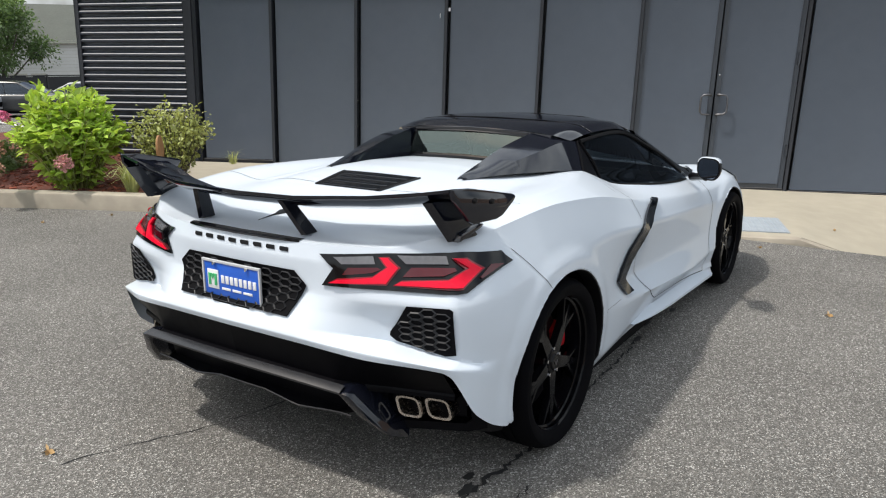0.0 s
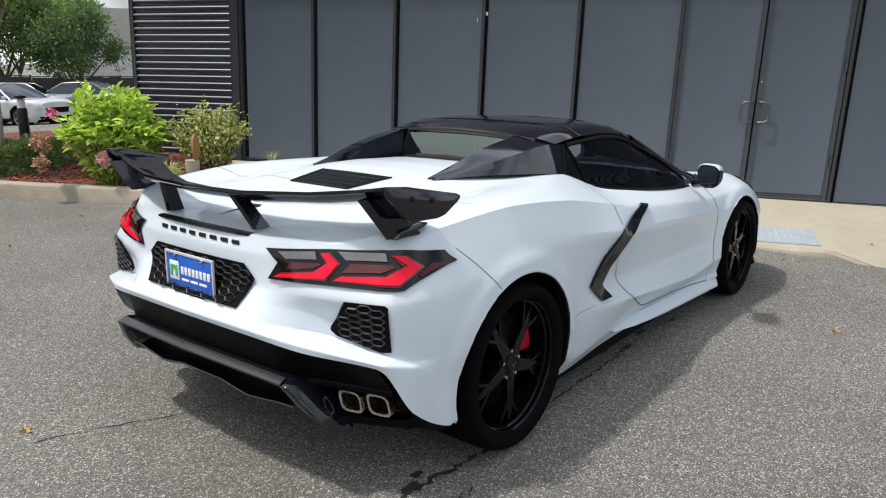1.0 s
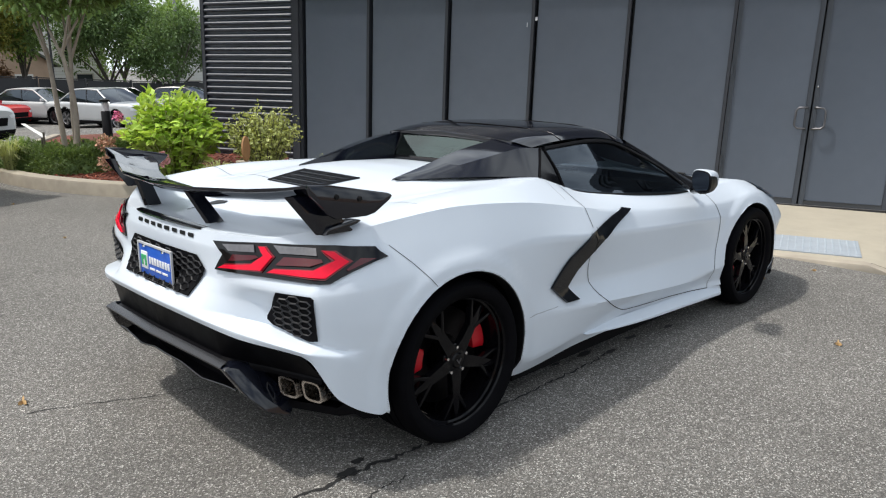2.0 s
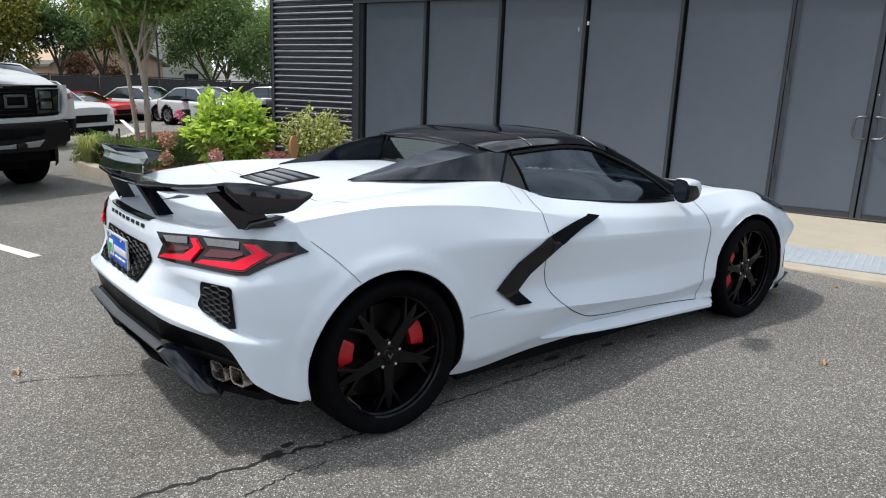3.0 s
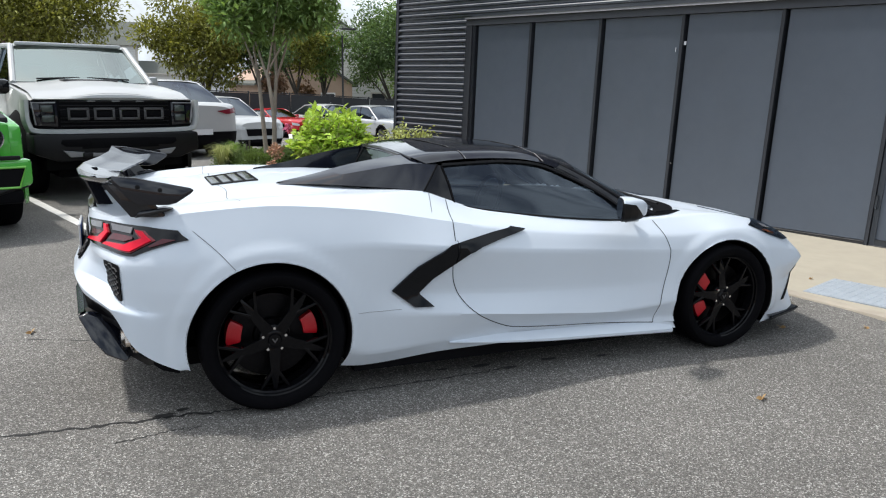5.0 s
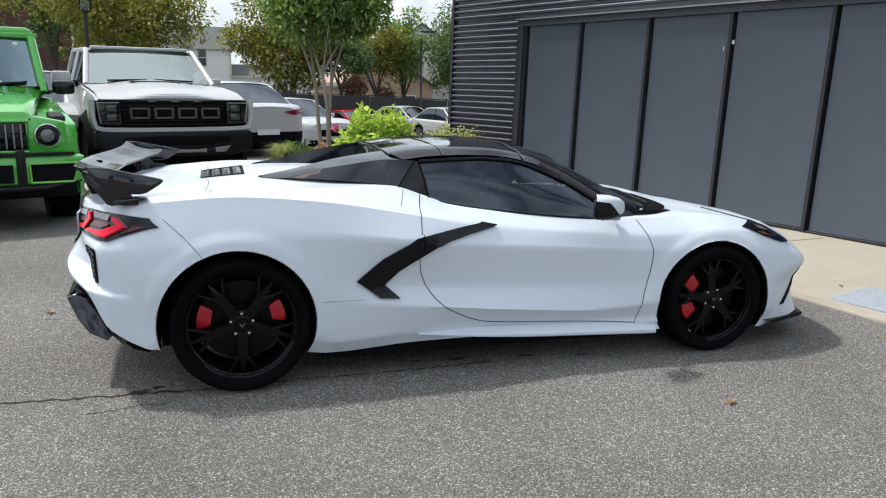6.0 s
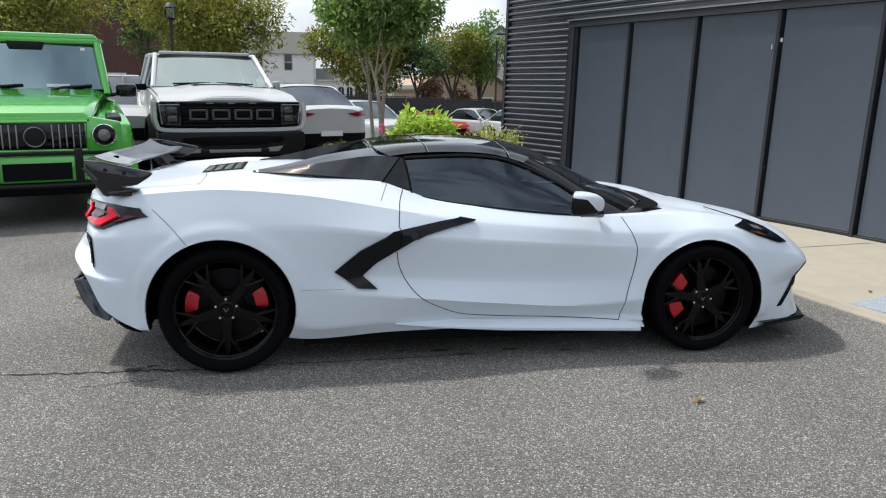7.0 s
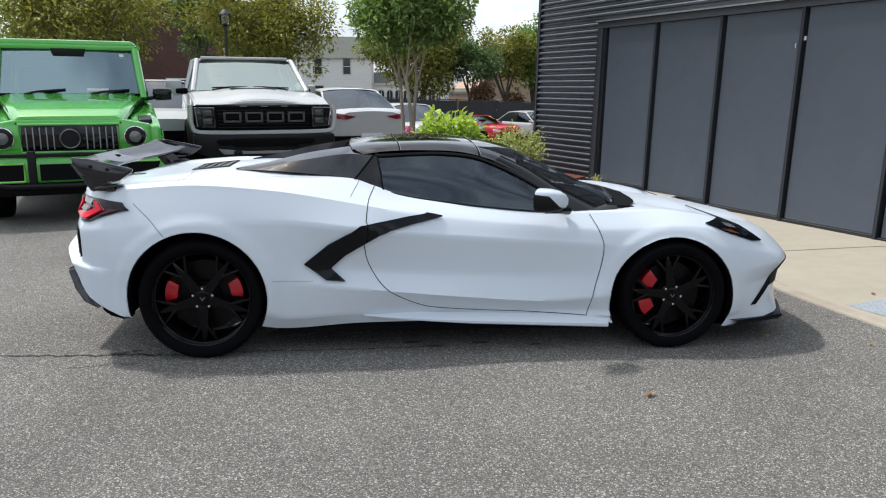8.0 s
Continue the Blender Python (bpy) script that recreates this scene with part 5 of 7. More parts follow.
def calipers(front, wh, rim):
    spots = ((147, 16), (206, 15)) if front else ((170, 17), (14, 16))
    for deg, half in spots:
        pts = []
        for a in np.linspace(-half, half, 7):
            pts.append((rim * (.76 if front else .785) * math.cos(radians(deg + a)), rim * (.76 if front else .785) * math.sin(radians(deg + a))))
        for a in np.linspace(half, -half, 7):
            pts.append((rim * (.46 if front else .54) * math.cos(radians(deg + a * .9)), rim * (.46 if front else .54) * math.sin(radians(deg + a * .9))))
        part("brake_caliper", prism(pts, -.02, .052, bevel=.008), CALIPER, wh, "red brake caliper")

for front, cx, R, yc, w, rim in ((False, 0.0, .345, .795, .300, .276), (True, 2.723, .322, .825, .242, .258)):
    proto = wheel(cx, R, yc, w, rim)
    calipers(front, proto, rim)
    proto.location = (cx, yc, R)
    # the right-hand wheel: its parts turned inside out
    other = wheel(cx, R, yc, w, rim)
    calipers(front, other, rim)
    for o in (other, *other.children):
        o.data.transform(Matrix.Diagonal((1, -1, 1, 1)))
        o.data.flip_normals()
    other.location = (cx, -yc, R)

# ---- parked vehicles
PAINT_WHITE = mat("parked_white", (0.44, 0.455, 0.46), 0.45, coat=0.4, var=0.03, scale=3)
PAINT_SILVER = mat("parked_silver", (0.52, 0.54, 0.56), 0.32, metal=0.3, coat=0.8, var=0.04, scale=3)
PAINT_RED = mat("parked_red", (0.55, 0.012, 0.02), 0.28, coat=0.9, var=0.05, scale=3)
PAINT_GREEN = mat("parked_green", (0.075, 0.42, 0.05), 0.24, metal=0.1, coat=1.0, var=0.06, scale=3)
PAINT_LIME = mat("parked_lime", (0.17, 0.52, 0.07), 0.3, coat=0.6, var=0.05, scale=3)
PAINT_DARK = mat("parked_dark_grey", (0.045, 0.047, 0.05), 0.3, coat=0.9, var=0.08, scale=3)
HEAD_LAMP = mat("clear_lamp", (0.6, 0.62, 0.64), 0.1, coat=1.0, var=0.15, scale=30)
RIM_GREY = mat("alloy_grey", (0.30, 0.30, 0.31), 0.3, metal=0.8, var=0.1, scale=20)
WIND = glass("parked_glass", (0.28, 0.33, 0.34), 0.05, 3.0, (0.70, 0.92, 1.0))
WIND_CAR = glass("car_screen", (0.20, 0.22, 0.23), 0.05, 2.1, (0.80, 0.85, 0.92))
WIND_PALE = glass("pale_screen", (0.30, 0.34, 0.32), 0.04, 4.6, (0.86, 0.95, 0.90))
LAMP_PLUM = mat("lamp_plum", (0.19, 0.008, 0.022), 0.2, coat=0.3, var=0.2, scale=20)
LENS_DIM = mat("dim_lens", (0.035, 0.05, 0.044), 0.2, coat=0.4, var=0.3, scale=30)
NAME_GREY = mat("name_grey", (0.055, 0.055, 0.058), 0.45, var=0.15, scale=20)


def heading(x, y, dx, dy, z=None):
    """A pose whose x axis looks along (dx, dy) on the ground."""
    return pose(x, y, ground_z(x, y) if z is None else z, 0, 0, math.degrees(math.atan2(dy, dx)))


def road_wheel(parent, x, y, R, w, rim_mat, spokes=5):
    s = 1 if y > 0 else -1
    rim = R * .70
    m = Matrix.Translation((x, y, R)) @ (Matrix() if s > 0 else Matrix.Rotation(math.pi, 4, "Z"))
    wh = part("wheel", lathe([(rim * .96, -w * .45), (rim * .90, -w * .3), (rim * .90, w * .25), (rim, w * .46)], 28), rim_mat, parent)
    wh.matrix_local = m
    part("tyre", lathe([(rim * .95, -w * .45), (R * .93, -w * .5), (R, -w * .38), (R, w * .38), (R * .93, w * .5), (rim * 1.0, w * .46)], 32), RUBBER, wh)
    bm = bmesh.new()
    for k in range(spokes):
        b = prism([(.03, -.03), (rim * .93, -.05), (rim * .93, .05), (.03, .03)], w * .26, w * .36)
        b.transform(Matrix.Rotation(2 * math.pi * k / spokes + .3, 4, "Y"))
        t = bpy.data.meshes.new("t")
        b.to_mesh(t)
        b.free()
        bm.from_mesh(t)
        bpy.data.meshes.remove(t)
    part("spokes", bm, rim_mat, wh)
    part("brake_disc", lathe([(0, w * .1), (rim * .7, w * .1), (rim * .7, 0)], 20), DARK_STEEL, wh)
    return wh


def shell_car(name, label, category, m, paint, L, Wd, H, belt, nose, tail, cab, R=.36, axle=(.0, .0), rim_mat=None, group="", rear_lamps=None):
    """A parked car. x forward, origin under its middle. nose and tail: height of bonnet edge and boot edge; cab: x of screen foot, screen top, rear top, rear foot."""
    car_ = thing(name, label, category, m, group)
    hl, hw = L / 2, Wd / 2
    xs_ = np.linspace(-hl, hl, 45)
    fx, rx = hl - .92 + axle[0], -hl + .90 + axle[1]
    def plan(x):
        a = min(1, (hl - x) / .75) if x > 0 else min(1, (x + hl) / .6)
        return hw * (0.72 + 0.28 * math.sqrt(max(0, 1 - (1 - a) ** 2)))
    def shoulder(x):
        return lerp_at(x, (-hl, -hl + .25, cab[3], cab[0], hl - .35, hl), (tail - .08, tail, belt + .03, belt, nose, nose - .12))
    rows = []
    for x in xs_:
        w, zs = plan(x), shoulder(x)
        lo = .22 + (.10 if abs(x) > hl - .12 else 0)
        rows.append([(x, -w * .93, lo), (x, -w, lo + .16), (x, -w, (lo + zs) / 2 + .04), (x, -w * .985, zs - .10), (x, -w * .93, zs - .01), (x, -w * .72, zs + .035), (x, 0, zs + .06),
                     (x, w * .72, zs + .035), (x, w * .93, zs - .01), (x, w * .985, zs - .10), (x, w, (lo + zs) / 2 + .04), (x, w, lo + .16), (x, w * .93, lo)])
    bm = grid([spline(r, 3, .7) for r in rows])
    bm.verts.ensure_lookup_table()
    n = len(spline(rows[0], 3, .7))
    bm.faces.new([bm.verts[k] for k in range(n)])
    bm.faces.new([bm.verts[len(bm.verts) - n + k] for k in range(n)][::-1])
    for ax_x in (fx, rx):
        Ra = R + .05
        kill = [f for f in bm.faces if math.hypot(f.calc_center_median().x - ax_x, f.calc_center_median().z - R) < Ra and abs(f.calc_center_median().y) > hw * .6]
        bmesh.ops.delete(bm, geom=kill, context="FACES")
    bod = part("body", bm, paint, car_, smooth=35)
    # cabin
    base_z = lambda x: shoulder(x) + .0
    wb, wt = hw * .90, hw * .70
    screen = grid([[(cab[0] - .12 * (a ** 2), a * wb, base_z(cab[0]) + .02), ((cab[0] + cab[1]) / 2 - .10 * a * a, a * (wb + wt) / 2, (base_z(cab[0]) + H) / 2 + .02 - .02 * a * a), (cab[1] - .07 * a * a, a * wt, H - .045 - .03 * a * a)] for a in np.linspace(-1, 1, 13)])
    part("windscreen", screen, WIND_CAR, car_, smooth=60, out=(0, 0, .6))
    back_ = grid([[(cab[3] + .10 * (a ** 2), a * wb * .96, base_z(cab[3]) + .02), ((cab[3] + cab[2]) / 2 + .08 * a * a, a * (wb + wt) / 2, (base_z(cab[3]) + H) / 2 + .03 - .02 * a * a), (cab[2] + .05 * a * a, a * wt, H - .05 - .03 * a * a)] for a in np.linspace(-1, 1, 13)])
    part("rear_screen", back_, WIND_CAR, car_, smooth=60, out=(0, 0, .6))
    roofx = np.linspace(cab[2], cab[1], 12)
    rf = grid([[(x, a * wt * 1.02, H - .055 * abs(a) ** 3 - .04 * ((x - (cab[1] + cab[2]) / 2) / max(cab[1] - cab[2], .1) * 2) ** 2) for a in np.linspace(-1, 1, 13)] for x in roofx])
    part("roof", rf, paint, car_, smooth=60)
    for s in (-1, 1):
        top_ = [(x, s * wt * 1.01, H - .065 - .04 * ((x - (cab[1] + cab[2]) / 2) / max(cab[1] - cab[2], .1) * 2) ** 2) for x in np.linspace(cab[2] + .04, cab[1] - .05, 10)]
        bot_ = [(x, s * wb * 1.0, base_z(x) - .0) for x in np.linspace(cab[3] + .12, cab[0] - .12, 10)]
        part("side_window", grid([[b, tuple((np.array(a) + np.array(b)) / 2 + (0, s * .02, 0)), a] for a, b in zip(top_, bot_)]), DARK_GLASS, car_, smooth=60, out=(0, 0, .6))
        part("roof_rail", tube([bot_[0]] + top_ + [bot_[-1]], .035, 6), paint, car_)
        k = len(top_) // 2
        part("door_pillar", tube([bot_[k], top_[k]], .03, 6, flat=.5), SATIN_BLACK, car_)
        part("door_mirror", block((cab[0] - .30, s * (wb + .10), base_z(cab[0]) + .09), (.10, .18, .12), None, .03), paint, car_)
        for q in (fx, rx):
            road_wheel(car_, q, s * (hw - .13), R, .23, rim_mat or RIM_GREY)
            part("wheel_arch", tube([(q + (R + .045) * math.cos(a), s * (hw - .015), R + (R + .045) * math.sin(a)) for a in np.linspace(-.35, math.pi + .35, 16)], .022, 6), SATIN_BLACK, car_)
            part("wheel_well", lathe([(R + .05, -.0), (R + .05, -.3), (0, -.3)], 24, m=Matrix.Translation((q, s * (hw - .03), R)) @ (Matrix() if s > 0 else Matrix.Rotation(math.pi, 4, "Z"))), MATTE_BLACK, car_)
        part("sill", block(((fx + rx) / 2, s * (hw - .04), .27), (fx - rx - 2 * R - .12, .07, .12), None, .02), MATTE_BLACK, car_)
    part("underbody", block((0, 0, .25), (L - .5, Wd - .5, .12)), MATTE_BLACK, car_)
    tree_ = bvh_of(bod)
    def stick(nm, poly, ax, material, lab="", off=.006, dep=.01):
        o = part(nm, drape(poly, tree_, ax, .08, off, dep), material, car_, lab)
        return o
    for s in (-1, 1):
        stick("headlamp", [(s * a * hw, b) for a, b in ((.58, nose - .20), (.90, nose - .13), (.90, nose - .25), (.62, nose - .28))], "xf", HEAD_LAMP)
        if rear_lamps is None:
            stick("tail_lamp", [(s * a * hw, b) for a, b in ((.55, tail - .16), (.90, tail - .12), (.90, tail - .26), (.58, tail - .26))], "x", LAMP_DARK_RED)
        else:
            stick("tail_lamp", [(s * a * hw, b) for a, b in rear_lamps], "x", LAMP_PLUM, "slim dark red tail lamp")
    stick("grille", [(-.50 * hw, nose - .46), (.50 * hw, nose - .46), (.55 * hw, nose - .26), (-.55 * hw, nose - .26)], "xf", MATTE_BLACK)
    stick("front_intake", [(-.75 * hw, .30), (.75 * hw, .30), (.80 * hw, .42), (-.80 * hw, .42)], "xf", MATTE_BLACK)
    stick("rear_valance", [(-.85 * hw, .26), (.85 * hw, .26), (.88 * hw, .58), (-.88 * hw, .58)], "x", MATTE_BLACK)
    stick("rear_plate", [(-.26, .52), (.26, .52), (.26, .64), (-.26, .64)], "x", PLATE_WHITE, off=.02)
    return car_


shell_car("coupe_suv", "white coupe-roofed sport utility parked nose-in", "car", heading(.20, 15.05, -.35, .94), PAINT_WHITE, 4.95, 2.0, 1.68, 1.06, 1.02, 1.16, (1.15, .30, -1.0, -2.05), .38, rear_lamps=[(.38, 1.02), (.93, 1.10), (.93, .98), (.60, .955)], group="parked cars")
shell_car("sport_utility", "white compact sport utility facing the lane", "car", heading(2.35, 20.6, .42, -.91), PAINT_WHITE, 4.75, 1.94, 1.62, 1.0, .98, 1.08, (1.15, .25, -1.3, -2.1), .37, group="parked cars")
shell_car("red_coupe", "bright red sports coupe in the far parking row", "car", heading(6.92, 34.6, .48, -.88), PAINT_RED, 4.75, 1.92, 1.38, .92, .90, .98, (.75, -.05, -.95, -1.85), .35, group="parked cars")
shell_car("sport_utility", "white sport utility beside the red coupe", "car", heading(4.2, 34.4, .48, -.88), PAINT_WHITE, 4.7, 1.9, 1.62, 1.0, .98, 1.08, (1.1, .2, -1.3, -2.1), .36, group="parked cars")
shell_car("sport_utility", "white sport utility with dark wheels in the far row", "car", heading(9.75, 34.7, .48, -.88), PAINT_WHITE, 4.8, 1.94, 1.60, 1.0, 1.0, 1.08, (1.2, .25, -1.25, -2.1), .38, rim_mat=DARK_STEEL, group="parked cars")
shell_car("sport_utility", "pale silver sport utility in the far row", "car", heading(10.5, 29.0, .30, -.95), PAINT_SILVER, 4.8, 1.94, 1.60, 1.0, 1.0, 1.08, (1.2, .25, -1.25, -2.1), .38, group="parked cars")
shell_car("sport_utility", "pale grey sport utility in the far row", "car", heading(13.2, 34.2, .48, -.88), PAINT_SILVER, 4.7, 1.9, 1.55, 1.0, .98, 1.06, (1.15, .25, -1.25, -2.1), .36, group="parked cars")
shell_car("sport_utility", "dark grey sport utility at the end of the row", "car", heading(15.8, 32.6, .60, -.80), PAINT_DARK, 4.7, 1.9, 1.58, 1.0, .98, 1.06, (1.15, .25, -1.25, -2.1), .36, group="parked cars")
shell_car("saloon", "white saloon parked behind the dark grey car", "car", heading(19.0, 32.0, .75, -.66), PAINT_WHITE, 4.8, 1.88, 1.45, .95, .92, 1.02, (1.0, .1, -1.1, -1.9), .34, group="parked cars")
shell_car("saloon", "white saloon with black grille behind the pickup", "car", heading(-3.2, 10.6, .315, -.949), PAINT_WHITE, 4.9, 1.95, 1.75, 1.15, 1.12, 1.15, (1.2, .4, -1.5, -2.2), .38, group="parked cars")

# ---- white pickup, x forward, origin under the middle of the front face
FRONT_DIR = (.259, -.966)
pm = heading(-.59, 6.70, *FRONT_DIR) @ Matrix.Scale(1.02, 4)
pickup = thing("pickup_truck", "tall white pickup with black grille and flared arches", "pickup", pm)
def pk(name, bm, material, label="", parent=None, smooth=35):
    return part(name, bm, material, parent or pickup, label, smooth, out=(-2.6, 0, 1.0) if material in (WIND, WIND_PALE, WIND_CAR, DARK_GLASS) else None)
hoodsec = lambda x: [(x, y, lerp_at(x, (-1.52, -1.0, -.3, -.02), (1.47, 1.44, 1.37, 1.29)) + .05 * math.exp(-(y / .45) ** 4) - .02 * abs(y) ** 3) for y in np.linspace(-.96, .96, 15)]
pk("bonnet", grid([hoodsec(x) for x in np.linspace(-1.52, -.02, 14)]), PAINT_WHITE, "white bonnet with a raised centre")
pk("bonnet_vent", block((-1.26, .0, 1.500), (.28, .72, .03), None, .012), NAME_GREY)
pk("bonnet_lip", grid([[(-.04, y, 1.292 + .05 * math.exp(-(y / .45) ** 4) - .02 * abs(y) ** 3), (.012, y, 1.283 + .04 * math.exp(-(y / .45) ** 4) - .02 * abs(y) ** 3), (.022, y, 1.268 + .02 * math.exp(-(y / .45) ** 4)), (-.01, y, 1.255)] for y in np.linspace(-.97, .97, 17)]), PAINT_WHITE, "rolled front edge of the bonnet", smooth=50)
pk("nose_core", prism([(-1.0, 1.25), (-1.0, .84), (1.0, .84), (1.0, 1.25)], -.22, -.06, axes=(1, 2, 0)), MATTE_BLACK, smooth=0)
# white lower bar that turns up round the lamps
bar = spline([(-1.045, 1.26), (-1.045, 1.02), (-1.005, .895), (-.90, .868), (-.45, .858), (.45, .858), (.90, .868), (1.005, .895), (1.045, 1.02), (1.045, 1.26)], 6, .6)
rows = []
for i, (y, z) in enumerate(bar):
    d = bar[min(i + 1, len(bar) - 1)] - bar[max(i - 1, 0)]
    nn = np.array((-d[1], d[0])) / max(np.linalg.norm(d), 1e-6)
    rows.append([(-.20, y - nn[0] * .035, z - nn[1] * .035), (.0, y - nn[0] * .035, z - nn[1] * .035), (.030, y - nn[0] * .018, z - nn[1] * .018), (.030, y + nn[0] * .022, z + nn[1] * .022), (.005, y + nn[0] * .034, z + nn[1] * .034), (-.06, y + nn[0] * .036, z + nn[1] * .036)])
pk("grille_surround", grid(rows), PAINT_WHITE, "white bar under the grille and round the lamps", smooth=35)
pk("grille", prism([(-.985, 1.255), (-.955, .905), (.955, .905), (.985, 1.255)], -.05, -.012, axes=(1, 2, 0), bevel=.01), MATTE_BLACK, "black honeycomb grille")
gr = pickup.children[-1]
for k in range(7):
    pk("grille_bar", block((-.006, 0, .935 + k * .050), (.016, 1.34, .012), None, .004), SATIN_BLACK, parent=gr)
pk("name_bar", block((.004, 0, 1.085), (.03, 1.36, .085), None, .012), MATTE_BLACK, "dark bar across the grille", gr)
for k in range(4):
    y = .465 - .31 * k
    fr = bmesh.new()
    for c, sz in (((.024, y, 1.147), (.016, .255, .030)), ((.024, y, 1.023), (.016, .255, .030)), ((.024, y + .112, 1.085), (.016, .032, .150)), ((.024, y - .112, 1.085), (.016, .032, .150))):
        box(fr, c, sz, None, .004)
    pk("name_block", fr, NAME_GREY, "plain grey raised block", gr)
for y in (-.30, 0, .30):
    pk("marker_lamp", block((-.004, y, 1.243), (.02, .10, .014), None, .004), TRIM_GREY, parent=gr)
for s in (-1, 1):
    pk("headlamp", prism([(s * .70, .925), (s * .70, 1.235), (s * 1.0, 1.235), (s * .965, .945)], -.03, .006, axes=(1, 2, 0), bevel=.012), CARBON, "dark square headlamp")
    hl = pickup.children[-1]
    for z in (1.03, 1.15):
        pk("lamp_lens", block((.010, s * .815, z), (.012, .13, .080), None, .012), LENS_DIM, parent=hl)
        pk("lamp_rim", grid([[(.008, s * .815 + r * .085 * cy, z + r * .058 * cz), (.020, s * .815 + r * .078 * cy, z + r * .052 * cz)] for r, cy, cz in ((1, -1, -1), (1, 1, -1), (1, 1, 1), (1, -1, 1), (1, -1, -1))]), GLOSS_BLACK, parent=hl)
    pk("lamp_edge", tube([(.010, s * .72, 1.225), (.010, s * .985, 1.222), (.010, s * .955, .955)], .010, 6), TRIM_GREY, parent=hl)
    flank_ = [(-5.6, .75), (-.10, .80), (-.06, 1.25), (-.35, 1.33), (-1.50, 1.43), (-3.9, 1.43), (-5.6, 1.45)]
    side_ = prism(flank_, s * .88, s * .99, bevel=.03)
    ins = lambda c, ax: math.hypot(c.x - ax, c.z - .45) < .52
    pk("flank", side_, PAINT_WHITE)
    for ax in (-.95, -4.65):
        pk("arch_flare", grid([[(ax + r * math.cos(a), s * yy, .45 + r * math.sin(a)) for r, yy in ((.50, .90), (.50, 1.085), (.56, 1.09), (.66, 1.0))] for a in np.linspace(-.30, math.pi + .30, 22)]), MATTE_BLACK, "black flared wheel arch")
        # flat black plate on the flank, painted shade for the arch opening
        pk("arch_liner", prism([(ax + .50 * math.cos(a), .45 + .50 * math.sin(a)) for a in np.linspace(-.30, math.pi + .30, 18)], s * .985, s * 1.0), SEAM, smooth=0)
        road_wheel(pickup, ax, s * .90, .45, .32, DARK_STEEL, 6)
    my, mw = (1.20, .26) if s < 0 else (1.07, .14)
    pk("mirror", block((-1.85, s * my, 1.51 if s < 0 else 1.47), (.12, mw, .26 if s < 0 else .20), None, .04), PAINT_WHITE)
    pk("mirror_base", block((-1.83, s * (my - .12), 1.46), (.10, .20, .10), None, .03), MATTE_BLACK)
    pk("cab_side", grid([[(x, s * .97, 1.42), (x, s * .965, 1.44)] for x in (-3.9, -1.50)]), PAINT_WHITE)
    win = [(-3.75, s * .95, 1.46), (-1.72, s * .95, 1.46), (-2.27, s * .80, 1.92), (-3.70, s * .80, 1.94)]
    wb_ = bmesh.new()
    wb_.faces.new([wb_.verts.new(p) for p in win])
    pk("side_window", wb_, DARK_GLASS)
    pk("roof_pillar", tube([(-1.48, s * .92, 1.45), (-2.22, s * .79, 1.97), (-3.75, s * .79, 2.0), (-3.95, s * .92, 1.46)], .042, 8), PAINT_WHITE)
    pk("door_pillar", tube([(-2.85, s * .95, 1.45), (-2.88, s * .80, 1.96)], .05, 6), PAINT_WHITE)
    pk("tow_hook", block((.15, s * .42, .58), (.05, .12, .07), None, .02), SATIN_BLACK)
    pk("bumper_pad", prism([(s * .36, .775), (s * .36, .685), (s * .66, .685), (s * .72, .730), (s * .70, .775)], .115, .135, axes=(1, 2, 0), bevel=.008), MATTE_BLACK, "dark grey bumper pad")
    pk("fog_lamp", block((.05, s * .86, .72), (.05, .16, .07), None, .015), LENS_DIM)
    pk("wiper", tube([(-1.52, s * .62, 1.515), (-1.57, s * .05, 1.535)], .012, 6), SATIN_BLACK)
pk("windscreen", grid([[(-1.46 - .06 * a * a, .88 * a, 1.47), (-1.86 - .05 * a * a, .83 * a, 1.74), (-2.24 - .04 * a * a, .76 * a, 1.99)] for a in np.linspace(-1, 1, 13)]), WIND_PALE, "clear windscreen", smooth=60)
pk("roof", grid([[(x, y, 2.06 - .10 * abs(y) ** 3 - .05 * ((x + 3.05) / .85) ** 2) for y in np.linspace(-.80, .80, 13)] for x in np.linspace(-3.95, -2.20, 9)]), PAINT_WHITE)
pk("screen_header", block((-2.26, 0, 2.012), (.10, 1.46, .05), None, .02), PAINT_WHITE)
pk("dashboard", block((-1.95, 0, 1.28), (.6, 1.7, .25), None, .05), INTERIOR)
pk("cab_back", block((-3.93, 0, 1.72), (.06, 1.6, .5)), INTERIOR)
for y in (-.42, .42):
    pk("seat_back", block((-3.0, y, 1.35), (.2, .5, .75), None, .08), INTERIOR)
pk("bumper", prism([(-1.02, .84), (-1.02, .60), (-.75, .50), (.75, .50), (1.02, .60), (1.02, .84)], -.35, .12, axes=(1, 2, 0), bevel=.03), SATIN_BLACK, "black front bumper")
pk("skid_plate", prism([(-.70, .640), (-.62, .555), (.62, .555), (.70, .640), (.30, .600), (-.30, .600)], .10, .15, axes=(1, 2, 0), bevel=.012), TRIM_GREY, "silver skid plate")
pk("bumper_panel", block((.115, 0, .72), (.03, .95, .13), None, .012), MATTE_BLACK)
pk("underbody", block((-2.8, 0, .56), (5.4, 1.7, .36)), MATTE_BLACK)
# belly plate, axle and nose plate, added unseen to darken the space beneath
pk("belly_plate", block((-2.6, 0, .33), (4.6, 1.36, .14), None, .03), MATTE_BLACK)
pk("front_axle", tube([(-.95, -.90, .42), (-.95, -.25, .40), (-.95, .25, .40), (-.95, .90, .42)], [.06, .08, .08, .06], 10), MATTE_BLACK)
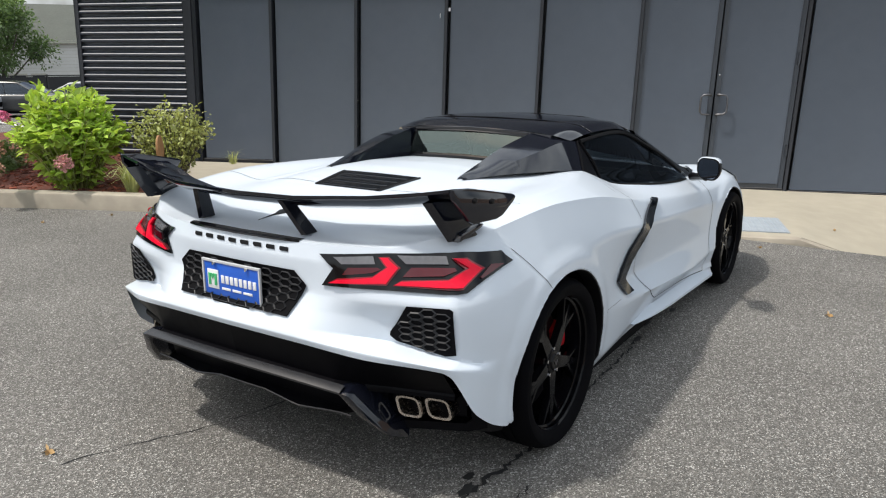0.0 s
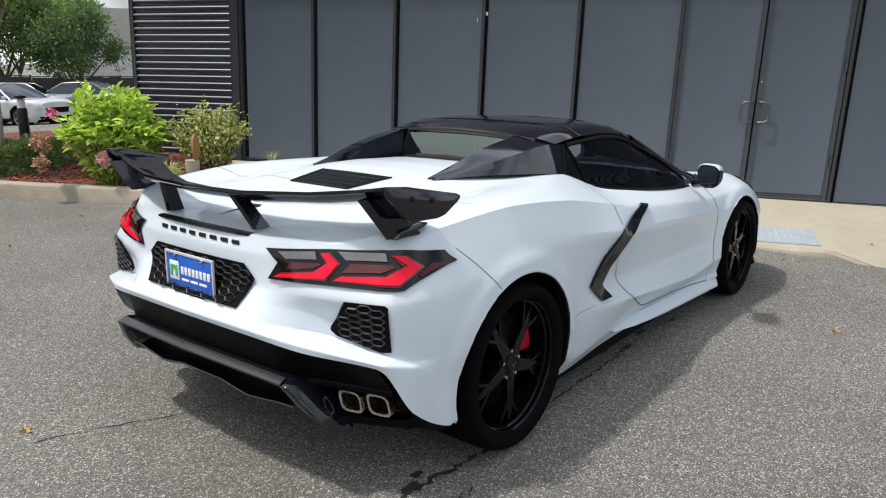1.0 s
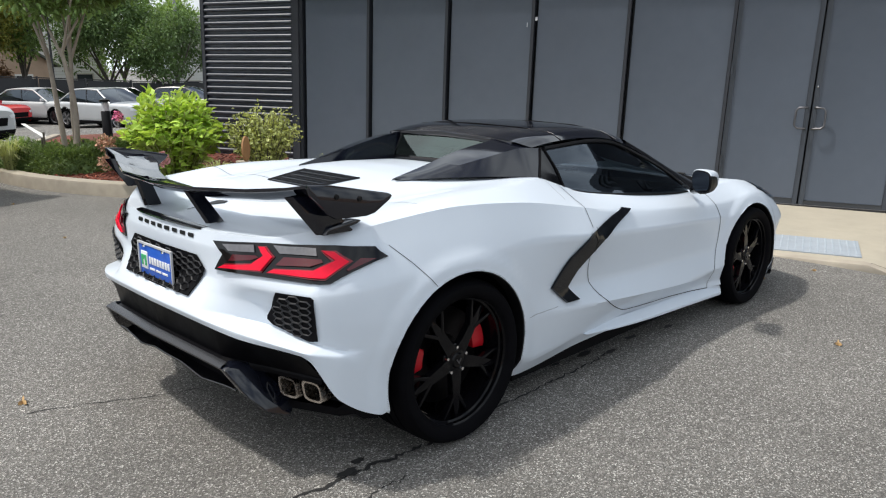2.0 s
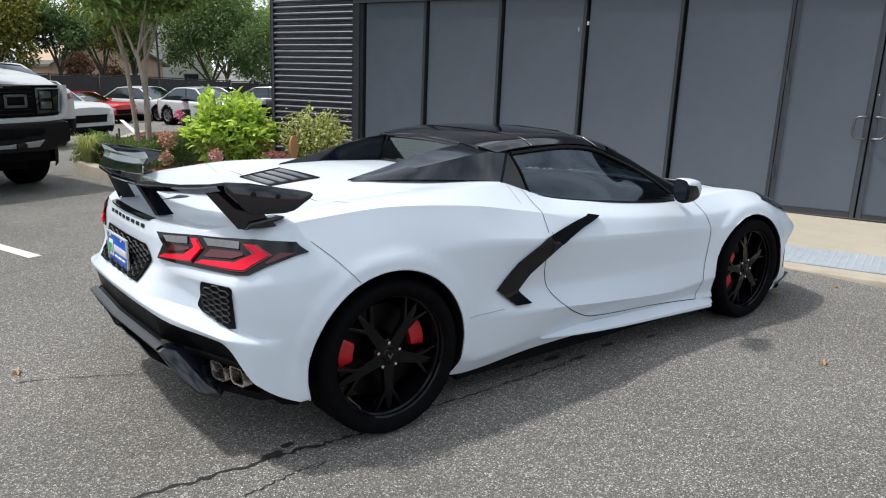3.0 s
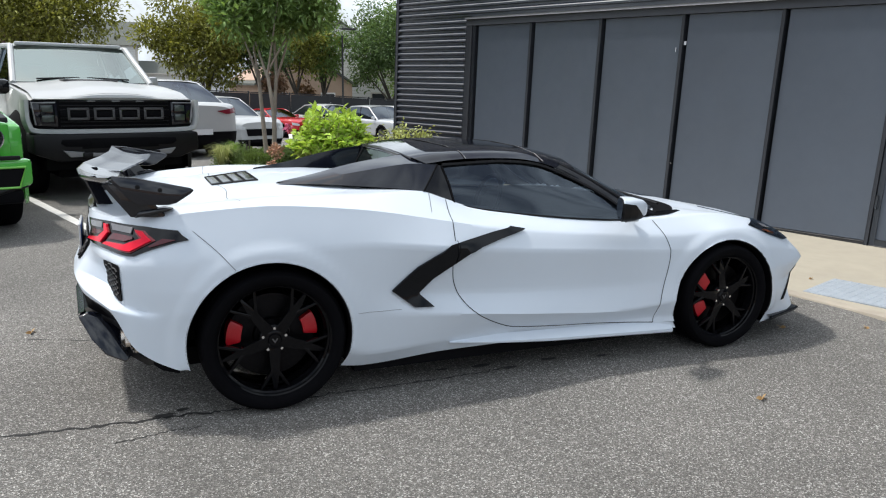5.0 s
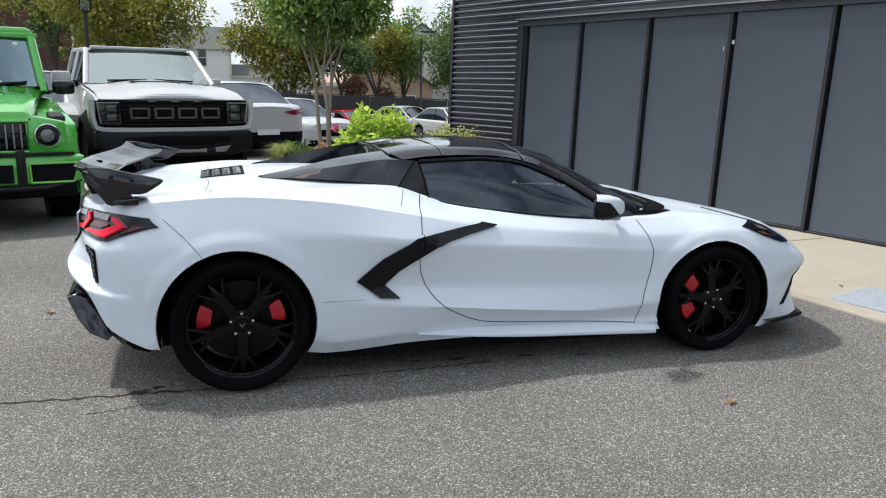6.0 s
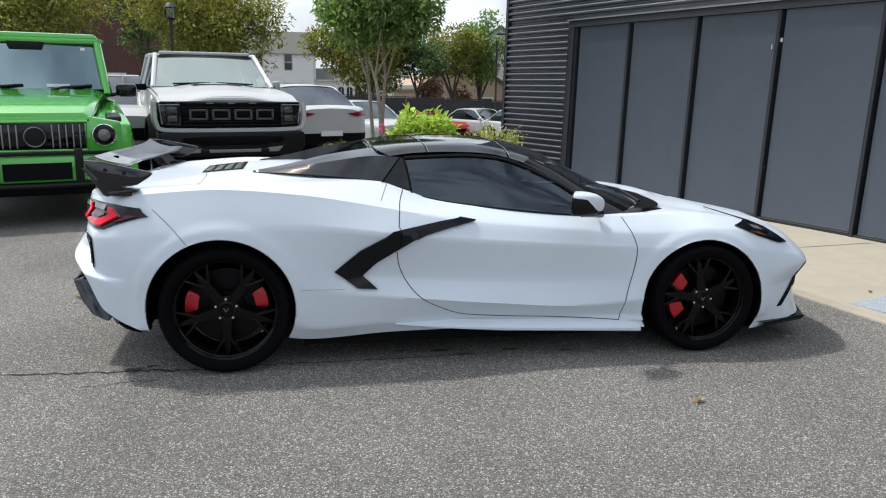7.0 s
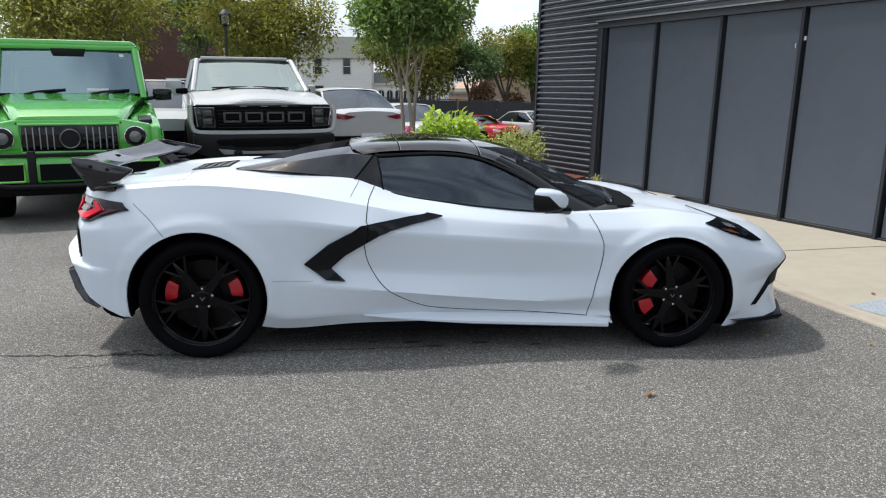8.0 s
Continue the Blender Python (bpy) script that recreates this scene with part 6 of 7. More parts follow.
pk("front_guard", prism([(-.16, .53), (-.40, .36), (-1.30, .30), (-1.30, .45), (-.20, .60)], -.60, .60, bevel=.02), MATTE_BLACK, "black plate added under the nose to darken the gap")
pk("load_bed", block((-4.75, 0, 1.0), (1.7, 1.76, .6)), PAINT_WHITE)

# ---- green boxy off-roader, same convention
gm = heading(-2.38, 3.86, .308, -.951) @ Matrix.Scale(1.048, 4)
suv = thing("off_roader", "bright green boxy off-road car with upright screen", "car", gm)
def gp(name, bm, material, label="", parent=None, smooth=35):
    return part(name, bm, material, parent or suv, label, smooth, out=(-2.6, 0, 1.0) if material in (WIND, WIND_PALE, WIND_CAR, DARK_GLASS) else None)
gp("bonnet", prism([(-.53, 1.105), (-.46, 1.150), (.46, 1.150), (.53, 1.105), (.52, 1.03), (-.52, 1.03)], -1.34, -.02, axes=(1, 2, 0), bevel=.03), PAINT_GREEN, "green ribbed bonnet")
for v in suv.children[-1].data.vertices:
    v.co.z += .235 * (-v.co.x / 1.3) ** .85
    v.co.y *= 1 + .50 * (-v.co.x / 1.3)
gp("nose", prism([(-.82, 1.06), (-.82, .72), (.82, .72), (.82, 1.06), (.52, 1.118), (-.52, 1.118)], -1.2, 0, axes=(1, 2, 0), bevel=.03), PAINT_GREEN)
gp("grille_frame", prism([(-.46, 1.06), (-.47, .78), (.47, .78), (.46, 1.06)], 0, .025, axes=(1, 2, 0), bevel=.01), GLOSS_BLACK, "black grille with upright bars")
gf = suv.children[-1]
for k in range(14):
    y = -.416 + k * .064
    if abs(y) > .10:
        gp("grille_bar", block((.035, y, .920), (.022, .014, .235), None, .005), TRIM_GREY, "bright upright grille bar", gf)
gp("grille_rim", tube([(.020, -.475, .775), (.020, .475, .775), (.020, .485, 1.065), (.020, -.485, 1.065), (.020, -.475, .775)], .014, 6), PAINT_GREEN, "", gf)
gp("grille_disc", lathe([(0, .045), (.10, .04), (.112, .03), (.117, .0)], 28, m=Matrix.Translation((.035, 0, .915)) @ Matrix.Rotation(radians(-90), 4, "Z")), SATIN_BLACK, "plain round grille disc", gf)
gp("disc_ring", lathe([(.090, .05), (.097, .055), (.104, .05), (.104, .04)], 28, m=Matrix.Translation((.035, 0, .915)) @ Matrix.Rotation(radians(-90), 4, "Z")), DARK_STEEL, "", gf)
for s in (-1, 1):
    gp("wing_top", prism([(-1.34, 1.25), (-.02, 1.04), (-.02, .70), (-1.34, .70)], s * .60, s * .93, bevel=.05), PAINT_GREEN)
    gp("shut_line", tube([(-1.30, s * .800, 1.300), (-.70, s * .655, 1.215), (-.10, s * .535, 1.105), (-.015, s * .520, 1.085), (.004, s * .50, 1.075)], .009, 6), SEAM)
    gp("intake_rim", tube([(.170, s * .455, .483), (.170, s * .455, .668), (.170, s * .885, .668), (.170, s * .825, .483), (.170, s * .455, .483)], .012, 6), PAINT_LIME)
    ring_m = Matrix.Translation((.0, s * .645, .925)) @ Matrix.Rotation(radians(-90), 4, "Z")
    gp("headlamp", lathe([(0, .03), (.085, .035), (.108, .03), (.113, .02), (.113, -.02)], 32, m=ring_m), GLOSS_BLACK, "round headlamp with bright ring")
    hd = suv.children[-1]
    gp("lamp_ring", lathe([(.103, .035), (.108, .043), (.115, .04), (.118, .0)], 32, m=ring_m), CHROME, "", hd)
    gp("lamp_lens", lathe([(0, .05), (.05, .045), (.062, .035)], 24, m=ring_m), LAMP_GREY, "", hd)
    gp("indicator", prism([(-.38, 1.145), (-.14, 1.105), (-.12, 1.06), (-.40, 1.09)], s * .70, s * .84, bevel=.01), SATIN_BLACK)
    gp("flank", prism([(-4.4, .55), (-1.3, .55), (-1.3, 1.25), (-4.4, 1.28)], s * .84, s * .93, bevel=.02), PAINT_GREEN)
    gp("screen_pillar", tube([(-1.31, s * .82, 1.33), (-1.53, s * .76, 1.93)], .045, 8), PAINT_GREEN)
    gp("gutter", tube([(-1.52, s * .80, 1.95), (-4.3, s * .80, 1.97)], .03, 6), PAINT_GREEN)
    wv = bmesh.new()
    wv.faces.new([wv.verts.new(p) for p in ((-1.40, s * .89, 1.30), (-4.2, s * .89, 1.26), (-4.2, s * .80, 1.92), (-1.60, s * .80, 1.92))])
    gp("side_window", wv, DARK_GLASS)
    for x in (-2.6, -3.6, -4.3):
        gp("door_pillar", tube([(x, s * .90, 1.2), (x, s * .80, 1.95)], .05, 6), PAINT_GREEN)
    gp("mirror", block((-1.55, s * 1.06, 1.38), (.14, .24, .16), None, .05), GLOSS_BLACK)
    gp("mirror_arm", tube([(-1.55, s * .88, 1.32), (-1.55, s * 1.0, 1.35)], .025, 6), GLOSS_BLACK)
    gp("bumper_post", block((.16, s * .38, .60), (.06, .08, .40), None, .015), SATIN_BLACK)
    gp("bumper_intake", prism([(s * .46, .49), (s * .46, .66), (s * .88, .66), (s * .82, .49)], .15, .168, axes=(1, 2, 0)), SEAM)
    gp("wiper", tube([(-1.335, s * .36 + .30, 1.432), (-1.30, s * .36 - .02, 1.405), (-1.26, s * .36 - .14, 1.375)], .014, 6), SATIN_BLACK)
    for ax in (-.75, -3.6):
        road_wheel(suv, ax, s * .82, .40, .28, DARK_STEEL, 5)
        gp("arch_flare", grid([[(ax + r * math.cos(a), s * yy, .42 + r * math.sin(a)) for r, yy in ((.46, .80), (.46, .975), (.52, .98), (.60, .93))] for a in np.linspace(-.25, math.pi + .25, 20)]), PAINT_GREEN)
gp("bumper", prism([(-.95, .74), (-.95, .50), (-.80, .455), (.80, .455), (.95, .50), (.95, .74)], -.15, .16, axes=(1, 2, 0), bevel=.04), PAINT_GREEN, "green bumper with dark intakes")
for v in suv.children[-1].data.vertices:
    if v.co.x > .02 and abs(v.co.y) > .70:
        v.co.y *= .90
gp("bumper_intake", prism([(-.31, .49), (-.31, .66), (.31, .66), (.31, .49)], .16, .175, axes=(1, 2, 0)), SEAM)
gp("bumper_lip", block((.07, 0, .395), (.16, 1.72, .13), None, .03), MATTE_BLACK)
gp("bumper_tube", tube([(.10, -.90, .50), (.17, -.60, .435), (.18, 0, .43), (.17, .60, .435), (.10, .90, .50)], .030, 8), SATIN_BLACK, "black tube under the bumper")
gp("bumper_strip", block((.17, 0, .755), (.03, 1.7, .04), None, .01), SATIN_BLACK)
gp("windscreen", grid([[(-1.335 - .02 * a * a, .79 * a, 1.385), (-1.54 - .02 * a * a, .73 * a, 1.92)] for a in np.linspace(-1, 1, 9)]), WIND, "upright flat windscreen", smooth=60)
gp("screen_header", block((-1.56, 0, 1.945), (.12, 1.54, .06), None, .015), PAINT_GREEN)
gp("scuttle", block((-1.35, 0, 1.372), (.10, 1.60, .03), None, .012), MATTE_BLACK)
gp("roof", prism([(-.80, 1.95), (-.74, 2.03), (.74, 2.03), (.80, 1.95)], -4.4, -1.52, axes=(1, 2, 0), bevel=.03), PAINT_GREEN)
gp("rear_body", block((-4.3, 0, 1.3), (.2, 1.7, 1.3), None, .05), PAINT_GREEN)
gp("dashboard", block((-1.75, 0, 1.15), (.5, 1.5, .28), None, .05), INTERIOR)
gp("camera_pod", prism([(-.20, 1.93), (-.17, 1.83), (.17, 1.83), (.20, 1.93)], -1.555, -1.50, axes=(1, 2, 0), bevel=.01), SATIN_BLACK)
gp("price_sheet", block((-1.338, .30, 1.425), (.01, .24, .04), None, .002), PLATE_WHITE)
gp("screen_sticker", block((-1.525, .60, 1.84), (.006, .05, .06), None, .002), PLATE_WHITE)
for y in (-.40, .40):
    gp("seat_back", block((-2.5, y, 1.3), (.18, .5, .75), None, .08), INTERIOR)
gp("underbody", block((-2.3, 0, .50), (4.2, 1.5, .2)), MATTE_BLACK)

# ---- plants
BARK = mat("pale_bark", (0.34, 0.29, 0.24), 0.85, var=0.25, scale=12, bump=0.6, bscale=30, bdist=0.01)
DARK_BARK = mat("dark_bark", (0.10, 0.085, 0.07), 0.9, var=0.3, scale=10, bump=0.6, bscale=25, bdist=0.015)
def leaf_mat(name, c, v=.25):
    m = mat(name, c, 0.5, spec=0.35, var=0.12, scale=6, island=v)
    p = m.node_tree.nodes["Principled BSDF"]
    p.inputs["Subsurface Weight"].default_value = 0.0
    # thin leaves let some light through
    nt = m.node_tree
    tr, mx = nt.nodes.new("ShaderNodeBsdfTranslucent"), nt.nodes.new("ShaderNodeMixShader")
    tr.inputs["Color"].default_value = (c[0] * 1.5, c[1] * 1.5, c[2] * .8, 1)
    mx.inputs["Fac"].default_value = 0.34
    nt.links.new(p.outputs[0], mx.inputs[1]), nt.links.new(tr.outputs[0], mx.inputs[2])
    nt.links.new(mx.outputs[0], nt.nodes["Material Output"].inputs["Surface"])
    return m
LEAF_LIME = leaf_mat("leaf_lime", (0.39, 0.53, 0.105), .5)
LEAF_MID = leaf_mat("leaf_mid", (0.175, 0.265, 0.09), .55)
LEAF_DARK = leaf_mat("leaf_dark", (0.10, 0.16, 0.065), .6)
HEDGE = leaf_mat("hedge_green", (0.115, 0.17, 0.06), .5)
LEAF_YELLOW = leaf_mat("leaf_yellow_green", (0.20, 0.205, 0.048), .8)
LEAF_OLIVE = leaf_mat("leaf_olive", (0.37, 0.40, 0.17), .7)
LEAF_RED = leaf_mat("leaf_russet", (0.19, 0.11, 0.075), .4)
GRASS_PALE = leaf_mat("grass_pale", (0.42, 0.45, 0.22), .35)
GRASS_GREEN = leaf_mat("grass_green", (0.16, 0.27, 0.05), .35)
FLOWER_PINK = mat("flower_pink", (0.62, 0.32, 0.30), 0.7, var=0.2, scale=20, island=.3)
FLOWER_DRY = mat("flower_dry", (0.46, 0.27, 0.18), 0.8, var=0.2, scale=20, island=.35)
FLOWER_MAGENTA = mat("flower_magenta", (0.66, 0.17, 0.30), 0.6, var=0.2, scale=20, island=.3)
rng = np.random.default_rng(7)


def leaf_mesh(name, pts, dirs, size, material, parent, ratio=.5, droop=.25, label="", fold=.18):
    """Many folded leaves, each six-cornered, at pts, pointing along dirs."""
    n = len(pts)
    d = dirs / np.maximum(np.linalg.norm(dirs, axis=1, keepdims=True), 1e-6)
    up = np.tile((0, 0, 1.0), (n, 1)) + rng.normal(0, .45, (n, 3))
    s = np.cross(d, up)
    s /= np.maximum(np.linalg.norm(s, axis=1, keepdims=True), 1e-6)
    nn = np.cross(s, d)
    L = size * rng.uniform(.6, 1.25, (n, 1))
    W = L * ratio
    V = np.stack((pts, pts + d * L * .35 + s * W * .5 + nn * W * fold, pts + d * L * .75 + s * W * .34 + nn * (W * fold - L * droop * .5), pts + d * L - nn * L * droop,
                  pts + d * L * .75 - s * W * .34 + nn * (W * fold - L * droop * .5), pts + d * L * .35 - s * W * .5 + nn * W * fold), 1).reshape(-1, 3)
    V2 = pts + d * L * .5 - nn * L * droop * .2
    allv = np.concatenate((V, V2))
    base = np.arange(n) * 6
    mid = 6 * n + np.arange(n)
    F = np.concatenate([np.stack((base + a, base + b, mid), 1) for a, b in ((0, 1), (1, 2), (2, 3), (3, 4), (4, 5), (5, 0))])
    me = bpy.data.meshes.new(name)
    me.from_pydata(allv.tolist(), [], F.tolist())
    me.materials.append(material)
    ob = new(name, me)
    if parent:
        ob.parent = parent
    if label:
        ob["label"] = label
    return ob


def cloud(centres, radii, n, spread=.33):
    """Leaf roots gathered in clumps, most of them near the outside."""
    c = np.array(centres)
    r = np.array(radii)
    k = rng.integers(0, len(c), n)
    v = rng.normal(0, 1, (n, 3))
    v /= np.linalg.norm(v, axis=1, keepdims=True)
    rad = r[k] * (rng.uniform(0, 1, n) ** .45)[:, None] if r.ndim > 1 else (r[k] * rng.uniform(0, 1, n) ** .45)[:, None]
    p = c[k] + v * rad
    d = v + rng.normal(0, .6, (n, 3)) + (0, 0, .15)
    return p, d


def tree(name, label, x, y, h, crown_r, crown_lo, leaf, n, size, bark, stems=1, z=None, lean=.0, clumps=26, top_flat=0.0, group="", ratio=.5):
    g = ground_z(x, y) if z is None else z
    t = thing(name, label, "tree", pose(x, y, g), group)
    mid = (h + crown_lo) / 2
    bm = bmesh.new()
    tips = []
    for k in range(stems):
        a = 2 * math.pi * k / stems + rng.uniform(0, 1)
        r0 = .042 if stems > 1 else .03 * h ** .5 + .06
        o = np.array((.085 * math.cos(a), .085 * math.sin(a), 0)) * (stems > 1)
        fork = np.array((o[0] * 1.7 + rng.normal(0, .05), o[1] * 1.7 + rng.normal(0, .05), crown_lo * .8))
        path = spline([o, (o + fork) / 2 + rng.normal(0, .04, 3), fork], 6)
        tube(path, list(np.linspace(r0, r0 * .62, len(path))), 9, bm)
        for j in range(5 if stems < 3 else 3):
            b = a + rng.uniform(-1.4, 1.4) + j * 1.3
            rr = crown_r * rng.uniform(.45, .85)
            tip = np.array((rr * math.cos(b), rr * math.sin(b), rng.uniform(crown_lo + .2 * (h - crown_lo), h * .92)))
            pth = spline([fork * rng.uniform(.82, 1.0), (fork + tip) / 2 + (0, 0, .12 * h * rng.uniform(.2, 1) - .05 * h), tip], 5)
            tube(pth, list(np.linspace(r0 * .5, r0 * .12, len(pth))), 6, bm)
            tips.append(tip)
    part("trunk", bm, bark, t, smooth=60)
    cs, rs = [], []
    for k in range(clumps):
        v = rng.normal(0, 1, 3)
        v /= np.linalg.norm(v)
        q = rng.uniform(.35, .95)
        c = np.array((v[0] * crown_r * q, v[1] * crown_r * q, mid + v[2] * (h - crown_lo) / 2 * q * (1 - top_flat * (v[2] > 0))))
        cs.append(c)
        rs.append(crown_r * rng.uniform(.22, .42))
    for tp in tips:
        cs.append(tp)
        rs.append(crown_r * .25)
    p, d = cloud(cs, rs, n)
    leaf_mesh("crown", p, d, size, leaf, t, ratio)
    return t


BZ = .125
# multi-stemmed small tree in the bed
tree("small_tree", "slim multi-stemmed tree with pale bark and a rounded crown", 1.68, 8.05, 3.35, .98, 2.02, LEAF_MID, 11500, .105, BARK, stems=3, z=BZ, clumps=44, top_flat=.1, ratio=.45)

# big-leaved flowering shrub, bright green
hy = thing("hydrangea", "bright green big-leaved hydrangea with fading flower heads", "shrub", pose(2.12, 5.92, BZ))
stems_ = bmesh.new()
P, D = [], []
for k in range(200):
    a, q = rng.uniform(0, 2 * math.pi), math.sqrt(rng.uniform(0, 1))
    top = np.array((.60 * q * math.cos(a), .58 * q * math.sin(a), (1.02 - .43 * q ** 2) * rng.uniform(.80, 1.10)))
    root = np.array((top[0] * .3, top[1] * .3, 0))
    path = spline([root, (root + top) / 2 + (0, 0, .08), top], 4)
    tube(path, .007, 5, stems_)
    for j in range(15):
        f = rng.uniform(.10, 1.0) if j > 3 else 1.0 - .03 * j
        i = min(int(f * (len(path) - 1)), len(path) - 1)
        b = rng.uniform(0, 2 * math.pi)
        P.append(path[i])
        D.append((math.cos(b), math.sin(b), rng.uniform(-.15, .55) if f < .95 else rng.uniform(.3, 1.1)))
for k in range(16):
    a, q = rng.uniform(0, 2 * math.pi), math.sqrt(rng.uniform(0, .55))
    x, y, h = .52 * q * math.cos(a), .50 * q * math.sin(a), rng.uniform(.98, 1.16) - .25 * q * q
    tube([(x * .7, y * .7, .5), (x, y, h)], .006, 5, stems_)
    for j in range(9):
        b = j * 2.4
        P.append(np.array((x, y, h - .022 * j)))
        D.append((math.cos(b) * (.35 + .08 * j), math.sin(b) * (.35 + .08 * j), 1.0 - .07 * j))
part("stem_clump", stems_, LEAF_OLIVE, hy)
leaf_mesh("leaves", np.array(P), np.array(D), .118, LEAF_LIME, hy, .60, .30)
def flower_head(parent, c, r, material, lab):
    p, d = cloud([c], [r], 170)
    return leaf_mesh("flower_head", p, d, r * .42, material, parent, .9, .05, lab)
flower_head(hy, (1.71 - 2.12, 5.40 - 5.92, .365), .080, FLOWER_PINK, "faded pink flower head")
flower_head(hy, (1.37 - 2.12, 6.07 - 5.92, .505), .098, FLOWER_DRY, "dried brown flower head")
flower_head(hy, (1.29 - 2.12, 5.94 - 5.92, .305), .080, FLOWER_DRY, "dried brown flower head")
flower_head(hy, (1.55 - 2.12, 6.12 - 5.92, .805), .058, FLOWER_MAGENTA, "magenta flower head")

# thin rose bush against the siding
ro = thing("rose_bush", "straggling rose bush with small olive leaves", "shrub", pose(3.02, 5.38, BZ))
stems_ = bmesh.new()
P, D = [], []
for k in range(64):
    a, q = rng.uniform(0, 2 * math.pi), math.sqrt(rng.uniform(0, 1))
    top = np.array((.42 * q * math.cos(a), .48 * q * math.sin(a), (.86 - .24 * q * q) * rng.uniform(.70, 1.08)))
    root = np.array((top[0] * .18, top[1] * .18, 0))
    path = spline([root, (root * .4 + top * .6) + (0, 0, .02), top], 5)
    tube(path, .005, 5, stems_)
    for j in range(60):
        i = rng.integers(3, len(path))
        P.append(path[i] + rng.normal(0, .04, 3))
        D.append(rng.normal(0, 1, 3) + (0, 0, .3))
part("stem_clump", stems_, DARK_BARK, ro)
leaf_mesh("leaves", np.array(P), np.array(D), .052, LEAF_OLIVE, ro, .6, .15)

# low clipped evergreen mounds
def mound(x, y, rx, ry, h, n, label):
    t = thing("low_hedge", label, "shrub", pose(x, y, BZ), "low hedges")
    v = rng.normal(0, 1, (n, 3))
    v /= np.linalg.norm(v, axis=1, keepdims=True)
    v[:, 2] = np.abs(v[:, 2])
    q = rng.uniform(.55, 1.0, (n, 1)) * (1 + .08 * np.sin(v[:, :1] * 9) + .06 * np.cos(v[:, 1:2] * 11))
    v[:, 2] = np.minimum(v[:, 2] * 1.6, 1.0)
    p = v * q * (rx, ry, h)
    leaf_mesh("leaves", p, v + rng.normal(0, .6, (n, 3)), .042, HEDGE, t, .5, .05)
    core = bmesh.new()
    bmesh.ops.create_icosphere(core, subdivisions=3, radius=1)
    for w in core.verts:
        w.co = Vector((w.co.x * rx * .8, w.co.y * ry * .8, max(w.co.z, 0) * h * .8))
    part("twig_core", core, HEDGE, t)
mound(1.62, 7.90, .62, .56, .33, 9000, "low dark green clipped hedge mound")
mound(1.28, 8.60, .50, .58, .33, 7000, "low dark green clipped hedge mound")
mound(2.25, 8.35, .58, .60, .33, 6000, "low dark green clipped hedge mound")

def tuft(name, label, x, y, n, h, spread, material, w=.012):
    t = thing(name, label, "grass", pose(x, y, BZ), "ornamental grasses")
    bm = bmesh.new()
    for k in range(n):
        a = rng.uniform(0, 2 * math.pi)
        r = spread * rng.uniform(.3, 1)
        hh = h * rng.uniform(.6, 1.1)
        base = np.array((.06 * math.cos(a) * rng.uniform(0, 1), .06 * math.sin(a) * rng.uniform(0, 1), 0))
        tip = base + (r * math.cos(a), r * math.sin(a), hh * rng.uniform(.55, 1))
        midp = base + ((r * .35) * math.cos(a), (r * .35) * math.sin(a), hh * .85)
        path = spline([base, midp, tip], 4)
        side = np.array((-math.sin(a), math.cos(a), 0))
        grid([[q - side * w * (1 - i / len(path)) / 2, q + side * w * (1 - i / len(path)) / 2] for i, q in enumerate(path)], False, bm)
    part("blades", bm, material, t, recalc=False)
tuft("pale_grass", "arching pale ornamental grass tuft at the kerb", .95, 8.30, 260, .46, .40, GRASS_PALE)
tuft("green_grass", "upright green ornamental grass tuft", 1.12, 8.50, 180, .50, .30, GRASS_GREEN)
tuft("pale_grass", "small striped grass tuft before the hydrangea", 2.20, 5.02, 130, .34, .34, GRASS_PALE, .016)
tuft("weed_tuft", "thin yellow weeds at the wall foot", 4.35, 5.9, 40, .18, .2, GRASS_PALE, .008)
st = thing("dry_stalks", "a few dry upright flower stalks", "plant", pose(1.35, 8.1, BZ))
bm = bmesh.new()
for k in range(4):
    x, y = rng.normal(0, .12, 2)
    tube([(x, y, 0), (x * 1.2, y * 1.2, .34 + .06 * k)], [.006, .014], 6, bm)
part("stalks", bm, DARK_BARK, st)

# brown oval marker on a stake, bark chips, dry leaves
mk_ = thing("garden_marker", "oval brown wooden marker on a stake", "sign", pose(2.45, 4.83, BZ, 0, 0, 35) @ Matrix.Scale(.93, 4))
part("disc", prism([(.105 * math.cos(a), .50 + .155 * math.sin(a)) for a in np.linspace(0, 2 * math.pi, 28, False)], -.012, .012, bevel=.004), mat("weathered_wood", (.33, .17, .07), .7, var=.2, scale=14, bump=.3, bscale=40), mk_)
part("stake", tube([(0, .05, 0), (0, .05, .35)], [.070, .085], 14), KERB, mk_, "pale grey pot under the disc")
chips = bmesh.new()
n = 0
while n < 2600:
    x, y = rng.uniform(.9, 4.2), rng.uniform(3.8, 9.5)
    d = np.min(np.hypot(BED[:, 0] - x, BED[:, 1] - y))
    j = int(np.argmin(np.hypot(BED[:, 0] - x, BED[:, 1] - y)))
    if x < BED[j, 0] + .14 or d < .17 or (Vector((x, y, 0)) - W0).dot(WN) < .1:
        n += 1
        continue
    n += 1
    if (4.59 - 2.28) * (y - 4.27) - (7.15 - 4.27) * (x - 2.28) < .1:
        continue
    m = pose(x, y, BZ + .008, rng.uniform(-25, 25), rng.uniform(-25, 25), rng.uniform(0, 360))
    box(chips, (0, 0, 0), (rng.uniform(.03, .075), rng.uniform(.012, .025), .010), m)
tagged(part("bark_chips", chips, mat("bark_chip", (.20, .055, .032), .9, var=.3, scale=20, island=.5), smooth=0), "loose red bark chips on the bed", "mulch", kind="stuff")

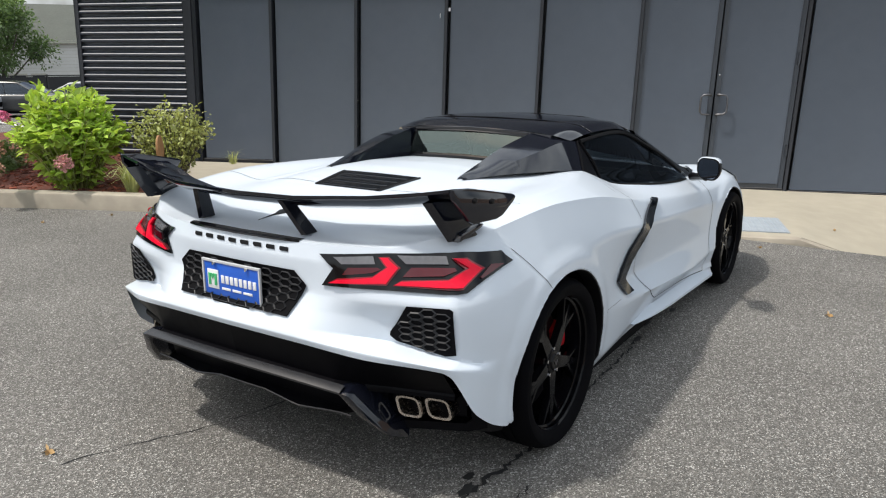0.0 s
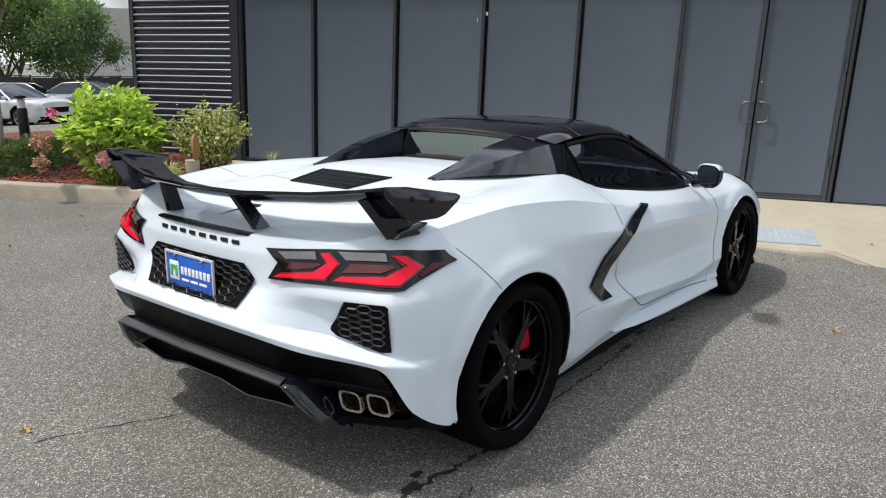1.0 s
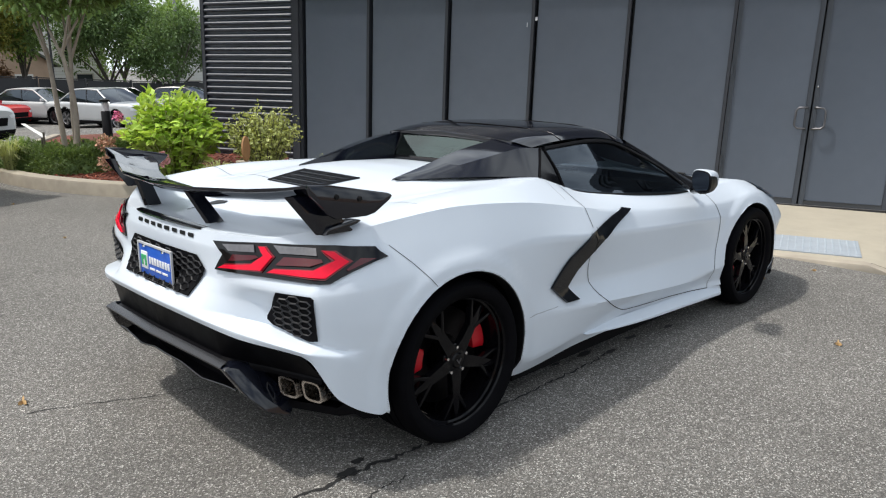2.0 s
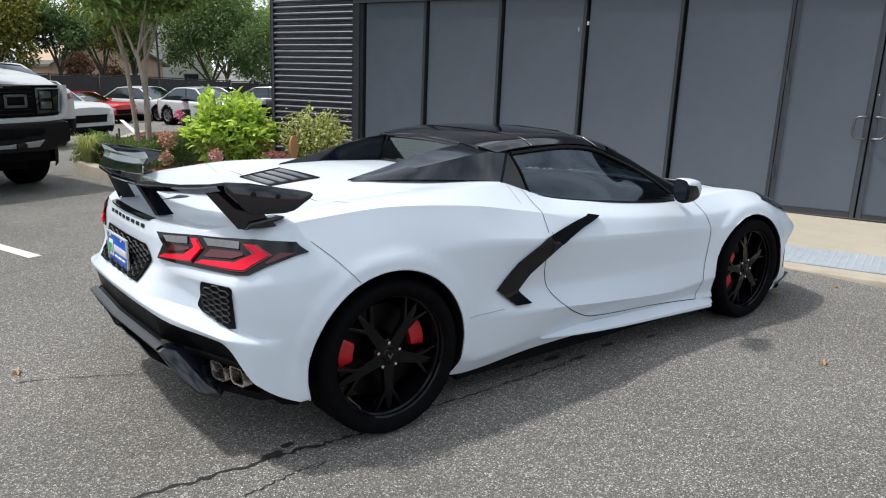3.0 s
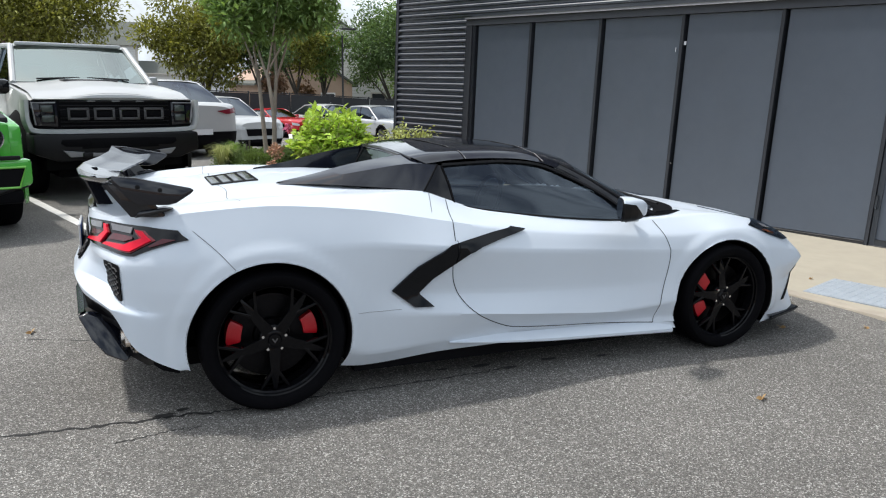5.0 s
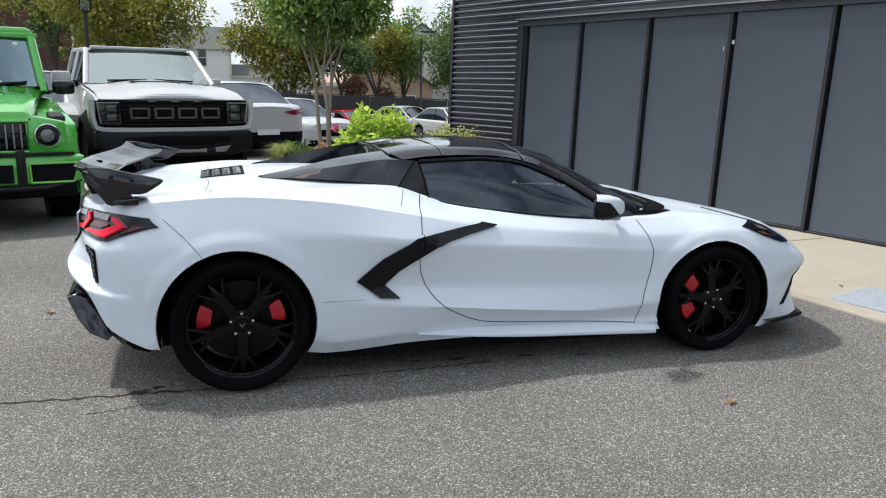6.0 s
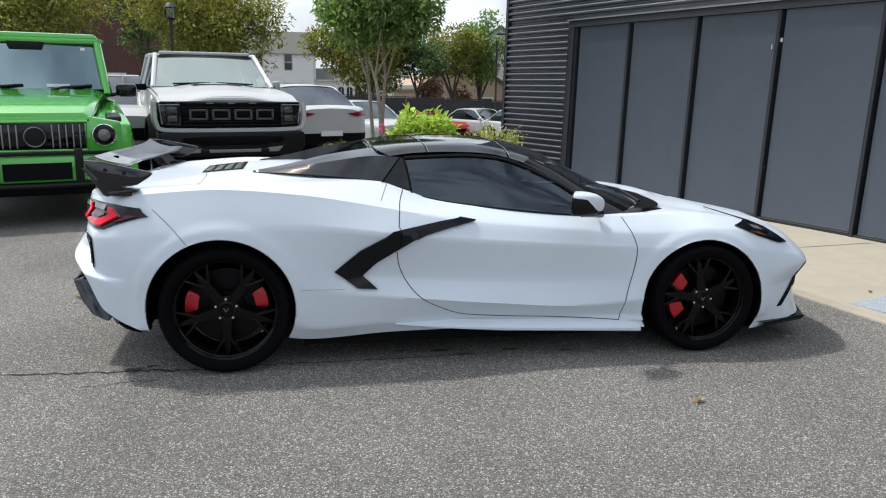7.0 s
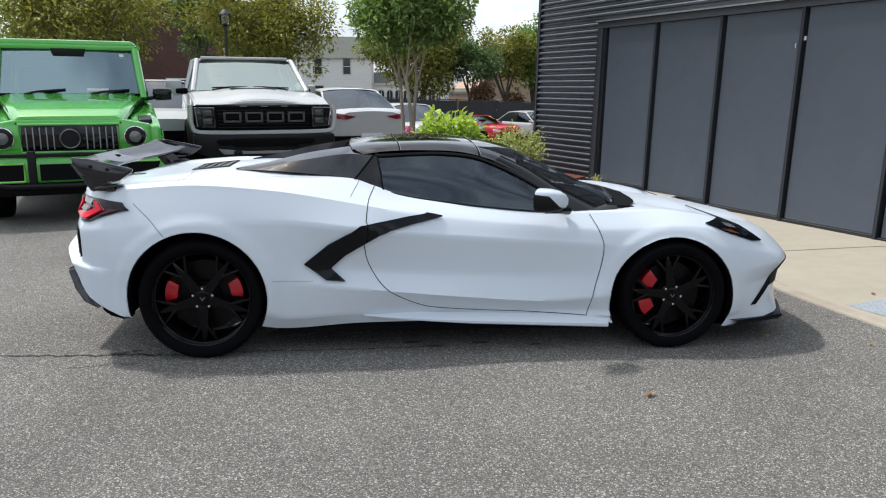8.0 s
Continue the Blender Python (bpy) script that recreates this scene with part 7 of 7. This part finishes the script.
# ---- distance: fence, lamps, houses, trees
FENCE = mat("black_fence", (0.02, 0.021, 0.023), 0.6, var=0.2, scale=10)
SIDING_W = mat("white_clapboard", (0.66, 0.66, 0.645), 0.7, var=0.06, scale=4)
ROOF_G = mat("grey_green_shingle", (0.10, 0.108, 0.095), 0.9, var=0.15, scale=8, bump=.4, bscale=20, bdist=.02)
BRICK_R = mat("dark_red_brick", (0.085, 0.04, 0.034), 0.85, var=0.2, scale=9, bump=.4, bscale=30, bdist=.01)
STUCCO = mat("pale_stucco", (0.50, 0.47, 0.42), 0.85, var=0.08, scale=4)
TAN = mat("tan_render", (0.42, 0.30, 0.22), 0.85, var=0.1, scale=4)
WIN_DARK = mat("dark_window", (0.03, 0.035, 0.04), 0.15, coat=.5, var=.2, scale=5)

fence = thing("fence", "long black screened metal fence behind the parking rows", "fence")
fa, fb = Vector((-26, 41.5, 0)), Vector((38, 33.2, 0))
n = 30
top_at = lambda x: lerp_at(x, (-26, 2, 9.6, 15.5, 38), (1.45, 1.24, 1.05, .75, .55))
for k in range(n + 1):
    p = fa.lerp(fb, k / n)
    g = top_at(p.x) - 1.72
    part("post", block((p.x, p.y, g + .85), (.08, .08, 1.75), None, .01), FENCE, fence)
    if k < n:
        q = fa.lerp(fb, (k + 1) / n)
        c = (p + q) / 2
        ang = math.atan2(q.y - p.y, q.x - p.x)
        slope = math.degrees(math.atan2(top_at(q.x) - top_at(p.x), (q - p).length))
        z = top_at(c.x) - 1.72
        part("panel", block((0, 0, 0), ((q - p).length - .1, .03, 1.50), pose(c.x, c.y + .01, z + .86, 0, -slope, math.degrees(ang))), FENCE, fence, smooth=0)
        part("rail", block((0, 0, 0), ((q - p).length - .1, .05, .05), pose(c.x, c.y, z + 1.66, 0, -slope, math.degrees(ang))), FENCE, fence, smooth=0)


def house(name, label, x, y, w, d, eave, ridge, wall_m, roof_m, rot, wins, gable_front=True):
    h = thing(name, label, "house", pose(x, y, ground_z(x, y) - .1, 0, 0, rot))
    part("wall", block((0, 0, eave / 2), (w, d, eave)), wall_m, h, smooth=0)
    if gable_front:
        part("gable_wall", prism([(-w / 2, eave), (w / 2, eave), (0, ridge - .05)], -d / 2, d / 2), wall_m, h, smooth=0)
        for s in (-1, 1):
            bm = bmesh.new()
            a = [(s * (w / 2 + .35), -d / 2 - .3, eave - .25), (0, -d / 2 - .3, ridge), (0, d / 2 + .3, ridge), (s * (w / 2 + .35), d / 2 + .3, eave - .25)]
            b = [(p[0], p[1], p[2] - .14) for p in a]
            va, vb = [bm.verts.new(p) for p in a], [bm.verts.new(p) for p in b]
            bm.faces.new(va), bm.faces.new(vb[::-1])
            for k in range(4):
                bm.faces.new((va[k], vb[k], vb[(k + 1) % 4], va[(k + 1) % 4]))
            part("roof", bm, roof_m, h, smooth=0)
    else:
        part("roof", prism([(-d / 2 - .35, eave - .1), (d / 2 + .35, eave - .1), (.0, ridge)], -w / 2 - .3, w / 2 + .3, axes=(1, 2, 0)), roof_m, h, smooth=0)
    for wx, wz, ww, wh in wins:
        f = part("window", block((wx, -d / 2 - .02, wz), (ww + .2, .08, wh + .2)), SIDING_W if wall_m is not SIDING_W else STUCCO, h, smooth=0)
        part("pane", block((wx, -d / 2 - .07, wz), (ww, .03, wh)), WIN_DARK, f, smooth=0)
        part("glazing_bar", block((wx, -d / 2 - .09, wz), (ww, .02, .05)), SIDING_W, f, smooth=0)
    # clapboards
    k = 0
    while wall_m is SIDING_W and k * .22 < eave:
        part("clapboard", block((0, -d / 2 - .012, .11 + k * .22), (w, .02, .016)), STUCCO, h, smooth=0)
        k += 1
    return h
h0 = house("house", "white clapboard house with a grey-green shingle roof", 29.0, 50.6, 9.5, 8, 3.75, 6.35, SIDING_W, ROOF_G, -28, [(-3.3, 1.3, .9, .7), (-2.1, 1.2, .7, .9), (-2.2, 3.1, .6, .9), (1.0, 1.4, .9, 1.1), (3.2, 1.4, .9, 1.1)], False)
part("roof_light", block((0, 0, 0), (.8, .9, .12), pose(-3.0, -2.3, 4.95, 33, 0, 0)), WIN_DARK, h0)
house("house", "white house partly hidden by trees", 16.5, 58, 9, 8, 4.6, 7.6, SIDING_W, ROOF_G, -12, [(-3, 1.5, 1.0, 1.2), (0, 1.5, 1.0, 1.2), (3, 1.5, 1.0, 1.2), (-2, 3.7, .9, 1.1), (2, 3.7, .9, 1.1)])
wb = house("white_building", "white two-storey building with arched windows in its low wing", -8.2, 79.5, 20, 9, 6.07, 8.4, SIDING_W, ROOF_G, 0, [(7.3, 5.15, .7, 1.5), (4.4, 5.15, .7, 1.5), (7.3, 2.6, .9, .8), (4.4, 2.6, .9, 1.2)], False)
part("corner_board", block((9.92, -4.53, 3.0), (.22, .08, 6.0)), STUCCO, wb, smooth=0)
part("wing_wall", block((14.0, .3, 1.675), (8.0, 9, 3.35)), SIDING_W, wb, smooth=0)
part("wing_eave", block((14.0, -4.32, 3.40), (8.2, .5, .14)), STUCCO, wb, smooth=0)
part("wing_roof", prism([(-4.5, 3.47), (4.8, 3.47), (.2, 4.7)], 10.0, 18.1, axes=(1, 2, 0)), ROOF_G, wb, smooth=0)
for k in range(7):
    x = 10.80 + .875 * k
    f = part("window", prism([(x - .36, 1.7), (x + .36, 1.7)] + [(x + .36 * math.cos(a), 2.50 + .36 * math.sin(a)) for a in np.linspace(0, math.pi, 10)], -4.26, -4.21), STUCCO, wb, smooth=0)
    part("pane", prism([(x - .29, 1.75), (x + .29, 1.75)] + [(x + .29 * math.cos(a), 2.50 + .29 * math.sin(a)) for a in np.linspace(0, math.pi, 10)], -4.30, -4.27), WIN_DARK, f, smooth=0)
    part("glazing_bar", block((x, -4.32, 2.25), (.04, .02, 1.0)), SIDING_W, f, smooth=0)
house("brick_building", "dark red brick building behind the trees", -10.5, 44, 13, 9, 7.6, 8.2, BRICK_R, ROOF_G, 12, [(-3.2, 2.6, 1.0, 1.5), (0, 2.6, 1.0, 1.5), (3.2, 2.6, 1.0, 1.5), (-3.2, 5.2, 1.0, 1.5), (3.2, 5.2, 1.0, 1.5)], False)
house("tan_house", "tan rendered house beyond the fence", 11.5, 53, 7, 7, 3.0, 5.0, TAN, ROOF_G, 8, [(-2, 1.5, .9, 1.2), (1.6, 1.5, .9, 1.2)])

def street_lamp(x, y, h, globe):
    l = thing("street_lamp", "black post lamp with a glass lantern" if globe else "dark pole lamp with a flat head", "street lamp", pose(x, y, ground_z(x, y)), "street lamps")
    part("post", lathe([(.11, 0), (.11, .5), (.06, .6), (.05, h - .5), (.07, h - .45), (.05, h - .4)], 12, m=Matrix.Rotation(radians(90), 4, "X")), FENCE, l)
    if globe:
        part("lantern", lathe([(.06, h - .4), (.17, h - .3), (.20, h - .05), (.12, h + .1), (0, h + .16)], 14, m=Matrix.Rotation(radians(90), 4, "X")), glass("lantern_glass", (.8, .8, .75), .1), l)
        part("cap", lathe([(.0, h + .20), (.10, h + .17), (.20, h + .02)], 14, m=Matrix.Rotation(radians(90), 4, "X")), FENCE, l)
    else:
        part("lamp_head", block((.35, 0, h - .06), (.75, .28, .10), None, .03), FENCE, l)
street_lamp(-3.9, 23.0, 4.72, True)
street_lamp(10.9, 36.4, 5.6, False)
pole = thing("utility_pole", "slim grey pole with lamp arm and overhead wires", "pole", pose(25.5, 53.1, ground_z(25, 53)))
part("post", tube([(0, 0, 0), (0, 0, 9)], [.16, .12], 10), TRIM_GREY, pole)
part("lamp_arm", tube([(0, 0, 5.2), (.5, -.2, 5.9), (.9, -.4, 6.0)], .05, 6), TRIM_GREY, pole)
part("lamp_head", block((1.0, -.42, 6.0), (.55, .24, .16), None, .05), PLATE_WHITE, pole)
for k in range(3):
    part("wire", tube([(0, 0, 5.6 - .6 * k), (5, -3, 4.6 - .6 * k), (16, -9, 4.9 - .6 * k)], .022, 5), FENCE, pole)

# trees, near ones first
T = lambda label, x, y, h, r, lo, *a, **k: tree("tree", label, x, y, h + .3, r, lo + .3, *a, group="trees beyond the lot", **k)
T("yellow-green street tree with spreading crown", -9.0, 23.5, 6.6, 3.2, 2.6, LEAF_YELLOW, 15000, .16, DARK_BARK, clumps=46)
T("yellow-green street tree with spreading crown", -3.1, 25.5, 6.4, 2.6, 2.4, LEAF_YELLOW, 15000, .155, DARK_BARK, clumps=46)
T("dark evergreen tree behind the street trees", -6.0, 29, 7.0, 1.3, 3.2, LEAF_DARK, 3000, .22, DARK_BARK, clumps=34)
T("yellow-green tree with spreading crown beyond the fence", 4.2, 41.0, 7.3, 3.6, 2.2, LEAF_YELLOW, 17000, .22, DARK_BARK, clumps=44)
T("blue-green tree half hidden beyond the fence", 7.1, 39.9, 5.7, 1.75, 2.7, LEAF_DARK, 5200, .20, DARK_BARK, clumps=30)
T("yellow-green tree by the fence", 9.4, 41.3, 6.4, 2.0, 2.5, LEAF_YELLOW, 4600, .21, DARK_BARK, clumps=30)
T("leafy green tree near the shop corner", 11.3, 41.9, 7.3, 1.7, 2.2, LEAF_MID, 5200, .22, DARK_BARK, clumps=38)
T("broad dark green tree beyond the fence", 15.2, 40.6, 7.2, 3.4, 1.8, LEAF_DARK, 14000, .20, DARK_BARK, clumps=48)
T("broad green tree beyond the fence", 20.0, 50.0, 8.2, 4.2, 2.0, LEAF_MID, 5760, .30, DARK_BARK, clumps=44)
T("dark green tree beside the white house", 17.1, 37.1, 5.2, 2.4, 1.2, LEAF_DARK, 12000, .17, DARK_BARK, clumps=40)
T("green tree behind the white house roof", 28.3, 58.5, 8.0, 2.0, 4.6, LEAF_MID, 4000, .26, DARK_BARK, clumps=34)
T("green tree far behind the brick building", -16.0, 36.0, 9, 4.5, 2, LEAF_MID, 5040, .3, DARK_BARK, clumps=40)
T("small russet tree by the fence", 7.6, 38.6, 2.9, .75, 1.3, LEAF_RED, 1500, .18, DARK_BARK, clumps=22)
T("small russet tree by the fence", 10.2, 42.6, 2.5, .7, .9, LEAF_RED, 1200, .18, DARK_BARK, clumps=22)


# bollard light
bol = thing("bollard_light", "black cylindrical bollard light with clear top", "bollard", pose(3.45, 11.35, ground_z(3, 11) + .05))
part("post", lathe([(.085, 0), (.085, .68), (.07, .70)], 20, m=Matrix.Rotation(radians(90), 4, "X")), SATIN_BLACK, bol)
part("lens", lathe([(.065, .70), (.06, .84), (.03, .86)], 20, m=Matrix.Rotation(radians(90), 4, "X")), HEAD_LAMP, bol)
part("cap", lathe([(.09, .86), (.09, .90), (0, .93)], 20, m=Matrix.Rotation(radians(90), 4, "X")), SATIN_BLACK, bol)

# ---- cracks, stains and litter on the asphalt
def crack(path, w, name="crack", jag=.02):
    p = spline(path, 14, .6)
    bm = bmesh.new()
    rows = []
    for i, q in enumerate(p):
        d = p[min(i + 1, len(p) - 1)] - p[max(i - 1, 0)]
        nn = np.array((-d[1], d[0])) / max(np.linalg.norm(d), 1e-6)
        c = q + nn * rng.normal(0, jag * .4)
        ww = w * rng.uniform(.3, 1.2)
        g = ground_z(*c) + .0025
        rows.append([(*(c - nn * ww / 2), g), (*(c + nn * ww / 2), g)])
    grid(rows, False, bm)
    return part(name, bm, CRACK, ground, smooth=0)
crack([(-1.35, -.75), (-.95, -.80), (-.60, -.82), (-.35, -.83), (-.1, -.86)], .022)
crack([(-.10, -.86), (.35, -.82), (.72, -.83), (1.05, -.82), (1.32, -.80)], .014)
crack([(-.72, -1.02), (-.50, -.98), (-.35, -.98)], .008)
crack([(-1.2, .62), (-.6, .35), (.1, .2)], .007)
def stain(x, y, rx, ry, n=16):
    bm = bmesh.new()
    bm.faces.new([bm.verts.new((x + rx * math.cos(a) * rng.uniform(.65, 1.25), y + ry * math.sin(a) * rng.uniform(.65, 1.25), .003 + ground_z(x, y))) for a in np.linspace(0, 2 * math.pi, n, False)])
    part("oil_spot", bm, STAIN, ground, smooth=0)
for x, y, a, b in ((1.60, -.755, .055, .02), (1.93, -.81, .045, .016), (1.18, -.72, .06, .02), (-.50, -.80, .05, .022), (-.42, -.76, .03, .02), (1.32, -.80, .05, .018), (.95, -.70, .04, .012)):
    stain(x, y, a, b)
def litter(x, y, s, ang, z=0.004):
    t = tagged(new("fallen_leaf"), "small dry brown fallen leaf on the asphalt", "leaf", "fallen leaves")
    t.matrix_world = pose(x, y, z + (on_apron(x, y) if x > 4.2 else ground_z(x, y)), 0, 0, ang)
    bm = bmesh.new()
    out = [(s * (.55 + .45 * math.cos(5 * a)) * math.cos(a), s * .6 * (.6 + .4 * math.cos(5 * a)) * math.sin(a), .006 + .010 * math.cos(3 * a)) for a in np.linspace(0, 2 * math.pi, 20, False)]
    c = bm.verts.new((0, 0, .004))
    vs = [bm.verts.new(p) for p in out]
    for k in range(20):
        bm.faces.new((c, vs[k], vs[(k + 1) % 20]))
    part("leaf_blade", bm, LEAF_DRY, t)
for x, y, s, a in ((2.335, -1.64, .045, 20), (-1.18, .74, .05, 70), (3.42, -.75, .035, 130), (4.9, .3, .03, 10), (1.2, 5.0, .035, 50), (1.75, 4.75, .03, 140), (.4, 6.4, .03, 100), (5.6, -1.3, .03, 10), (4.05, -.9, .03, 75), (.2, 4.2, .025, 33)):
    litter(x, y, s, a)

# unseen plain walls added behind the camera to darken reflections near the horizon
for a, b, hh in (((-60, -42), (60, -46), 5.0), ((48, -46), (42, 6), 6.0), ((-46, -42), (-40, 40), 5.0)):
    a, b = Vector((*a, 0)), Vector((*b, 0))
    c = (a + b) / 2
    tagged(part("closing_wall", block((0, 0, hh / 2 - .3), ((b - a).length, .3, hh), pose(c.x, c.y, 0, 0, 0, math.degrees(math.atan2(b.y - a.y, b.x - a.x)))), TAN, smooth=0), "unseen plain tan wall added to darken reflections", "wall", kind="structure")
